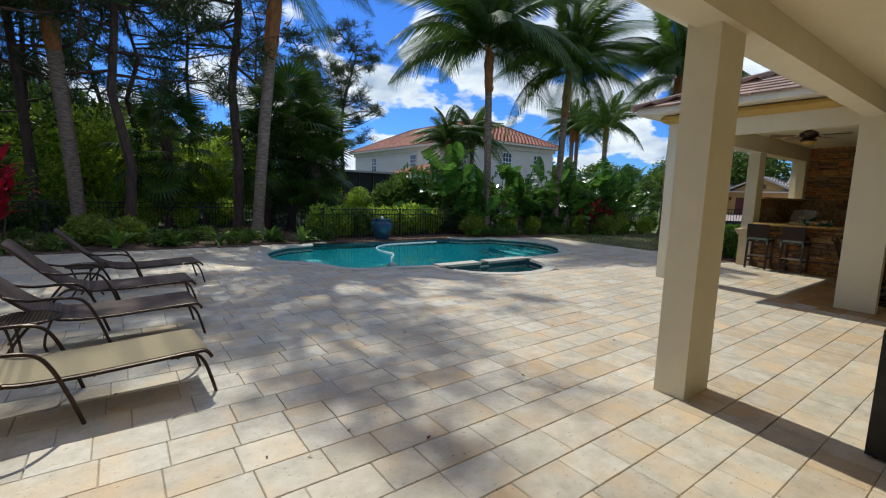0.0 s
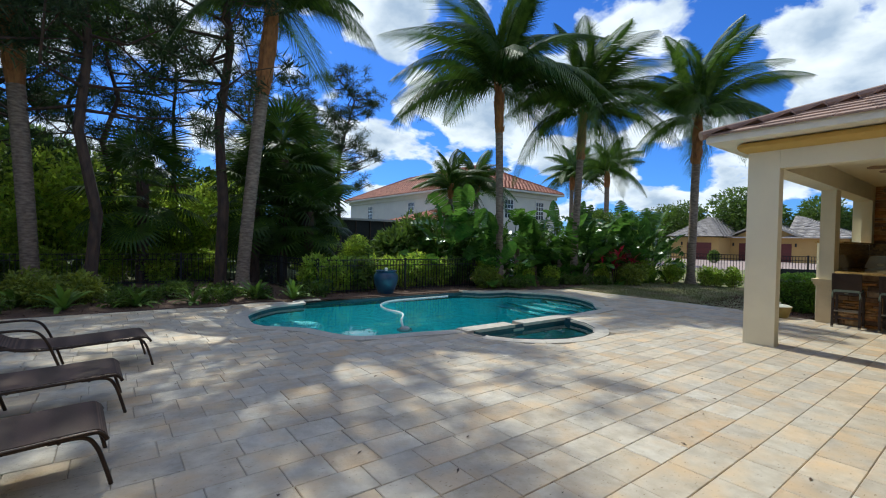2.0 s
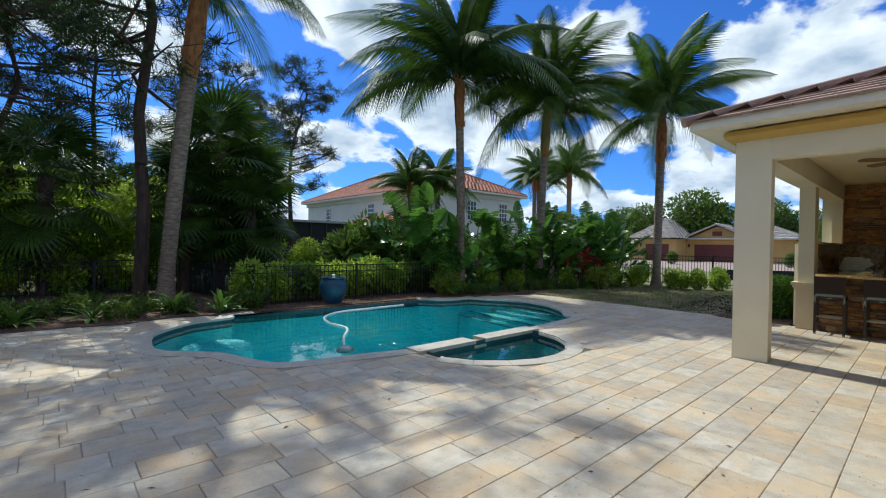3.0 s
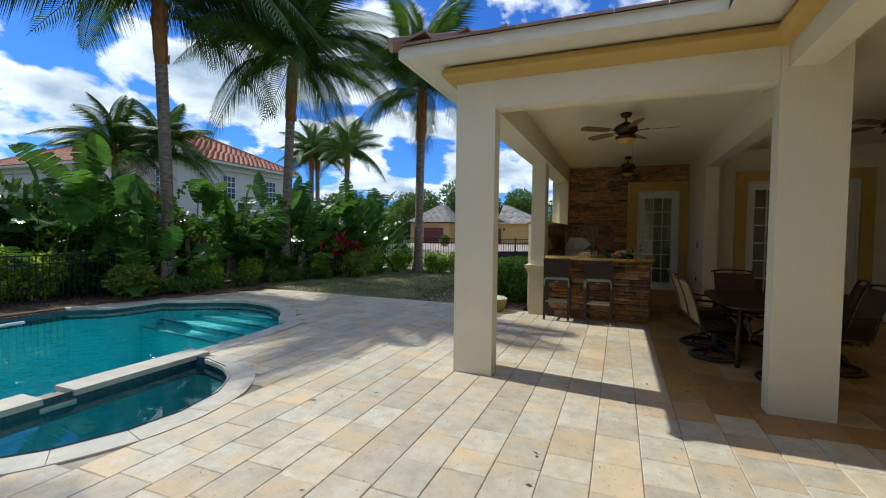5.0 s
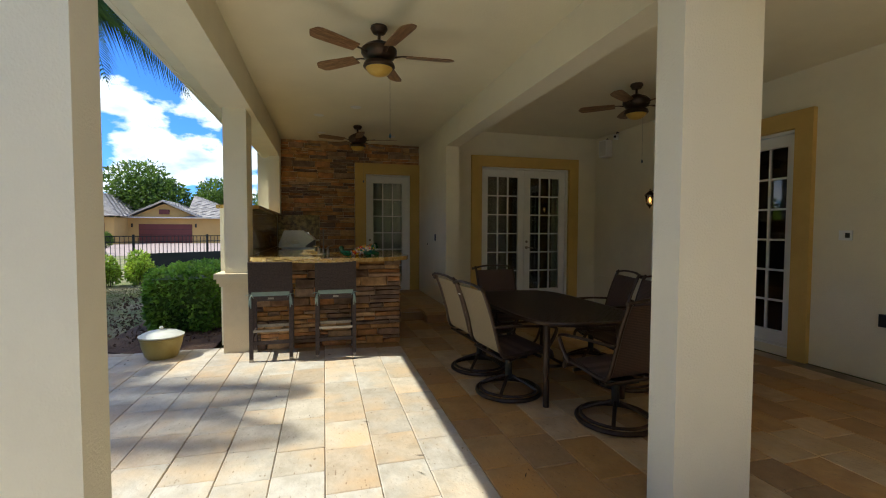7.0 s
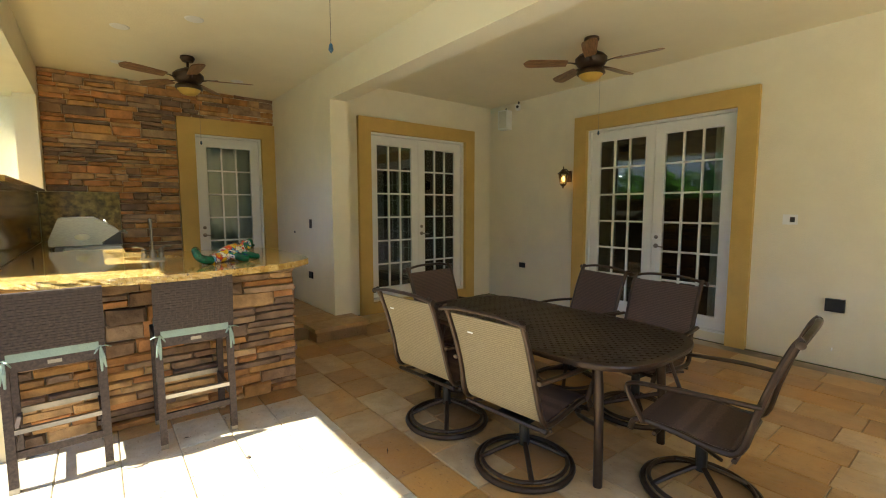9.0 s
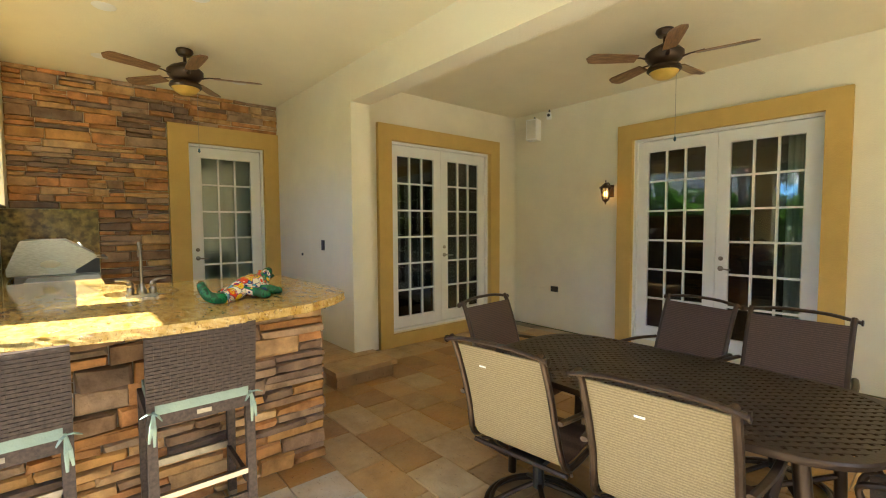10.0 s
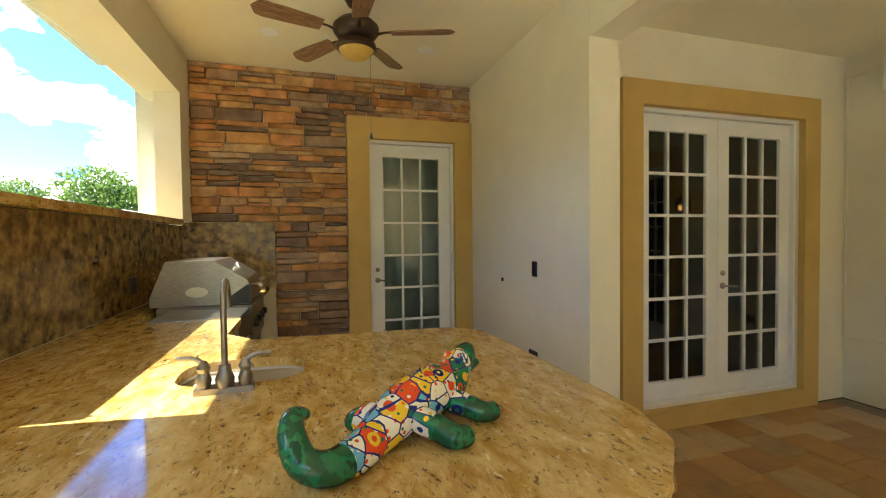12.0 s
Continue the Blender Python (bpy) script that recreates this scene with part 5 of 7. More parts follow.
def talavera():
    """Painted glaze: leaf-green ends, and between them big cells with ringed flowers in bright colours, outlined in dark blue."""
    m = bpy.data.materials.new("talavera_glaze")
    m.use_nodes = True
    nt = m.node_tree
    N, b = nt.nodes.new, nt.nodes["Principled BSDF"]
    b.inputs["Roughness"].default_value = 0.08
    tc = N("ShaderNodeTexCoord")

    def cells(feature, scale):
        v = N("ShaderNodeTexVoronoi")
        v.feature, v.inputs["Scale"].default_value = feature, scale
        link(nt, tc, "Object", v, "Vector")
        return v

    def steps(src, out, cols):
        r = N("ShaderNodeValToRGB")
        r.color_ramp.interpolation = "CONSTANT"
        while len(r.color_ramp.elements) < len(cols):
            r.color_ramp.elements.new(0.5)
        for e, (p, c) in zip(r.color_ramp.elements, cols):
            e.position, e.color = p, (*c, 1)
        link(nt, src, out, r, 0)
        return r

    def over(fac, fo, a, ao, c, co):
        x = N("ShaderNodeMix"); x.data_type = "RGBA"
        link(nt, fac, fo, x, 0); link(nt, a, ao, x, 6); link(nt, c, co, x, 7)
        return x

    blue, cream, yellow, red, green, sky = (0.012, 0.02, 0.17), (0.80, 0.76, 0.62), (0.80, 0.52, 0.03), (0.70, 0.07, 0.02), (0.01, 0.16, 0.07), (0.15, 0.42, 0.60)
    big, small, rim = cells("F1", 24), cells("F1", 70), cells("DISTANCE_TO_EDGE", 24)
    hue, hue2 = N("ShaderNodeSeparateColor"), N("ShaderNodeSeparateColor")
    link(nt, big, "Color", hue, 0); link(nt, small, "Color", hue2, 0)
    petal = steps(hue, 0, [(0, cream), (0.2, yellow), (0.38, red), (0.52, cream), (0.66, sky), (0.8, yellow), (0.9, green)])
    ring = steps(hue, 1, [(0, yellow), (0.25, blue), (0.45, red), (0.7, cream), (0.85, green)])
    dots = steps(hue2, 0, [(0, red), (0.3, yellow), (0.5, cream), (0.75, green), (0.9, blue)])
    in_ring = steps(big, "Distance", [(0, (1, 1, 1)), (0.34, (0, 0, 0))])
    in_eye = steps(big, "Distance", [(0, (1, 1, 1)), (0.15, (0, 0, 0))])
    in_dot = steps(small, "Distance", [(0, (1, 1, 1)), (0.3, (0, 0, 0))])
    col = over(in_dot, 0, petal, 0, dots, 0)
    col = over(in_ring, 0, col, 2, ring, 0)
    col = over(in_eye, 0, col, 2, petal, 0)
    line = steps(rim, "Distance", [(0, (1, 1, 1)), (0.035, (0, 0, 0))])
    dark = N("ShaderNodeRGB"); dark.outputs[0].default_value = (*blue, 1)
    col = over(line, 0, col, 2, dark, 0)
    sp, ab, gt = N("ShaderNodeSeparateXYZ"), N("ShaderNodeMath"), N("ShaderNodeMath")
    link(nt, tc, "Object", sp, 0)
    ab.operation, gt.operation = "ABSOLUTE", "GREATER_THAN"
    gt.inputs[1].default_value = 0.205
    link(nt, sp, 0, ab, 0); link(nt, ab, 0, gt, 0)
    gr = N("ShaderNodeTexNoise"); gr.inputs["Scale"].default_value = 30
    link(nt, tc, "Object", gr, "Vector")
    greens = steps(gr, "Fac", [(0, (0.008, 0.08, 0.035)), (0.5, (0.012, 0.15, 0.06)), (0.62, (0.005, 0.05, 0.025))])
    feet, fgt = N("ShaderNodeMath"), N("ShaderNodeMath")
    feet.operation, fgt.operation = "ABSOLUTE", "GREATER_THAN"
    fgt.inputs[1].default_value = 0.085
    link(nt, sp, 1, feet, 0); link(nt, feet, 0, fgt, 0)
    mx = N("ShaderNodeMath"); mx.operation = "MAXIMUM"
    link(nt, gt, 0, mx, 0); link(nt, fgt, 0, mx, 1)
    col = over(mx, 0, col, 2, greens, 0)
    link(nt, col, 2, b, "Base Color")
    return m


def build_lizard():
    """A glazed pottery alligator, one moulded body: curled tail, fat trunk, raised head with an open snout."""
    bm = bmo()
    body = smooth_path([(-0.215, 0.062, 0.105), (-0.245, 0.058, 0.112), (-0.268, 0.035, 0.095), (-0.272, 0.0, 0.055), (-0.235, -0.022, 0.034), (-0.17, -0.02, 0.032), (-0.11, -0.006, 0.036), (-0.05, 0.0, 0.05), (0.02, 0.0, 0.064),
                        (0.09, 0.0, 0.066), (0.14, 0.0, 0.066), (0.175, 0.0, 0.085), (0.205, 0.0, 0.105), (0.235, 0.0, 0.13), (0.25, 0.0, 0.145)], 4)
    rr = np.interp(np.linspace(0, 1, len(body)), [0, 0.05, 0.2, 0.3, 0.42, 0.52, 0.6, 0.68, 0.76, 0.84, 0.92, 1], [0.010, 0.018, 0.027, 0.033, 0.040, 0.054, 0.062, 0.060, 0.048, 0.038, 0.030, 0.014])
    tube(bm, body, list(rr), 18, flat=0.95)
    tube(bm, smooth_path([(0.17, 0.0, 0.075), (0.22, 0.0, 0.085), (0.27, 0.0, 0.10)], 4), [0.030] * 4 + [0.026] * 4 + [0.012], 14, flat=0.6)
    for x, y, dx, dy in ((0.10, 1, 0.03, 0.075), (0.10, -1, 0.03, 0.085), (-0.04, 1, -0.02, 0.07), (-0.02, -1, 0.01, 0.10)):
        tube(bm, smooth_path([(x, y * 0.03, 0.05), (x + dx * 0.5, y * (0.03 + dy * 0.6), 0.036), (x + dx, y * (0.03 + dy), 0.024), (x + dx + 0.035, y * (0.035 + dy), 0.018)], 3), [0.030] * 3 + [0.027] * 3 + [0.024] * 3 + [0.012], 12)
    for i in range(9):
        x = -0.10 + i * 0.028
        z = float(np.interp(x, [-0.12, -0.04, 0.04, 0.13], [0.068, 0.095, 0.122, 0.110]))
        tube(bm, [(x, 0.0, z - 0.006), (x + 0.005, 0, z + 0.014)], [0.010, 0.003], 6)
    for s in (-1, 1):
        tube(bm, [(0.185, s * 0.022, 0.115), (0.19, s * 0.024, 0.138)], [0.015, 0.009], 10)
        for k in range(3):
            tube(bm, [(0.212 + k * 0.014, s * 0.016, 0.122 + k * 0.010), (0.216 + k * 0.014, s * 0.016, 0.110 + k * 0.010)], [0.005, 0.001], 5)
    solid("lizard_ornament", bm, talavera(), "hand-painted glazed pottery alligator in green and bright colours", "ornament", smooth=True, loc=pose(10.75, 2.75, 1.121, 0, 0, -51) @ Matrix.Diagonal((1.08, 1.05, 1.0, 1)))


build_lizard()


# ---- sun loungers and small tables ----
def build_lounger(mat, label, loc):
    """Foot end towards +x; the origin is on the floor under the foot."""
    c = thing("sun_lounger", label, "sun lounger", "sun loungers by the pool", loc=loc)
    W = 0.31
    prof = smooth_path([(-0.02, 0.30), (-0.05, 0.345), (-0.12, 0.36), (-0.5, 0.345), (-0.9, 0.335), (-1.2, 0.36), (-1.4, 0.47), (-1.6, 0.66), (-1.78, 0.86), (-1.86, 0.93)], 4)
    prof = [(p.x, p.y) for p in [Vector((a[0], a[1])) for a in prof]]
    for s in (-1, 1):
        pts = [(x, s * W, z - 0.012) for x, z in prof]
        part("side_rail", tube(bmo(), pts, 0.014, 8), M["bronze"], c, smooth=True)
        leg = smooth_path([(0.0, s * (W + 0.0), 0.0), (-0.03, s * W, 0.12), (-0.075, s * W, 0.26), (-0.14, s * W, 0.33), (-0.3, s * W, 0.335)], 4)
        part("leg", tube(bmo(), leg, 0.013, 8), M["bronze"], c, smooth=True)
        arm = smooth_path([(-0.82, s * (W + 0.03), 0.0), (-0.88, s * (W + 0.035), 0.2), (-0.96, s * (W + 0.04), 0.42), (-1.04, s * (W + 0.045), 0.53), (-1.18, s * (W + 0.045), 0.56), (-1.4, s * (W + 0.035), 0.56), (-1.56, s * (W + 0.01), 0.6)], 4)
        part("armrest", tube(bmo(), arm, 0.014, 8), M["bronze"], c, smooth=True)
        rl = smooth_path([(-1.62, s * (W + 0.02), 0.0), (-1.5, s * (W + 0.02), 0.2), (-1.36, s * (W + 0.01), 0.36), (-1.2, s * W, 0.36)], 4)
        part("leg", tube(bmo(), rl, 0.013, 8), M["bronze"], c, smooth=True)
    bm = bmo()
    for x, z in ((-0.25, 0.325), (-0.75, 0.315), (-1.2, 0.34), (-1.86, 0.92)):
        tube(bm, [(x, -W, z), (x, W, z)], 0.011, 8)
    part("cross_bar", bm, M["bronze"], c)
    k = next(i for i, p in enumerate(prof) if p[0] < -1.18)
    a = [Vector((x, -W + 0.012, z)) for x, z in prof]
    b = [Vector((x, W - 0.012, z)) for x, z in prof]
    part("seat", woven(bmo(), a[:k + 1], b[:k + 1]), mat, c, smooth=True)
    part("backrest", woven(bmo(), a[k:], b[k:]), mat, c, smooth=True)
    return c


lg1 = build_lounger(M["sling"], "bronze framed sun lounger with a taut beige sling", pose(-1.62, 3.82, 0, 0, 0, 3))
lg2 = build_lounger(M["sling_dark"], "bronze framed sun lounger with a brown sling", pose(-1.47, 5.42, 0, 0, 0, 3))
copy_thing(lg2, pose(-1.36, 6.74, 0, 0, 0, 2))
copy_thing(lg2, pose(-1.06, 8.32, 0, 0, 0, 4))


def build_side_table(loc):
    t = thing("side_table", "small round dark cast metal side table with a pierced top", "side table", "side tables between the loungers", loc=loc)
    bm = bmo()
    ring = [(0.235 * math.cos(a), 0.235 * math.sin(a), 0.47) for a in np.linspace(0, 2 * math.pi, 33)]
    tube(bm, ring, 0.014, 8, caps=False)
    for i in range(-8, 9):
        y = i * 0.027
        w = math.sqrt(max(0, 0.23 ** 2 - y * y))
        box(bm, -w, w, y - 0.006, y + 0.006, 0.466, 0.474); box(bm, y - 0.006, y + 0.006, -w, w, 0.468, 0.476)
    part("top", bm, M["bronze"], t, kind="stuff")
    for k in range(3):
        a = k * 2 * math.pi / 3 + 0.4
        part("leg", tube(bmo(), smooth_path([(0.22 * math.cos(a), 0.22 * math.sin(a), 0), (0.12 * math.cos(a), 0.12 * math.sin(a), 0.2), (0.2 * math.cos(a), 0.2 * math.sin(a), 0.46)], 4), 0.011, 8), M["bronze"], t, smooth=True)
    return t


st = build_side_table(pose(-2.85, 4.72, 0))
copy_thing(st, pose(-2.55, 7.55, 0, 0, 0, 20))
# dark box standing on the porch floor
bm = bmo()
box(bm, 1.95, 2.5, -0.35, 0.2, 0.02, 0.85)
ob = thing("grill_cover", "dark covered cabinet standing on the porch paving", "covered cabinet", loc=pose(-0.27, 0.06, 0))
part("body", bm, M["black"], ob, bevel=0.03)
bm = bmo()
for x in (2.0, 2.45):
    for y in (-0.3, 0.15):
        tube(bm, [(x, y, 0.0), (x, y, 0.03)], 0.02, 10)
part("feet", bm, M["black"], ob)

mat_bm = bmo()
box(mat_bm, -0.62, 0.62, -0.24, 0.24, 0.003, 0.016)
solid("doormat", mat_bm, M["doormat"], "thin dark grey doormat before the double doors", "doormat", bevel=0.004, loc=pose(10.0, -1.42, 0.0))

# ---- pots, hose, pool cleaner ----
p = thing("glazed_urn", "large blue glazed urn fountain at the pool's far edge", "urn", loc=pose(5.05, 13.0, -0.005) @ Matrix.Diagonal((0.86, 0.86, 0.86, 1)))
part("body", lathe(bmo(), [(0.0, 0), (0.25, 0.0), (0.29, 0.08), (0.38, 0.32), (0.42, 0.5), (0.41, 0.62), (0.36, 0.70), (0.33, 0.73), (0.36, 0.77), (0.36, 0.79), (0.32, 0.79), (0.29, 0.74), (0.0, 0.70)], 28), M["bluepot"], p, smooth=True)
part("bubbler", lathe(bmo(), [(0.0, 0.70), (0.05, 0.70), (0.045, 0.8), (0.055, 0.86), (0.03, 0.88), (0, 0.88)], 14), M["white"], p, "white fountain spout", smooth=True)
p = thing("lidded_pot", "round gold glazed pot with a pale lid on the paving", "pot", loc=pose(10.72, 4.97, 0.0) @ Matrix.Diagonal((0.71, 0.71, 0.78, 1)))
part("body", lathe(bmo(), [(0.0, 0), (0.2, 0.0), (0.235, 0.04), (0.285, 0.2), (0.295, 0.27), (0.31, 0.28), (0.31, 0.30), (0.29, 0.31), (0.0, 0.30)], 28), M["golden"], p, smooth=True)
part("lid", lathe(bmo(), [(0.0, 0.305), (0.315, 0.31), (0.32, 0.325), (0.22, 0.37), (0.06, 0.39), (0.03, 0.395), (0.02, 0.41), (0.035, 0.425), (0.02, 0.445), (0, 0.448)], 28), M["whitetop"], p, "pale glazed domed lid with a knob", smooth=True)
solid("pool_hose", tube(bmo(), smooth_path([(6.6, 12.0, -0.07), (5.6, 11.95, -0.065), (4.6, 11.85, -0.06), (4.0, 11.4, -0.06), (3.75, 10.7, -0.062), (3.75, 10.0, -0.06), (3.3, 9.3, -0.06), (3.0, 8.75, -0.1)], 6), 0.022, 8), M["white"], "white floating hose of the pool cleaner", "hose", smooth=True)
p = thing("pool_cleaner", "grey pool cleaner floating on its hose", "pool cleaner", loc=pose(2.95, 8.62, -0.10))
part("body", lathe(bmo(), [(0, -0.03), (0.09, -0.03), (0.11, 0.01), (0.08, 0.05), (0, 0.06)], 16), M["grey_cover"], p, smooth=True)
part("ring", tube(bmo(), [(0.13 * math.cos(a), 0.13 * math.sin(a), 0.0) for a in np.linspace(0, 2 * math.pi, 21)], 0.02, 6, caps=False), M["grey_cover"], p, smooth=True)
# spa wall between spa and pool, with the spillway
sw = tagged(new("spa_wall"), "pale stone capped wall with a spillway notch", "spa wall", kind="structure")
part("cap", box(bmo(), 3.45, 4.62, 7.39, 7.70, -0.02, 0.035), M["coping"], sw, bevel=0.012)
part("cap", box(bmo(), 4.86, 6.3, 7.39, 7.70, -0.02, 0.035), M["coping"], sw, bevel=0.012)
part("spillway", box(bmo(), 4.6, 4.88, 7.40, 7.78, -0.10, -0.055), M["coping"], sw, bevel=0.008)
part("wall", box(bmo(), 3.6, 6.15, 7.44, 7.64, -0.9, -0.02 - 0.035), M["darktile"], sw)

# ---- fence ----
PICKET = None


def fence_run(label, pts, top, base=-0.09):
    """Black metal fence: posts and rails between the points, and thin pickets."""
    global PICKET
    f = tagged(thing("metal_fence", label, "fence"), kind="structure")
    if PICKET is None:
        bm = box(bmo(), -0.008, 0.008, -0.008, 0.008, 0, 1)
        PICKET = bpy.data.meshes.new("picket"); bm.to_mesh(PICKET); bm.free(); PICKET.materials.append(M["black"])
    for a, b in zip(pts, pts[1:]):
        A, B = Vector((*a, 0)), Vector((*b, 0))
        L, ang = (B - A).length, math.degrees(math.atan2(b[1] - a[1], b[0] - a[0]))
        m = pose(a[0], a[1], 0, 0, 0, ang)
        n = max(1, round(L / 2.3))
        for i in range(n + 1):
            x = L * i / n
            reuse("post", PICKET, f, m @ pose(x, 0, base) @ Matrix.Diagonal((3.4, 3.4, top + 0.05 - base, 1)))
        for z in (top, top - 0.17, base + 0.15):
            part("rail", box(bmo(), 0, L, -0.014, 0.014, z - 0.015, z + 0.012), M["black"], f, loc=m)
        k = 0.11
        while k < L:
            reuse("picket", PICKET, f, m @ pose(k, 0, base + 0.05) @ Matrix.Diagonal((1, 1, top - base - 0.06, 1)))
            k += 0.11
    return f


fence_run("black metal picket fence along the pool's planting", [(-13, 18.6), (2.7, 18.6), (3.2, 13.6), (8.9, 13.45)], 0.96)
fence_run("black metal picket fence beside the lawn", [(23.8, 3.6), (20.0, 8.6), (18.9, 12.6)], 1.24)
bm = box(bmo(), 0.1, 6.1, 0.03, 0.036, 0.28, 0.72)
solid("shade_cloth", bm, M["screen"], "strip of black shade cloth tied to the lawn fence", "shade cloth", loc=pose(23.8, 3.6, 0, 0, 0, 127.2))

# ---- plants ----
RG = np.random.default_rng(11)


def mesh_of(name, V, F, mat, smooth=False):
    me = bpy.data.meshes.new(name)
    V = np.asarray(V, dtype=float).reshape(-1, 3)
    me.from_pydata(V.tolist(), [], F)
    for m in (mat if isinstance(mat, list) else [mat]):
        me.materials.append(m)
    if smooth:
        me.polygons.foreach_set("use_smooth", [True] * len(me.polygons))
    return me


def leaf_mesh(name, P, size, mat, aspect=2.2, droop=0.3, out=None, thin=False):
    """Many small folded leaves at the points P, turned at random and a little outwards."""
    n = len(P)
    d = RG.normal(size=(n, 3))
    if out is not None:
        d = d * 0.7 + out * 0.9
    d[:, 2] -= droop
    d /= np.linalg.norm(d, axis=1)[:, None]
    w = np.cross(d, RG.normal(size=(n, 3)))
    w /= np.linalg.norm(w, axis=1)[:, None]
    s = size * RG.uniform(0.6, 1.3, size=(n, 1))
    if thin:
        V = np.stack([P - w * s / aspect * 0.5, P + w * s / aspect * 0.5, P + d * s], axis=1)
        F = [(3 * i, 3 * i + 1, 3 * i + 2) for i in range(n)]
    else:
        nn = np.cross(d, w)
        V = np.stack([P, P + d * s * 0.5 + w * s / aspect * 0.5 + nn * s * 0.07, P + d * s, P + d * s * 0.5 - w * s / aspect * 0.5 + nn * s * 0.07], axis=1)
        F = [(4 * i, 4 * i + 1, 4 * i + 2, 4 * i + 3) for i in range(n)]
    return mesh_of(name, V, F, mat)


def blob_points(n, lumps, shell=0.55):
    """Points in the outer part of several round lumps (x, y, z, rx, ry, rz), and the way out."""
    P, O = [], []
    tot = sum((l[3] * l[4] * l[5]) ** (2 / 3) for l in lumps)
    for x, y, z, a, b, c in lumps:
        k = int(n * (a * b * c) ** (2 / 3) / tot)
        d = RG.normal(size=(k, 3))
        d /= np.linalg.norm(d, axis=1)[:, None]
        r = RG.uniform(shell, 1.0, size=(k, 1)) ** 0.6
        P.append(np.array([x, y, z]) + d * r * np.array([a, b, c]))
        O.append(d)
    return np.concatenate(P), np.concatenate(O)


def stems_bm(n, spread, h, r=0.012, base=0.1):
    bm = bmo()
    for i in range(n):
        a = RG.uniform(0, 6.28)
        q = RG.uniform(0.3, 1) * spread
        tube(bm, [(base * math.cos(a), base * math.sin(a), -0.05), (q * 0.6 * math.cos(a), q * 0.6 * math.sin(a), h * 0.5), (q * math.cos(a), q * math.sin(a), h * RG.uniform(0.7, 0.95))], [r, r * 0.8, r * 0.4], 5)
    return bm


SHRUBS = {}


def shrub_parts(key, rx, ry, h, size, n, mat, lumps=6, aspect=2.2):
    """Foliage and stem meshes of one kind of shrub, made once."""
    L = [(RG.uniform(-0.5, 0.5) * rx, RG.uniform(-0.5, 0.5) * ry, h * RG.uniform(0.4, 0.72), rx * RG.uniform(0.4, 0.62), ry * RG.uniform(0.4, 0.62), h * RG.uniform(0.26, 0.34)) for _ in range(lumps)]
    L.append((0, 0, h * 0.42, rx * 0.75, ry * 0.75, h * 0.42))
    P, O = blob_points(n, L)
    P[:, 2] = np.maximum(P[:, 2], 0.02)
    fo = leaf_mesh("foliage", P, size, mat, aspect, 0.1, O)
    st = stems_bm(9, (rx + ry) * 0.4, h * 0.8)
    me = bpy.data.meshes.new("stem"); st.to_mesh(me); st.free(); me.materials.append(M["bark"])
    SHRUBS[key] = (fo, me)


def put_shrub(key, name, label, cat, x, y, z=-0.06, s=1.0, turn=0.0, sz=1.0, group=""):
    t = thing(name, label, cat, group, loc=pose(x, y, z, 0, 0, turn) @ Matrix.Diagonal((s, s, s * sz, 1)))
    t.matrix_basis = pose(x, y, z, 0, 0, turn)
    fo, st = SHRUBS[key]
    sc = Matrix.Diagonal((s, s, s * sz, 1))
    reuse("foliage", fo, t, sc)
    reuse("stem", st, t, sc)
    return t


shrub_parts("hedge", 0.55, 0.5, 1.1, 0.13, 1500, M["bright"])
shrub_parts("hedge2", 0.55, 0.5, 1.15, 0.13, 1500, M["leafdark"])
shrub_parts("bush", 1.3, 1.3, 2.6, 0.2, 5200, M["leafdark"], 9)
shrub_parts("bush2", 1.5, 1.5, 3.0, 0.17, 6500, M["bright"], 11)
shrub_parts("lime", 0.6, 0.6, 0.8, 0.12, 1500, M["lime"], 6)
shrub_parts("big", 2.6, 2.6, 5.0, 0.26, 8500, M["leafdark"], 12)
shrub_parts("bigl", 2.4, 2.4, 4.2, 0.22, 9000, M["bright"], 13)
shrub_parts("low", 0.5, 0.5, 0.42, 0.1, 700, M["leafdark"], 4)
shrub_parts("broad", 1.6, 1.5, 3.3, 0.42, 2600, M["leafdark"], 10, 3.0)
HG = "low shrubs along the pool fence"
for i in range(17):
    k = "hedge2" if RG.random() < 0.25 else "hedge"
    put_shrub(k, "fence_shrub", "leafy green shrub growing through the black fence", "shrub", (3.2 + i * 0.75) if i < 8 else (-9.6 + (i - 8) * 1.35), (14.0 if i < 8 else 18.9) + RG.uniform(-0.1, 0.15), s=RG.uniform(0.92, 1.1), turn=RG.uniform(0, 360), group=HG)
for x, y in ((9.2, 13.2), (10.9, 12.9), (12.2, 12.6), (14.4, 11.9), (15.3, 11.6), (16.4, 11.2), (17.2, 10.6), (17.6, 9.3), (18.3, 10.9), (18.1, 8.5), (18.5, 7.9), (17.9, 9.0)):
    put_shrub("hedge", "border_shrub", "leafy green shrub in the mulch bed", "shrub", x, y, s=RG.uniform(0.6, 0.95), turn=RG.uniform(0, 360), group="shrubs in the mulch bed")
for x, y in ((-2.6, 14.3), (-1.9, 14.5), (-2.9, 14.9), (-5.6, 13.9), (8.9, 12.75), (15.0, 11.0)):
    put_shrub("lime", "lime_shrub", "bright yellow-green shrub in the mulch bed", "shrub", x, y, s=RG.uniform(0.8, 1.1), turn=RG.uniform(0, 360), group="yellow-green shrubs")
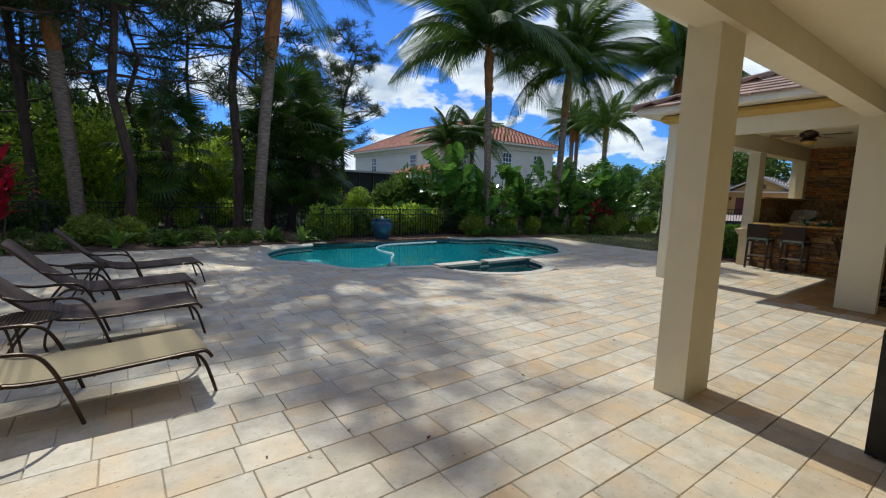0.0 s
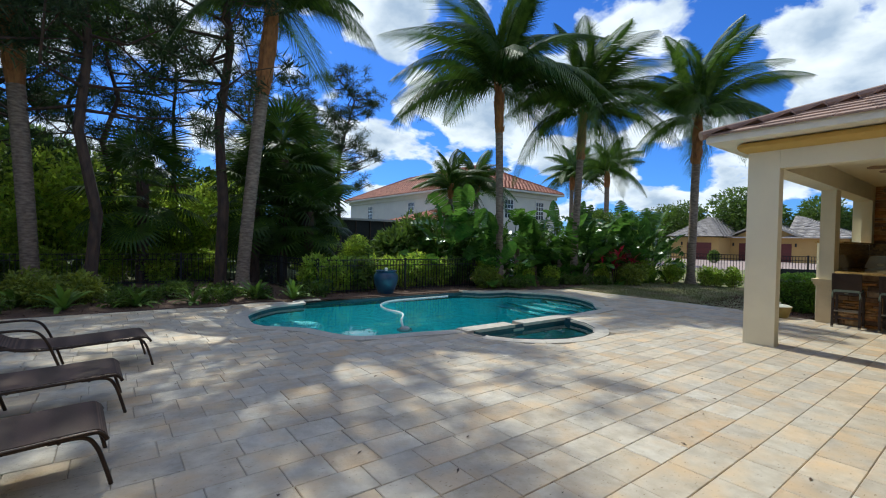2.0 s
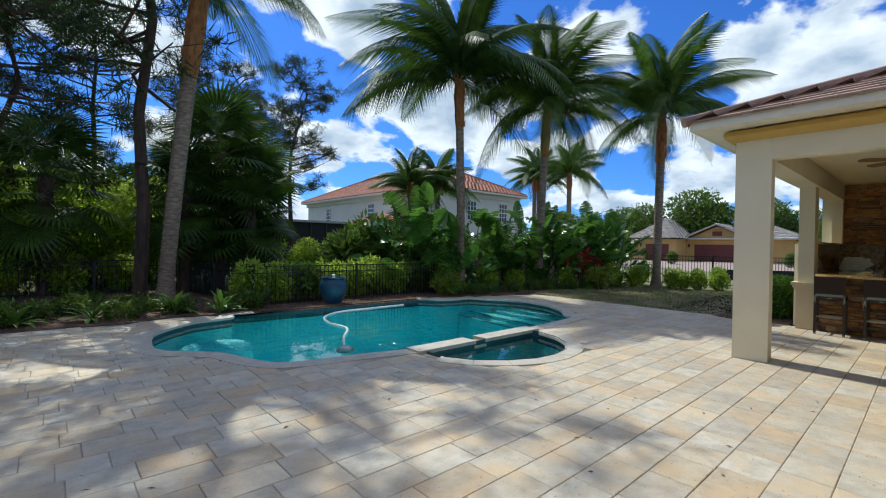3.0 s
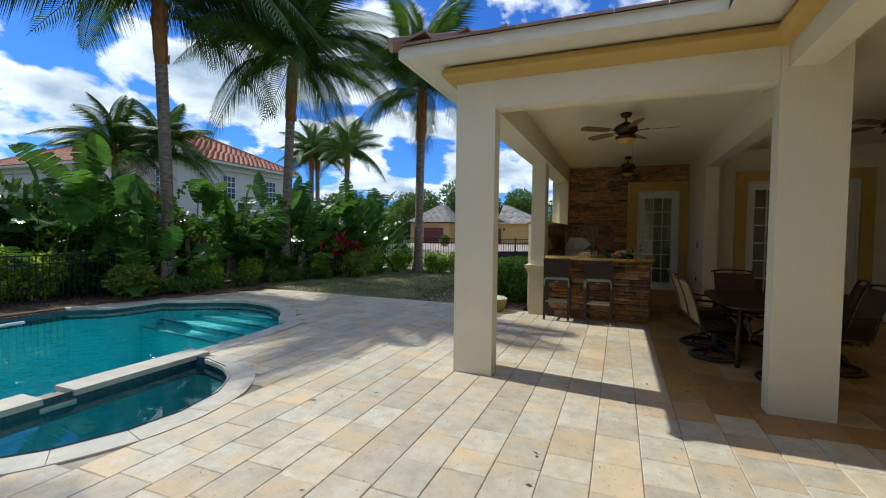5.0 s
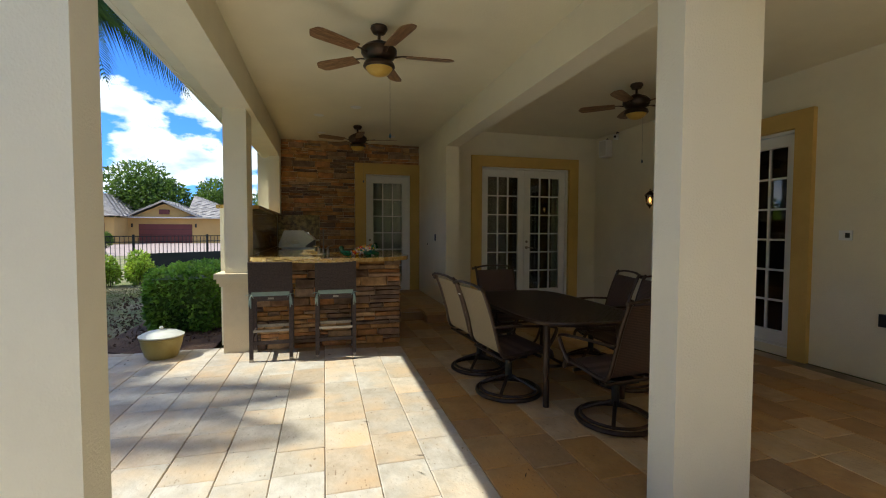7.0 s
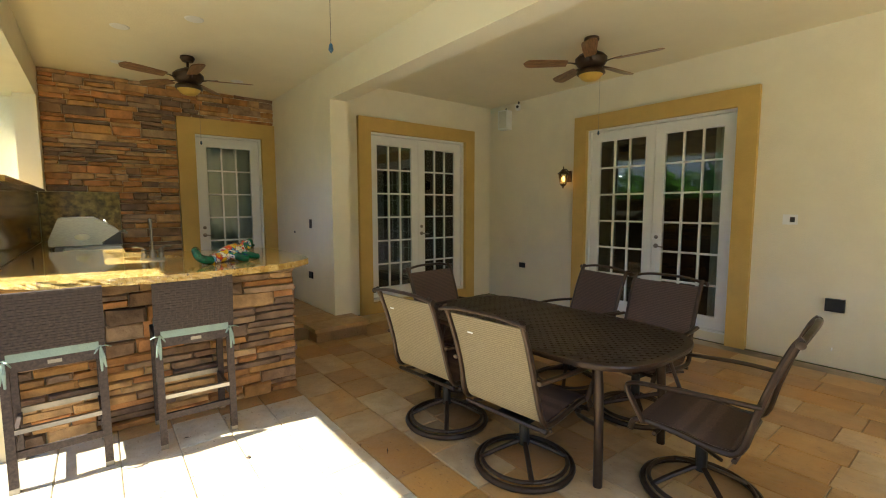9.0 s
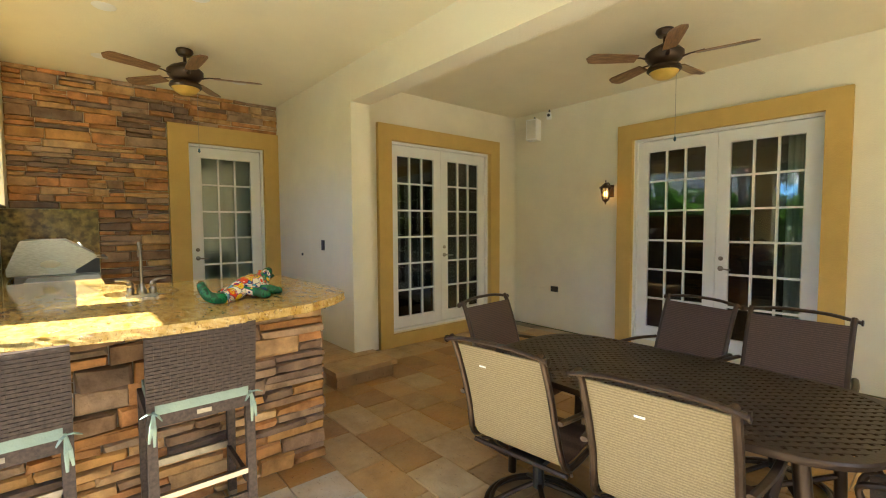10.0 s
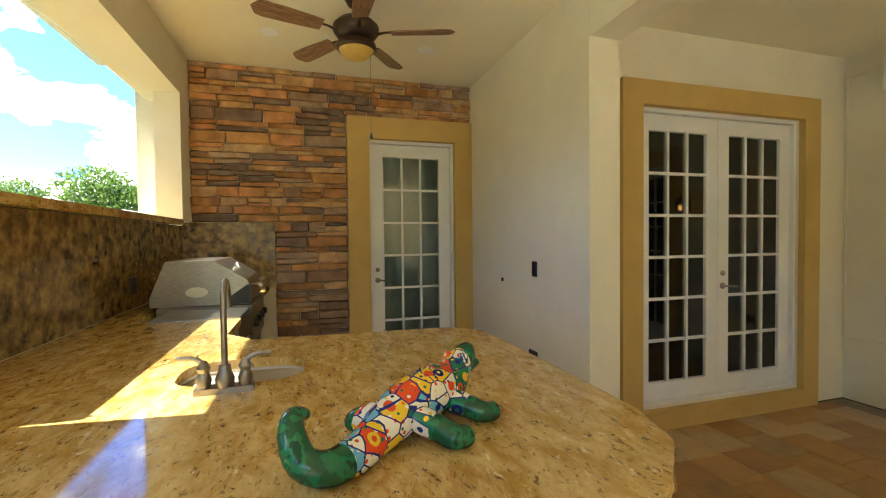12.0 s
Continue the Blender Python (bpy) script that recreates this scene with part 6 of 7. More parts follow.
for x, y in ((-0.2, 14.6), (0.9, 14.9), (-1.4, 15.6), (1.2, 14.2), (-3.6, 15.0), (-5.0, 14.6), (-2.0, 16.4), (0.2, 16.0), (-4.4, 16.6), (-6.2, 15.4), (-0.8, 14.0), (3.4, 14.6), (-6.8, 14.0), (0.6, 13.3), (1.6, 13.5), (3.0, 13.3), (-1.2, 13.6), (9.9, 12.3), (11.5, 12.2), (13.2, 12.0), (14.0, 11.6), (-3.4, 13.5), (-4.2, 13.3), (12.6, 12.3)):
    put_shrub("low", "ground_plant", "low dark green plant in the mulch", "plant", x, y, s=RG.uniform(0.8, 1.2), turn=RG.uniform(0, 360), group="low plants in the mulch")
for x, y, s in ((7.2, 15.8, 0.72), (8.4, 16.4, 0.85), (9.2, 15.3, 0.7)):
    put_shrub("broad", "broad_leaf_bush", "tall bush with glossy drooping leaves", "bush", x, y, s=s, turn=RG.uniform(0, 360), group="tall broad-leaved bushes")
for x, y, s in ((11.8, 15.6, 0.78), (13.6, 14.6, 0.8), (15.4, 14.2, 0.78), (16.6, 13.2, 0.8), (10.0, 16.2, 0.85), (18.2, 12.7, 0.75), (12.6, 16.8, 0.85), (14.8, 16.0, 0.85)):
    put_shrub("bush", "dense_bush", "dense dark green bush behind the palms", "bush", x, y, s=s, turn=RG.uniform(0, 360), group="dense bushes behind the palms")
FG = "woodland undergrowth"
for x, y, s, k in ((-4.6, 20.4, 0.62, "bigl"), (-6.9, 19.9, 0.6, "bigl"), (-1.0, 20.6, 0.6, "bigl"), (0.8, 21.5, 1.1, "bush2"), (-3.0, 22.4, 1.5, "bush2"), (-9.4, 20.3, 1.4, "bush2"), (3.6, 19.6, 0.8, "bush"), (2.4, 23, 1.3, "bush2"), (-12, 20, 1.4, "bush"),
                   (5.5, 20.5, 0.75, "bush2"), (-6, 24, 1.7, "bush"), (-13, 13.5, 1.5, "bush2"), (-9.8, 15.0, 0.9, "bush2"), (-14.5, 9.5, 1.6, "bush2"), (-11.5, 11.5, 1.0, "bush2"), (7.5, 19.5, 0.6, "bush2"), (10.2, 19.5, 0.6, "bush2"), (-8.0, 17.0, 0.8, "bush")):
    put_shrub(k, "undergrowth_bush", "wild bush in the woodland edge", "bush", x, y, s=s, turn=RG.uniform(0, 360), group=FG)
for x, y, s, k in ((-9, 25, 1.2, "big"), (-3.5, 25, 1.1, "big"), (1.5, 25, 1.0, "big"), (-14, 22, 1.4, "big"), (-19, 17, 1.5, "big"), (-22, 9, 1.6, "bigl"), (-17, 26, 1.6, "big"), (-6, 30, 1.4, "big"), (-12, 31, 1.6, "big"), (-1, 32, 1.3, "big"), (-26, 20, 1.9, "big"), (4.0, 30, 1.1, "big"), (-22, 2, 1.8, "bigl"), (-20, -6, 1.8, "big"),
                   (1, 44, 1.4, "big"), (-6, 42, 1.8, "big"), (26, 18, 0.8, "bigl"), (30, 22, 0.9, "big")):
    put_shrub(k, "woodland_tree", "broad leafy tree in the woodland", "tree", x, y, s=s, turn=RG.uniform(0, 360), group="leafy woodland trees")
for i in range(26):
    a = radians(-60 + i * 7.2)
    D = RG.uniform(85, 105)
    put_shrub("big", "distant_tree", "distant leafy tree on the horizon", "tree", D * math.sin(a), D * math.cos(a), s=RG.uniform(1.4, 2.1), turn=RG.uniform(0, 360), group="distant trees")
for x, y, s in ((66, 24, 2.0), (70, 17, 1.7), (62, 30, 1.6), (72, 10, 1.5), (66, 3, 1.7), (58, 36, 1.3), (60, 9, 1.1)):
    put_shrub("big", "oak_tree", "large rounded tree behind the yellow house", "tree", x, y, s=s, turn=RG.uniform(0, 360), group="trees behind the yellow house")


def clipped_hedge():
    t = thing("clipped_hedge", "dense clipped green hedge beside the bar", "hedge", loc=pose(13.1, 5.12, -0.01) @ Matrix.Diagonal((1, 0.95, 0.88, 1)))
    n = 9000
    P = RG.uniform(-1, 1, size=(n, 3))
    ax = RG.integers(0, 3, n)
    P[np.arange(n), ax] = np.sign(P[np.arange(n), ax]) * RG.uniform(0.86, 1.0, n)
    r = np.linalg.norm(P, axis=1)[:, None]
    P = P / np.maximum(1, (np.abs(P) ** 5).sum(axis=1)[:, None] ** 0.2)
    lump = 1 + 0.05 * np.sin(P[:, :1] * 9) * np.cos(P[:, 1:2] * 7)
    P = P * np.array([1.25, 0.55, 0.5]) * lump + np.array([0, 0, 0.5])
    me = leaf_mesh("foliage", P, 0.085, M["leaf"], 1.9, 0.0, (P - np.array([0, 0, 0.5])))
    reuse("foliage", me, t, Matrix())
    # plain dark box fills the hedge, giving shade between the leaves
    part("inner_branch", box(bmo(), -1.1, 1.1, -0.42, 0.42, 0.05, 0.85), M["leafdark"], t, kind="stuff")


clipped_hedge()


def blade_leaf(L, W, arch, segs=9, fold=0.25, petiole=0.0):
    """One long leaf that rises along x and bends down; with its stalk."""
    V, F = [], []
    for i in range(segs + 1):
        t = i / segs
        a = arch * t
        x, z = L * (math.sin(a) / arch if arch else t), 0
        x = L * t * math.cos(arch * t * 0.5)
        z = L * t * 0.35 - L * arch * 0.38 * t * t
        w = W * (math.sin(math.pi * min(1, t * 0.92 + 0.06)) ** 0.7)
        V += [(x + petiole, -w, z + w * fold), (x + petiole, 0, z), (x + petiole, w, z + w * fold)]
    for i in range(segs):
        b = 3 * i
        F += [(b, b + 1, b + 4, b + 3), (b + 1, b + 2, b + 5, b + 4)]
    if petiole:
        n = len(V)
        V += [(0, -0.02, -petiole * 0.35), (0, 0.02, -petiole * 0.35), (petiole, 0.014, 0), (petiole, -0.014, 0), (0, 0, -petiole * 0.35 - 0.03), (petiole, 0, -0.02)]
        F += [(n, n + 1, n + 2, n + 3), (n + 1, n + 4, n + 5, n + 2), (n + 4, n, n + 3, n + 5)]
    return V, F


def torn_leaf(L, W, arch, petiole, segs=16):
    """A broad banana-like leaf: a stalk, a midrib and strips to both sides, some torn apart and hanging."""
    V, F = [], []

    def mid(t):
        return Vector((petiole + L * t * math.cos(arch * t * 0.5), 0, L * t * 0.35 - L * arch * 0.38 * t * t))
    tear = 0.0
    for i in range(segs):
        t0, t1 = i / segs, (i + 1) / segs
        for s in (-1, 1):
            if RG.random() < 0.3:
                tear = RG.uniform(0.1, 0.7)
            w0, w1 = (W * (math.sin(math.pi * min(1, t * 0.93 + 0.05)) ** 0.65) for t in (t0, t1))
            a, b = mid(t0), mid(t1)
            lift = 0.35 - tear
            gap = (b - a) * (0.12 if tear > 0.3 else 0.0)
            n = len(V)
            V.extend([a, b, b - gap + Vector((0, s * w1, w1 * lift)), a + gap + Vector((0, s * w0, w0 * lift))])
            F.append((n, n + 1, n + 2, n + 3) if s > 0 else (n + 3, n + 2, n + 1, n))
            tear *= 0.6
    n = len(V)
    z0 = -petiole * 0.35
    V += [(0, -0.025, z0), (0, 0.025, z0), (petiole, 0.014, 0), (petiole, -0.014, 0), (0, 0, z0 - 0.04), (petiole, 0, -0.022)]
    F += [(n, n + 1, n + 2, n + 3), (n + 1, n + 4, n + 5, n + 2), (n + 4, n, n + 3, n + 5)]
    return V, F


PADDLES = [mesh_of("leaf", *torn_leaf(RG.uniform(1.1, 1.55), RG.uniform(0.22, 0.30), a, 0.7), M["paddle"]) for a in (0.4, 0.8, 1.2, 1.6, 1.0, 0.6)]
FERNS = [mesh_of("leaf", *blade_leaf(0.6, 0.05, a), M["fern"], True) for a in (1.4, 1.1, 0.8)]
CORD = [mesh_of("leaf", *blade_leaf(0.55, 0.055, a), M["red"], True) for a in (1.2, 0.7)]
CORDG = [mesh_of("leaf", *blade_leaf(0.55, 0.055, a), M["paddle"], True) for a in (1.2, 0.7)]


def paddle_plant(x, y, h, n, label="giant bird of paradise plant with broad paddle leaves"):
    t = thing("paddle_plant", label, "plant", "broad paddle-leaved plants", loc=pose(x, y, -0.05))
    bm = bmo()
    for k in range(3):
        a = RG.uniform(0, 6.28)
        hh = h * RG.uniform(0.35, 0.55)
        tube(bm, [(0.18 * math.cos(a), 0.18 * math.sin(a), 0), (0.24 * math.cos(a), 0.24 * math.sin(a), hh)], [0.09, 0.06], 8)
    part("stem", bm, M["trunk"], t)
    for i in range(int(n * 1.5)):
        z = h * RG.uniform(0.08, 0.74)
        tilt = RG.uniform(-72, 8) if z > 0.35 * h else RG.uniform(-50, 12)
        reuse("leaf", PADDLES[int(RG.integers(0, 6))], t, pose(0, 0, z, 0, tilt, RG.uniform(0, 360)) @ pose(0.05, 0, 0, RG.uniform(-40, 40)) @ Matrix.Diagonal((1, 1, 1, 1)))


for x, y, h, n in ((9.3, 14.6, 3.1, 20), (8.2, 14.3, 2.1, 14), (11.7, 14.3, 2.5, 18), (12.6, 13.7, 2.1, 16), (14.6, 13.3, 2.6, 20), (15.6, 12.9, 3.0, 20), (16.6, 12.2, 2.8, 18), (17.3, 11.6, 2.6, 14), (13.6, 13.5, 2.3, 14), (10.6, 14.9, 2.1, 16), (16.0, 13.8, 2.5, 16), (9.9, 13.4, 1.5, 10), (14.0, 12.6, 1.6, 12), (15.8, 11.9, 1.6, 10)):
    paddle_plant(x, y, h, n)


def rosette(name, label, cat, x, y, meshes, n, z=0.0, stems=1, h=0.0, group="", s=1.0, lo=-70, hi=-5, meshes2=None):
    t = thing(name, label, cat, group, loc=pose(x, y, -0.03 + z))
    for k in range(stems):
        a = RG.uniform(0, 6.28)
        r = 0.0 if stems == 1 else RG.uniform(0.1, 0.45)
        hh = h * RG.uniform(0.45, 1.0)
        c = (r * math.cos(a), r * math.sin(a))
        part("stem", tube(bmo(), [(c[0] * 0.4, c[1] * 0.4, 0), (*c, max(hh, 0.06))], 0.018, 6), M["bark"], t)
        for i in range(n):
            ms = meshes2 if (meshes2 and RG.random() < 0.35) else meshes
            zz = hh - (RG.uniform(0, 0.3) if h else 0)
            reuse("leaf", ms[int(RG.integers(0, len(ms)))], t, pose(*c, max(zz, 0.02), 0, RG.uniform(lo, hi), RG.uniform(0, 360)) @ Matrix.Diagonal((s, s, s, 1)))


for x, y in ((-1.0, 13.3), (0.1, 13.35), (1.5, 13.35), (2.3, 12.95), (-2.2, 13.5), (-5.2, 13.4), (9.6, 12.6), (12.0, 12.9), (16.6, 10.9), (-3.0, 14.4)):
    rosette("fern", "arching bright green fern in the mulch", "fern", x, y, FERNS, 20, group="ferns in the mulch", s=RG.uniform(0.8, 1.2))
rosette("red_cordyline", "cordyline shrub with bright red and green leaves", "plant", -4.5, 13.6, CORD, 15, stems=9, h=2.2, group="red-leaved plants", s=1.35, meshes2=CORDG)
rosette("red_cordyline", "cordyline shrub with bright red and green leaves", "plant", 14.7, 11.6, CORD, 11, stems=5, h=1.3, group="red-leaved plants", meshes2=CORDG)
rosette("red_cordyline", "cordyline shrub with bright red and green leaves", "plant", 15.5, 11.3, CORD, 11, stems=4, h=1.1, group="red-leaved plants")


# ---- palms ----
def frond_mesh(L, arch, n=72, drop=0.6, wl=0.5):
    """A feather leaf along x: a thin rib, and leaflets that hang to both sides."""
    V, F = [], []
    P = []
    for i in range(n + 1):
        t = i / n
        P.append(Vector((L * t * (1 - 0.22 * arch * t), 0, L * (0.30 * t - arch * 0.62 * t * t))))
    def add(vs, f):
        b = len(V); V.extend(vs); F.extend([tuple(b + q for q in g) for g in f])
    for i in range(0, n, 4):
        a, b = P[i], P[min(i + 4, n)]
        w0, w1 = 0.03 * (1 - i / n) + 0.006, 0.03 * (1 - min(i + 4, n) / n) + 0.006
        add([a + Vector((0, -w0, 0)), a + Vector((0, w0, 0)), b + Vector((0, w1, 0)), b + Vector((0, -w1, 0)), a + Vector((0, 0, -w0)), b + Vector((0, 0, -w1))], [(0, 1, 2, 3), (0, 3, 5, 4), (1, 4, 5, 2)])
    for i in range(3, n):
        t = i / n
        ln = wl * L * 0.42 * (math.sin(math.pi * min(1, t * 0.9 + 0.12)) ** 0.6)
        d = (P[min(i + 1, n)] - P[i - 1]).normalized()
        for s in (-1, 1):
            q = ln * RG.uniform(0.85, 1.1)
            out = Vector((0, s, 0)) * 0.85 + d * 0.5
            out.normalize()
            m1 = P[i] + out * q * 0.5 + Vector((0, 0, 0.02 - q * drop * 0.25))
            tip = P[i] + out * q * 0.86 + Vector((0, 0, -q * drop * RG.uniform(0.7, 1.2)))
            w = d * 0.030
            add([P[i] - w * 0.5, P[i] + w * 0.5, m1 + w, m1 - w, tip], [(0, 1, 2, 3), (3, 2, 4)])
    return mesh_of("frond", V, F, M["frond"])


FRONDS = [frond_mesh(4.7, 1.15, 78, drop=0.9), frond_mesh(4.9, 1.5, 78, drop=1.05), frond_mesh(4.6, 0.85, 78, drop=0.7), frond_mesh(4.6, 1.9, 78, drop=1.1)]


def palm(name, label, base, top, z_brown, z_crown, n=17, r=0.15, bend=0.0, s=1.0, group="coconut palms round the pool", low=0.0, seed=1):
    rg = random.Random(seed)
    t = thing(name, label, "palm tree", group, loc=pose(base[0], base[1], -0.06))
    dx, dy = top[0] - base[0], top[1] - base[1]
    def at(z):
        k = z / z_crown
        return Vector((dx * k ** 1.2, dy * k ** 1.2, z))
    bm = bmo()
    zs = np.linspace(0, z_brown, int(z_brown / 0.11))
    pts, rs = [], []
    for i, z in enumerate(zs):
        f = 1.0 + 0.6 * max(0, 1 - z / 0.6) ** 2
        pts += [at(z), at(z + 0.06)]
        rs += [r * f * 1.04, r * f * 0.97]
    tube(bm, pts, rs, 12)
    part("trunk", bm, M["trunk"], t, "ringed grey palm trunk", smooth=True)
    bm = bmo()
    zs = np.linspace(z_brown, z_crown, 9)
    tube(bm, [at(z) for z in zs], [r * q for q in (0.95, 1.12, 1.25, 1.2, 1.3, 1.22, 1.12, 0.9, 0.6)], 10)
    for i in range(26):
        z = rg.uniform(z_brown + 0.1, z_crown)
        a = rg.uniform(0, 6.28)
        p = at(z) + Vector((math.cos(a), math.sin(a), 0)) * r * 1.05
        tube(bm, [p, p + Vector((math.cos(a) * 0.05, math.sin(a) * 0.05, 0.22))], [0.06, 0.015], 4)
    part("crownshaft", bm, M["crownshaft"], t, "rust brown fibrous leaf bases", smooth=False)
    c = at(z_crown)
    for i in range(n):
        k = i / n
        tilt = -86 + 78 * k ** 0.85 + rg.uniform(-7, 7) + low * k
        me = FRONDS[rg.choice((0, 1) if k < 0.4 else (0, 1, 3))]
        if k < 0.12:
            me = FRONDS[2]
        reuse("frond", me, t, pose(c.x, c.y, c.z - 0.25 * k, 0, tilt, i * 137.5 + rg.uniform(-12, 12)) @ pose(0.12, 0, 0, rg.uniform(-25, 25)) @ Matrix.Diagonal((s * rg.uniform(0.88, 1.05),) * 3 + (1,)))
    return t


PL = "tall coconut palm with a ringed grey trunk and drooping fronds"
palm("coconut_palm", PL, (10.55, 13.83), (10.4, 13.97), 5.75, 7.75, n=24, r=0.145, seed=3, s=1.05)
palm("coconut_palm", PL, (13.6, 12.71), (14.0, 12.7), 5.0, 7.2, n=22, r=0.14, seed=5, s=0.95)
palm("coconut_palm", PL, (18.1, 10.1), (18.15, 10.0), 5.0, 7.2, n=22, r=0.16, seed=8, s=0.95)
palm("coconut_palm", "leaning coconut palm with a thick ringed trunk beside the pool", (1.75, 15.97), (2.55, 15.8), 5.9, 8.9, n=19, r=0.19, seed=11, s=0.85)
palm("coconut_palm", "coconut palm at the woodland edge behind the fence", (-3.15, 18.0), (-3.65, 18.0), 5.5, 8.2, n=19, r=0.2, seed=14, s=0.85)
BK = "royal palms near the far house"
for x, y, h, s, sd in ((36.4, 25.8, 8.6, 0.9, 21), (38.0, 31.0, 8.9, 0.95, 22), (41.5, 33, 9.4, 0.95, 24)):
    palm("royal_palm", "royal palm with a smooth trunk near the far house", (x, y), (x, y), h - 1.6, h, n=20, r=0.22, seed=sd, s=s, group=BK)
palm("date_palm", "small dark feathery palm in front of the far house", (15.6, 21.0), (15.6, 21.0), 4.2, 4.9, n=22, r=0.13, seed=31, s=0.6, group="small feathery palms")
palm("date_palm", "small dark feathery palm in front of the far house", (13.4, 20.6), (13.4, 20.6), 3.9, 4.6, n=20, r=0.13, seed=33, s=0.55, group="small feathery palms")


def fan_leaf():
    V, F = [], []
    for i in range(26):
        a = radians(-115 + 230 * i / 25)
        d = Vector((math.cos(a), math.sin(a), 0))
        w = Vector((-d.y, d.x, 0)) * 0.035
        b = len(V)
        V += [Vector((0.9, 0, 0.12)) + d * 0.05, Vector((0.9, 0, 0.12)) + d * 0.5 + w + Vector((0, 0, -0.02)), Vector((0.9, 0, 0.12)) + d * 0.85 + Vector((0, 0, -0.25)), Vector((0.9, 0, 0.12)) + d * 0.5 - w + Vector((0, 0, -0.02))]
        F.append((b, b + 1, b + 2, b + 3))
    b = len(V)
    V += [(0, -0.015, 0), (0, 0.015, 0), (0.92, 0.01, 0.12), (0.92, -0.01, 0.12)]
    F.append((b, b + 1, b + 2, b + 3))
    return mesh_of("frond", V, F, M["leafpalm"] if "leafpalm" in M else M["frond"])


FAN = fan_leaf()


def cabbage_palm(x, y, h, n, s, seed):
    rg = random.Random(seed)
    t = thing("fan_palm", "cabbage palm with dense fan-shaped fronds", "palm tree", "fan palms in the woodland edge", loc=pose(x, y, -0.06))
    part("trunk", tube(bmo(), [(0, 0, 0), (0.02, 0.03, h * 0.5), (0, 0, h)], [0.2, 0.16, 0.18], 10), M["bark"], t)
    for i in range(n):
        k = i / n
        reuse("frond", FAN, t, pose(0, 0, h - 0.7 * k * s, 0, -75 + 135 * k + rg.uniform(-8, 8), i * 137.5) @ Matrix.Diagonal((s * rg.uniform(0.8, 1.15),) * 3 + (1,)))


for i, (x, y, h, n, s) in enumerate(((3.7, 18.4, 4.6, 40, 1.25), (5.0, 19.6, 3.9, 38, 1.3), (2.6, 18.0, 3.3, 34, 1.1), (-0.6, 19.0, 3.4, 30, 1.2), (4.4, 17.6, 2.6, 30, 1.1), (12.6, 19.3, 2.0, 26, 1.0))):
    cabbage_palm(x, y, h, n, s, 50 + i)


# ---- pines ----
def pine_meshes(h, seed, limbs=26, start=0.45, spread=2.6, clumps=5):
    rg = random.Random(seed)
    bm = bmo()
    pts = [Vector((rg.uniform(-0.12, 0.12) * k, rg.uniform(-0.12, 0.12) * k, h * k / 7)) for k in range(8)]
    tube(bm, pts, list(np.linspace(0.135, 0.03, 8)), 8)
    C = []
    for i in range(limbs):
        k = start + (1 - start) * (i + rg.random()) / limbs
        j = min(int(k * 7), 6)
        p = pts[j].lerp(pts[j + 1], k * 7 - j)
        a = rg.uniform(0, 6.28)
        L = spread * (1.0 - 0.55 * (k - start) / (1 - start)) * rg.uniform(0.5, 1.1)
        q1 = p + Vector((math.cos(a) * L * 0.5, math.sin(a) * L * 0.5, L * rg.uniform(-0.1, 0.2)))
        q2 = p + Vector((math.cos(a + 0.3) * L, math.sin(a + 0.3) * L, L * rg.uniform(0.1, 0.5)))
        tube(bm, [p, q1, q2], [0.045, 0.03, 0.012], 5, caps=False)
        for _ in range(clumps):
            u = rg.uniform(0.45, 1.05)
            c = q1.lerp(q2, (u - 0.5) * 2) if u > 0.5 else p.lerp(q1, u * 2)
            e = c + Vector((rg.gauss(0, 0.35), rg.gauss(0, 0.35), rg.gauss(0.1, 0.25)))
            tube(bm, [c, e], [0.012, 0.006], 4, caps=False)
            C.append(e)
    tr = bpy.data.meshes.new("trunk"); bm.to_mesh(tr); bm.free(); tr.materials.append(M["bark"])
    C = np.array([tuple(c) for c in C])
    n = len(C) * 90
    idx = RG.integers(0, len(C), n)
    d = RG.normal(size=(n, 3))
    d /= np.linalg.norm(d, axis=1)[:, None]
    P = C[idx] + d * RG.uniform(0, 0.27, size=(n, 1)) * np.array([1.25, 1.25, 0.8])
    return tr, leaf_mesh("foliage", P, 0.24, M["needle"], 9, 0.0, d, thin=True)


PINES = [pine_meshes(10.5, 1, 26, 0.42, 2.3, 5), pine_meshes(13, 2, 34, 0.3, 3.0, 5), pine_meshes(12, 3, 30, 0.4, 3.4, 5)]


def pine(x, y, v, s, turn, sz=1.0):
    t = thing("pine_tree", "slash pine with an open dark green crown", "tree", "pines behind the garden", loc=pose(x, y, -0.1, 0, 0, turn))
    sc = Matrix.Diagonal((s, s, s * sz, 1))
    reuse("trunk", PINES[v][0], t, sc)
    reuse("foliage", PINES[v][1], t, sc)


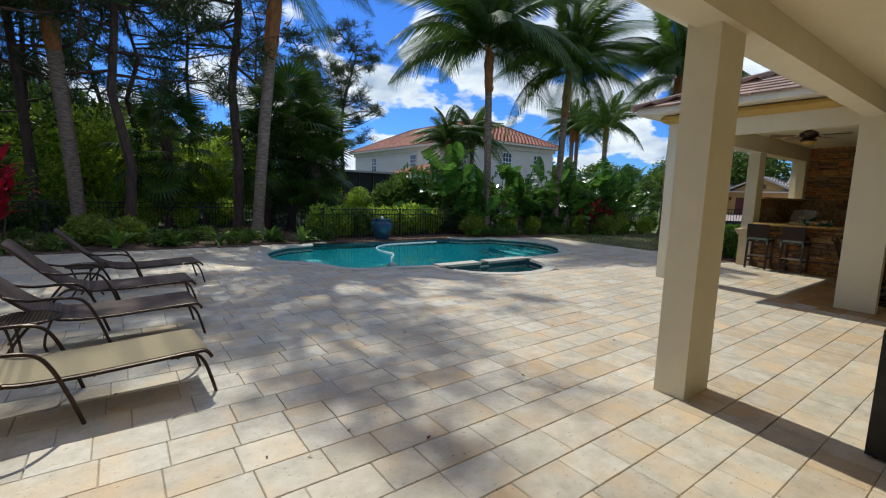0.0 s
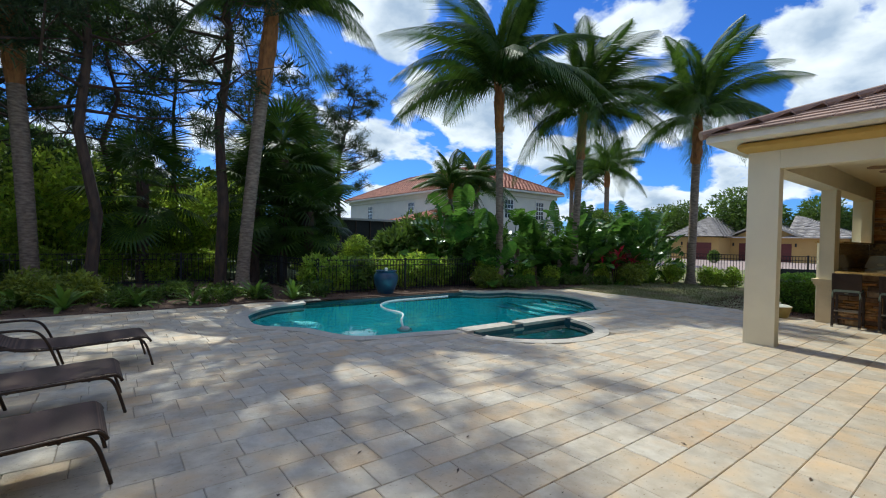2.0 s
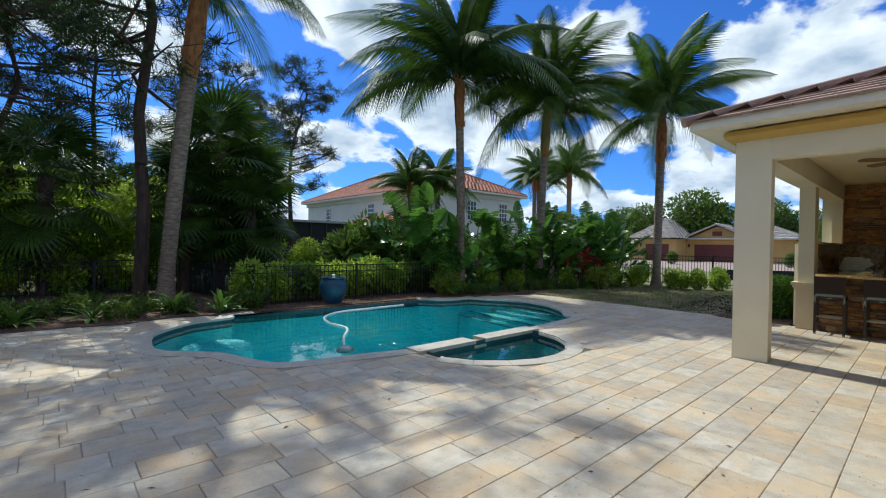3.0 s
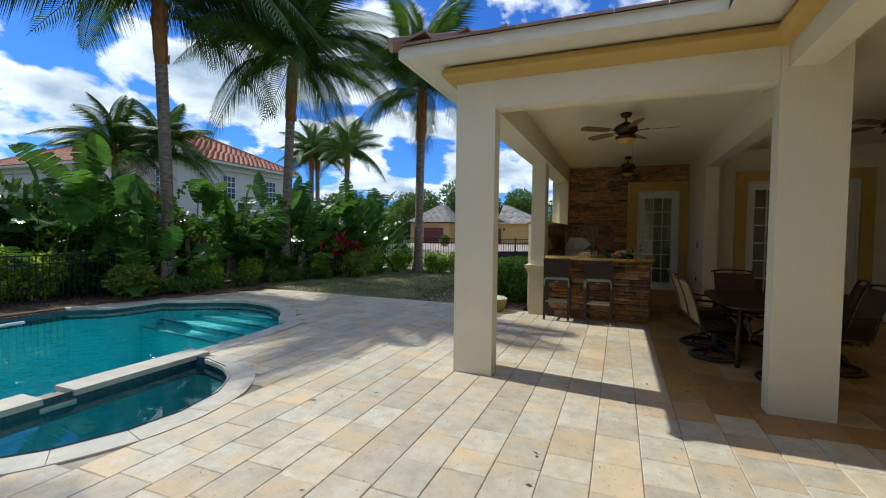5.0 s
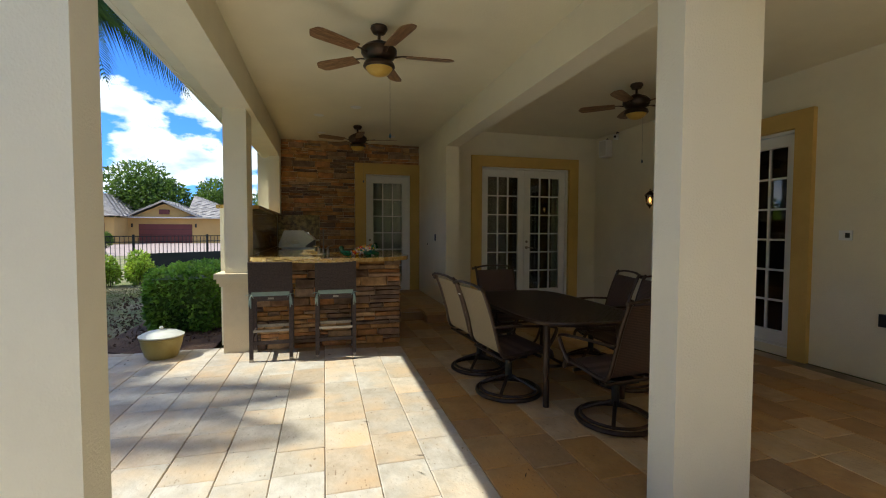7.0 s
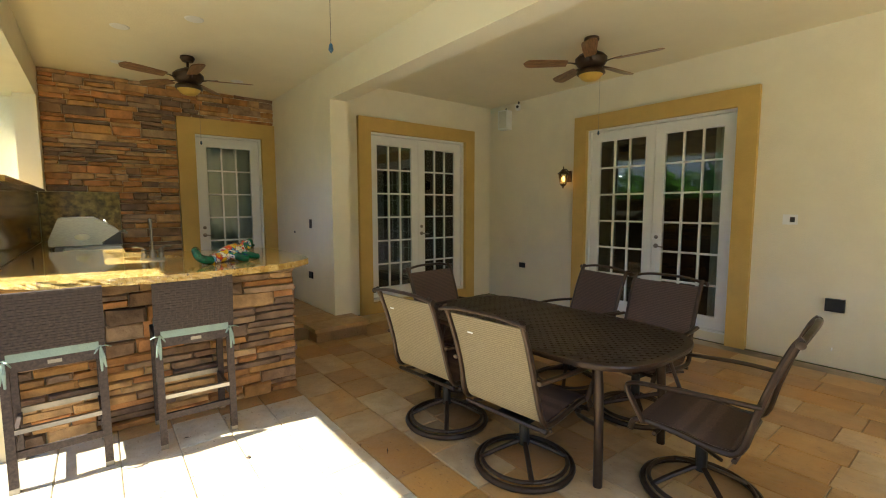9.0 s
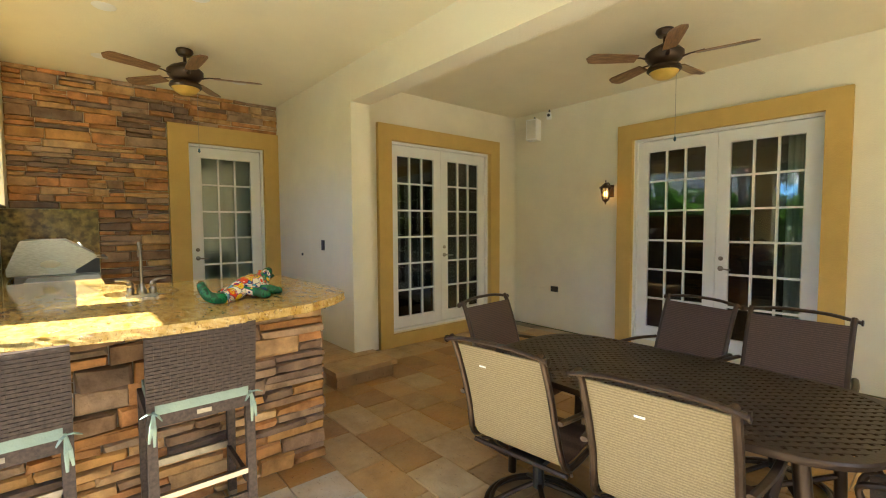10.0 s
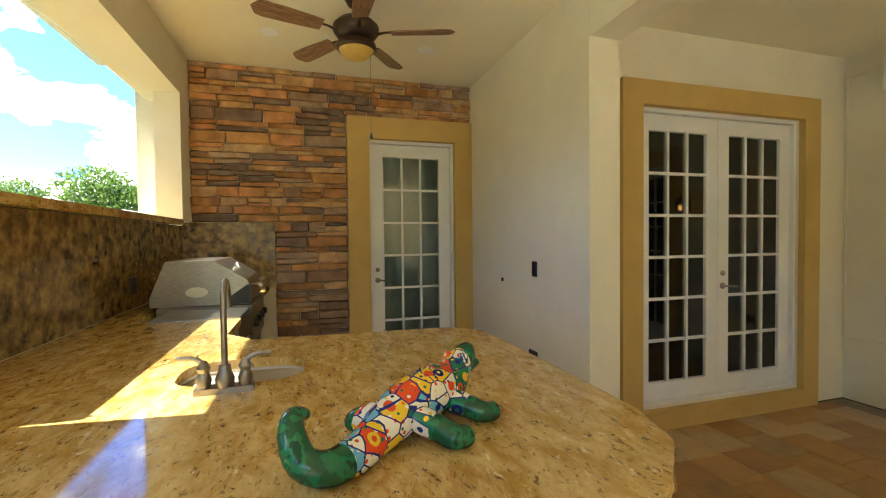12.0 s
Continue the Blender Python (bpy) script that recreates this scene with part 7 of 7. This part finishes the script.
for x, y, v, s, tn in ((9.7, 27.0, 0, 1.12, 20), (9.2, 27.6, 2, 0.8, 120), (6.2, 24.5, 1, 0.78, 70), (7.6, 30.0, 2, 0.85, 15), (1.35, 17.1, 1, 1.4, 60), (-1.9, 17.0, 1, 1.2, 150), (-5.6, 15.6, 2, 1.15, 250), (-1.5, 21.5, 2, 0.95, 100), (0.6, 23.5, 1, 0.9, 10), (-4.6, 23, 1, 1.0, 200), (-7.5, 20.5, 2, 1.05, 40), (-10.5, 23, 1, 1.1, 0), (-13, 18.5, 2, 1.1, 130), (-16, 13, 1, 1.1, 270), (-8.5, 27.5, 1, 1.2, 75),
                      (-2.6, 28, 2, 1.1, 300), (4.2, 25.5, 1, 0.9, 160), (-18.5, 22, 1, 1.2, 20), (-22, 14, 2, 1.3, 90), (-5.5, 34, 1, 1.3, 50), (-14, 31, 2, 1.3, 10), (6.6, 32, 2, 0.9, 240), (-19, 6, 2, 1.2, 33), (-4.4, 19.4, 1, 1.25, 222), (-24, 28, 1, 1.4, 12)):
    pine(x, y, v, s, tn)


def litter():
    bm = bmo()
    n = 5200
    P = np.stack([RG.uniform(-9, 18, n), RG.uniform(10.5, 14.5, n), np.full(n, 0.0)], axis=1)
    keep = [inside([(-9, 12.95), (-0.5, 12.75), (0.5, 12.6), (1.4, 12.95), (2.3, 12.75), (3.0, 12.62), (7.6, 12.5), (8.6, 12.2), (9.6, 11.7), (11.2, 11.4), (12.2, 11.7), (13.6, 11.9), (17.8, 11.5), (18, 14.5), (-9, 14.5)], p[0], p[1]) for p in P]
    P = P[np.array(keep)]
    bm.free()
    reuse_ob = new("mulch_chips", leaf_mesh("mulch_chips", P, 0.07, M["mulch"], 3, -0.2))
    tagged(reuse_ob, "loose bark chips on the bed", "mulch", kind="stuff")
    n = 30000
    P = np.stack([RG.uniform(11.3, 17.9, n), RG.uniform(7.0, 11.3, n), np.full(n, -0.02)], axis=1)
    ob = new("grass", leaf_mesh("grass", P, 0.05, M["lawn"], 7, -1.4, None, thin=True))
    tagged(ob, "short grass blades on the lawn", "grass", kind="stuff")
    n = 22000
    P = np.stack([RG.uniform(-12, -4.7, n), RG.uniform(8.9, 12.2, n), np.full(n, -0.01)], axis=1)
    ob = new("grass", leaf_mesh("grass", P, 0.06, M["fern"], 7, -1.4, None, thin=True))
    tagged(ob, "short green grass blades", "grass", kind="stuff")


litter()


def fallen_bits():
    n = 160
    P = np.stack([RG.uniform(-3, 11, n), RG.uniform(1.8, 11, n), np.full(n, 0.004)], axis=1)
    P = P[[not inside(offset(POOL, 0.1), p[0], p[1]) and not inside(offset(SPA, 0.1), p[0], p[1]) for p in P]]
    d = RG.uniform(0, 6.28, len(P))
    V, F = [], []
    for p, a in zip(P, d):
        L, w = RG.uniform(0.02, 0.09), RG.uniform(0.003, 0.012)
        u, v = np.array([math.cos(a), math.sin(a), 0]) * L / 2, np.array([-math.sin(a), math.cos(a), 0]) * w
        b = len(V)
        V += [p - u, p + v + [0, 0, 0.006], p + u, p - v + [0, 0, 0.003]]
        F.append((b + 3, b + 2, b + 1, b))
    tagged(new("leaf_litter", mesh_of("leaf_litter", V, F, M["bark"])), "scattered dry twigs and leaf bits on the paving", "leaf litter", kind="stuff")


fallen_bits()
n = 2600
P = np.stack([RG.uniform(11.3, 16.5, n), RG.uniform(4.6, 7.2, n), np.full(n, 0.0)], axis=1)
tagged(new("dry_leaf", leaf_mesh("dry_leaf", P, 0.06, M["mulch"], 2.2, -0.1)), "dry brown leaves lying on the bare strip of lawn", "leaf litter", kind="stuff")

# ---- far houses ----
def sash_window(parent, m, w, h):
    wd = part("window", box(bmo(), -w / 2 - 0.09, w / 2 + 0.09, -0.04, 0.02, -0.09, h + 0.09), M["white"], parent, loc=m)
    wd.data.materials[0] = M["housewall"]
    part("pane", box(bmo(), -w / 2, w / 2, -0.052, -0.041, 0, h), M["darkglass"], wd)
    bm = bmo()
    for i in range(1, 3):
        box(bm, -w / 2 + w * i / 3 - 0.02, -w / 2 + w * i / 3 + 0.02, -0.06, -0.052, 0, h)
    for i in range(1, 4):
        z = h * i / 4
        box(bm, -w / 2, w / 2, -0.062, -0.052, z - (0.035 if i == 2 else 0.018), z + (0.035 if i == 2 else 0.018))
    part("muntin", bm, M["white"], wd)
    part("frame", box(box(bmo(), -w / 2 - 0.05, -w / 2, -0.07, -0.04, -0.05, h + 0.05), w / 2, w / 2 + 0.05, -0.07, -0.04, -0.05, h + 0.05), M["white"], wd)


M["darkglass"] = material("dark_window_glass", (0.03, 0.035, 0.04), (0.05, 0.055, 0.06), 1, 0.08)


def tiled_slope(quadp, mat, step=0.34, tile=0.42):
    """Rolled tiles laid over a sloping four-sided face a, b (eave), c, d (ridge)."""
    a, b, c, d = [Vector(p) for p in quadp]
    n = max(2, int((d - a).length / step))
    bm = bmo()
    nrm = (b - a).cross(d - a).normalized()
    if nrm.z < 0:
        nrm = -nrm
    for i in range(n):
        l0, l1 = a.lerp(d, i / n), a.lerp(d, (i + 1.1) / n)
        r0, r1 = b.lerp(c, i / n), b.lerp(c, (i + 1.1) / n)
        m = max(1, int((r0 - l0).length / tile))
        for k in range(m):
            u, v, w = k / m, (k + 0.5) / m, (k + 1) / m
            p0, p1, p2 = l0.lerp(r0, u), l0.lerp(r0, v), l0.lerp(r0, w)
            q0, q1, q2 = l1.lerp(r1, u), l1.lerp(r1, v), l1.lerp(r1, w)
            vs = [bm.verts.new(p) for p in (p0 + nrm * 0.05, p1 + nrm * 0.13, p2 + nrm * 0.05, q2, q1 + nrm * 0.06, q0)]
            bm.faces.new((vs[0], vs[1], vs[4], vs[5])); bm.faces.new((vs[1], vs[2], vs[3], vs[4]))
            lo = [bm.verts.new(p0), bm.verts.new(p2)]
            bm.faces.new((lo[0], lo[1], vs[2], vs[1], vs[0]))
    quadf = [bm.verts.new(p - nrm * 0.02) for p in (a, b, c, d)]
    bm.faces.new(quadf)
    return bm


def big_house():
    h = thing("neighbour_house", "two-storey cream house with a red clay tile roof", "house")
    part("wall", box(bmo(), 22.8, 32.4, 24.6, 46.4, -0.1, 5.75), M["housewall"], h)
    part("cornice", box(bmo(), 22.65, 32.55, 24.45, 46.55, 5.4, 5.75), M["housewall"], h, bevel=0.03)
    r0, r1 = (27.6, 29.4, 8.5), (27.6, 41.4, 8.5)
    rf = part("roof", box(bmo(), 22.2, 33.0, 24.0, 47.0, 5.75, 5.92), M["housewall"], h)
    for q in (((22.2, 47.0, 5.9), (22.2, 24.0, 5.9), r0, r1), ((22.2, 24.0, 5.9), (33.0, 24.0, 5.9), (27.7, 29.4, 8.5), (27.5, 29.4, 8.5)), ((33.0, 24.0, 5.9), (33.0, 47.0, 5.9), r1, r0)):
        part("roof_tile", tiled_slope(q, None), M["redroof"], rf, kind="stuff")
    part("ridge", tube(bmo(), [(22.3, 24.1, 6.0), (27.6, 29.4, 8.6), (27.6, 41.4, 8.6), (22.3, 46.9, 6.0)], 0.13, 6), M["redroof"], rf)
    part("ridge", tube(bmo(), [(32.9, 24.1, 6.0), (27.6, 29.4, 8.6)], 0.13, 6), M["redroof"], rf)
    for y in (25.9, 33.5, 41.5):
        sash_window(h, pose(22.8, y, 3.6, 0, 0, -90), 0.95, 1.45)
    for x in (26.5, 30.3):
        sash_window(h, pose(x, 24.6, 3.6), 0.95, 1.45)
    for y in (27.0, 33.0, 36.0):
        sash_window(h, pose(22.8, y, 0.6, 0, 0, -90), 1.1, 1.7)
    lw = part("lower_wing", box(bmo(), 18.6, 22.8, 25.4, 31.5, -0.1, 2.75), M["housewall"], h)
    sash_window(h, pose(18.6, 26.6, 0.5, 0, 0, -90), 1.3, 1.8)
    sash_window(h, pose(18.6, 29.8, 0.5, 0, 0, -90), 1.3, 1.8)
    sash_window(h, pose(20.6, 25.4, 0.5), 1.3, 1.8)
    lr = part("lower_roof", box(bmo(), 18.1, 22.8, 24.9, 32.0, 2.75, 2.87), M["housewall"], h)
    for q in (((18.1, 32.0, 2.87), (18.1, 24.9, 2.87), (22.75, 27.6, 4.2), (22.75, 30.0, 4.2)), ((18.1, 24.9, 2.87), (22.8, 24.9, 2.87), (22.8, 27.6, 4.2), (22.7, 27.6, 4.2))):
        part("roof_tile", tiled_slope(q, None), M["redroof"], lr, kind="stuff")
    h.location = (-1.8, 2.7, 0)
    s = thing("screened_lanai", "dark screened pool enclosure with a pale flat roof", "pool enclosure")
    part("roof", box(bmo(), 9.2, 17.8, 31.0, 38.0, 2.95, 3.1), M["grey_cover"], s)
    part("screen", box(bmo(), 9.4, 17.6, 31.2, 37.8, -0.1, 2.95), M["screen"], s)
    for i in range(8):
        x = 9.4 + i * 1.17
        part("post", box(bmo(), x - 0.04, x + 0.04, 31.12, 31.19, -0.1, 2.95), M["bronze"], s)


big_house()


def yellow_house():
    h = thing("yellow_house", "single-storey yellow stucco house with grey shingle roofs and brown garage doors", "house")
    part("wall", box(bmo(), 54.2, 66, 8.5, 19.6, -0.3, 2.7), M["yellowwall"], h)
    part("wall", box(bmo(), 50.8, 66, 19.6, 25.2, -0.3, 2.7), M["yellowwall"], h)
    bm = bmo()
    g = [bm.verts.new(p) for p in ((54.19, 12.6, 2.7), (54.19, 19.6, 2.7), (54.19, 16.1, 4.3))]
    bm.faces.new(g)
    g2 = [bm.verts.new(p) for p in ((55.2, 12.6, 2.7), (55.2, 19.6, 2.7), (55.2, 16.1, 4.3))]
    bm.faces.new(g2[::-1])
    part("gable", bm, M["yellowwall"], h)
    r = part("roof", box(bmo(), 53.6, 66, 8.0, 20.1, 2.7, 2.82), M["housewall"], h)
    for q in (((53.5, 12.1, 2.75), (62, 12.1, 2.75), (62, 16.1, 4.6), (53.5, 16.1, 4.6)), ((53.5, 20.1, 2.75), (62, 20.1, 2.75), (62, 16.1, 4.6), (53.5, 16.1, 4.6)), ((50.3, 25.6, 2.8), (50.3, 19.2, 2.8), (55, 22.4, 5.4), (55, 22.5, 5.4)), ((50.3, 19.2, 2.8), (66, 19.2, 2.8), (62, 22.4, 5.4), (55, 22.4, 5.4)), ((50.3, 25.6, 2.8), (66, 25.6, 2.8), (62, 22.4, 5.4), (55, 22.4, 5.4)), ((54.0, 8.0, 2.8), (66, 8.0, 2.8), (64, 14, 5.4), (58, 14, 5.4)), ((54.0, 14.0, 2.8), (54.0, 8.0, 2.8), (58, 14, 5.4), (58, 14.1, 5.4))):
        part("shingles", tiled_slope(q, None, 0.3, 0.9), M["greyroof"], r, kind="stuff")
    part("verge", tube(bmo(), [(53.6, 12.2, 2.72), (53.6, 16.1, 4.55), (53.6, 20.0, 2.72)], 0.1, 4), M["housewall"], h)
    for y0, y1, x in ((13.4, 18.6, 54.2), (20.4, 23.2, 50.8)):
        d = part("garage_door", box(bmo(), x - 0.06, x, y0, y1, -0.25, 2.05), M["garage"], h)
        for i in range(1, 4):
            part("panel_joint", box(bmo(), x - 0.065, x - 0.06, y0, y1, -0.25 + i * 0.57, -0.23 + i * 0.57), M["black"], d)
    part("vent_window", box(bmo(), 54.05, 54.18, 15.6, 16.6, 3.15, 3.65), M["garage"], h)
    for x, y in ((54.1, 13.0), (54.1, 19.2), (50.7, 23.8)):
        part("coach_light", box(bmo(), x - 0.1, x, y - 0.08, y + 0.08, 1.7, 2.1), M["black"], h)
    h.location = (5.8, 4.0, 0)
    bm = bmo()
    prism(bm, [(34, 4), (59.9, 13), (59.9, 24), (56.5, 29), (34, 20)], -0.08, -0.05)
    solid("driveway", bm, M["road"], "pale pinkish paver driveway", "driveway", kind="structure")
    bm = bmo()
    prism(bm, [(18.9, -10), (34, -12), (34, 30), (18.9, 14)], -0.085, -0.06)
    solid("lawn", bm, M["lawn"], "sunlit lawn beyond the fence", "lawn", kind="structure")


yellow_house()
for x, y in ((46, 20), (47, 26), (49, 11)):
    put_shrub("bush", "far_bush", "rounded shrub by the driveway", "bush", x, y, s=0.5, turn=RG.uniform(0, 360), group="shrubs by the driveway")

# ---- paving, coping ----
def coping():
    for poly, nm, skip in ((POOL, "pool_coping", lambda p: (2.75 < p.x < 7.2 and p.y > 12) or (3.5 < p.x < 6.25 and p.y < 7.9)), (SPA, "spa_coping", lambda p: p.y > 7.18)):
        cp = tagged(new(nm), "pale travertine coping round the water", "coping", kind="structure")
        pts = []
        n = len(poly)
        for i in range(n):
            a, b, c, d = (Vector(poly[(i + k) % n]) for k in (-1, 0, 1, 2))
            for k in range(6):
                t = k / 6
                s = 0.5 * ((2 * b) + (c - a) * t + (2 * a - 5 * b + 4 * c - d) * t * t + (3 * b - a - 3 * c + d) * t ** 3)
                l = b.lerp(c, t)
                pts.append(l.lerp(s, 0.7))
        out = [(pts[i - 1] - pts[(i + 1) % len(pts)]).normalized() for i in range(len(pts))]
        out = [Vector((-o.y, o.x)) for o in out]
        i, acc, start = 0, 0.0, 0
        m = len(pts)
        for i in range(1, m + 1):
            acc += (pts[i % m] - pts[i - 1]).length
            if acc > 0.42 or i == m:
                seg = list(range(start, i + 1))
                start, acc = i, 0.0
                if skip(pts[seg[len(seg) // 2] % m]):
                    continue
                bm = bmo()
                inn = [pts[k % m] - out[k % m] * 0.03 for k in seg]
                oo = [pts[k % m] + out[k % m] * 0.24 for k in seg]
                if (inn[0] - inn[-1]).length < 0.03:
                    continue
                inn[0] = inn[0].lerp(inn[-1], 0.012); oo[0] = oo[0].lerp(oo[-1], 0.012)
                rows = [[bm.verts.new((p.x, p.y, z)) for p in L] for L, z in ((oo, -0.035), (oo, 0.006), (inn, 0.008), (inn, -0.035))]
                for a, b in zip(rows, rows[1:] + rows[:1]):
                    for k in range(len(seg) - 1):
                        bm.faces.new((a[k], a[k + 1], b[k + 1], b[k]))
                bm.faces.new([r[0] for r in rows]); bm.faces.new([r[-1] for r in rows][::-1])
                bmesh.ops.recalc_face_normals(bm, faces=bm.faces)
                part("stone", bm, M["coping"], cp)


coping()
PATIO = [(-9, -1.9), (12.66, -1.9), (12.66, 1.0), (12.2, 1.0), (12.2, 1.25), (14.36, 1.25), (14.36, 4.1), (11.0, 4.1), (11.0, 5.5), (11.28, 6.0), (11.28, 11.2), (9.7, 11.75), (8.7, 12.25), (7.7, 12.4), (7.5, 12.34), (2.4, 12.5), (1.4, 12.85), (0.5, 12.55), (-0.5, 12.7), (-4.6, 12.9), (-4.6, 8.8), (-9, 8.8)]


def in_floor_shade(x, y):
    """Where the floor lies in shade; pavers there take the darker golden colours."""
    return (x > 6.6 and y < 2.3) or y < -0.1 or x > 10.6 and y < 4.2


def paving():
    P_OUT, S_OUT = offset(POOL, 0.12), offset(SPA, 0.12)
    bm = bmo()
    hole = [offset(POOL, 0.03), offset(SPA, 0.03)]
    ring_fill(bm, PATIO, hole, -0.012)
    solid("paving_bed", bm, M["grout"], "sandy bed and joints under the paving", "paving", kind="structure")
    pv = tagged(new("patio_paving"), "tumbled travertine pavers in running bond", "paving", kind="structure")
    rg = random.Random(9)
    H, near, far = 0.305, [], []
    k = -7
    while 0.15 + k * H < 13:
        y0 = 0.15 + k * H
        x = -9 + rg.uniform(-0.3, 0)
        while x < 14.4:
            w = rg.choice((0.3, 0.34, 0.38, 0.4, 0.42, 0.46, 0.5))
            xm, ym = x + w / 2, y0 + H / 2
            g = rg.choice((0.0012, 0.0018, 0.0028))
            x0, x1 = x + g, x + w - g
            x += w
            def ok(px):
                return all(inside(PATIO, px, yy) for yy in (y0 + 0.02, ym, y0 + H - 0.02)) and not any(inside(q, px, yy) for q in (P_OUT, S_OUT) for yy in (y0, ym, y0 + H))
            if not (ok(x0) and ok(x1) and ok(xm)):
                good = [q for q in np.linspace(x0, x1, 10) if ok(q)]
                if len(good) < 2:
                    continue
                x0, x1 = good[0], good[-1]
                if x1 - x0 < 0.05:
                    continue
            dst = near if (-1.5 < xm < 10.5 and 1.5 < ym < 4.2) else far
            dst.append((x0, x1, y0 + g, y0 + H - g))
        k += 1
    cache = {}
    def tile_bm(bm, w, h, cx, cy, z, tx, ty):
        e = 0.005
        lo = [(-w, -h), (w, -h), (w, h), (-w, h)]
        hi = [(-w + e, -h + e), (w - e, -h + e), (w - e, h - e), (-w + e, h - e)]
        a = [bm.verts.new((cx + x, cy + y, -0.02)) for x, y in lo]
        b = [bm.verts.new((cx + x, cy + y, z - 0.005 + x * tx + y * ty)) for x, y in lo]
        c = [bm.verts.new((cx + x, cy + y, z + x * tx + y * ty)) for x, y in hi]
        for p, q in ((a, b), (b, c)):
            for i in range(4):
                j = (i + 1) % 4
                bm.faces.new((p[i], p[j], q[j], q[i]))
        bm.faces.new(c)
    near = near[:300]
    for x0, x1, y0, y1 in near:
        w, h = round((x1 - x0) / 2, 3), round((y1 - y0) / 2, 3)
        warm = in_floor_shade((x0 + x1) / 2, (y0 + y1) / 2)
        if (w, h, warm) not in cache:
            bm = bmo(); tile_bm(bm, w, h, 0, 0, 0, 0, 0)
            me = bpy.data.meshes.new("paver"); bm.to_mesh(me); bm.free(); me.materials.append(M["traver_shade" if warm else "traver"]); cache[(w, h, warm)] = me
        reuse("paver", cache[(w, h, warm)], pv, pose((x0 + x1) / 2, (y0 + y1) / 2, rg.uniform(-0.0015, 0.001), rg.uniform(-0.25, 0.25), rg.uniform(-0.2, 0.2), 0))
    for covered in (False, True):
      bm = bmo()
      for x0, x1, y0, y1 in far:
        if in_floor_shade((x0 + x1) / 2, (y0 + y1) / 2) != covered:
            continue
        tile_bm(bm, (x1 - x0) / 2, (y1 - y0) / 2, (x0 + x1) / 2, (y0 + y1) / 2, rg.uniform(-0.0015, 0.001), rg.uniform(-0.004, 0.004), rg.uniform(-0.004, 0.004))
      part("pavers_beyond", bm, M["traver_shade_i" if covered else "traver_i"], pv, kind="stuff")


paving()
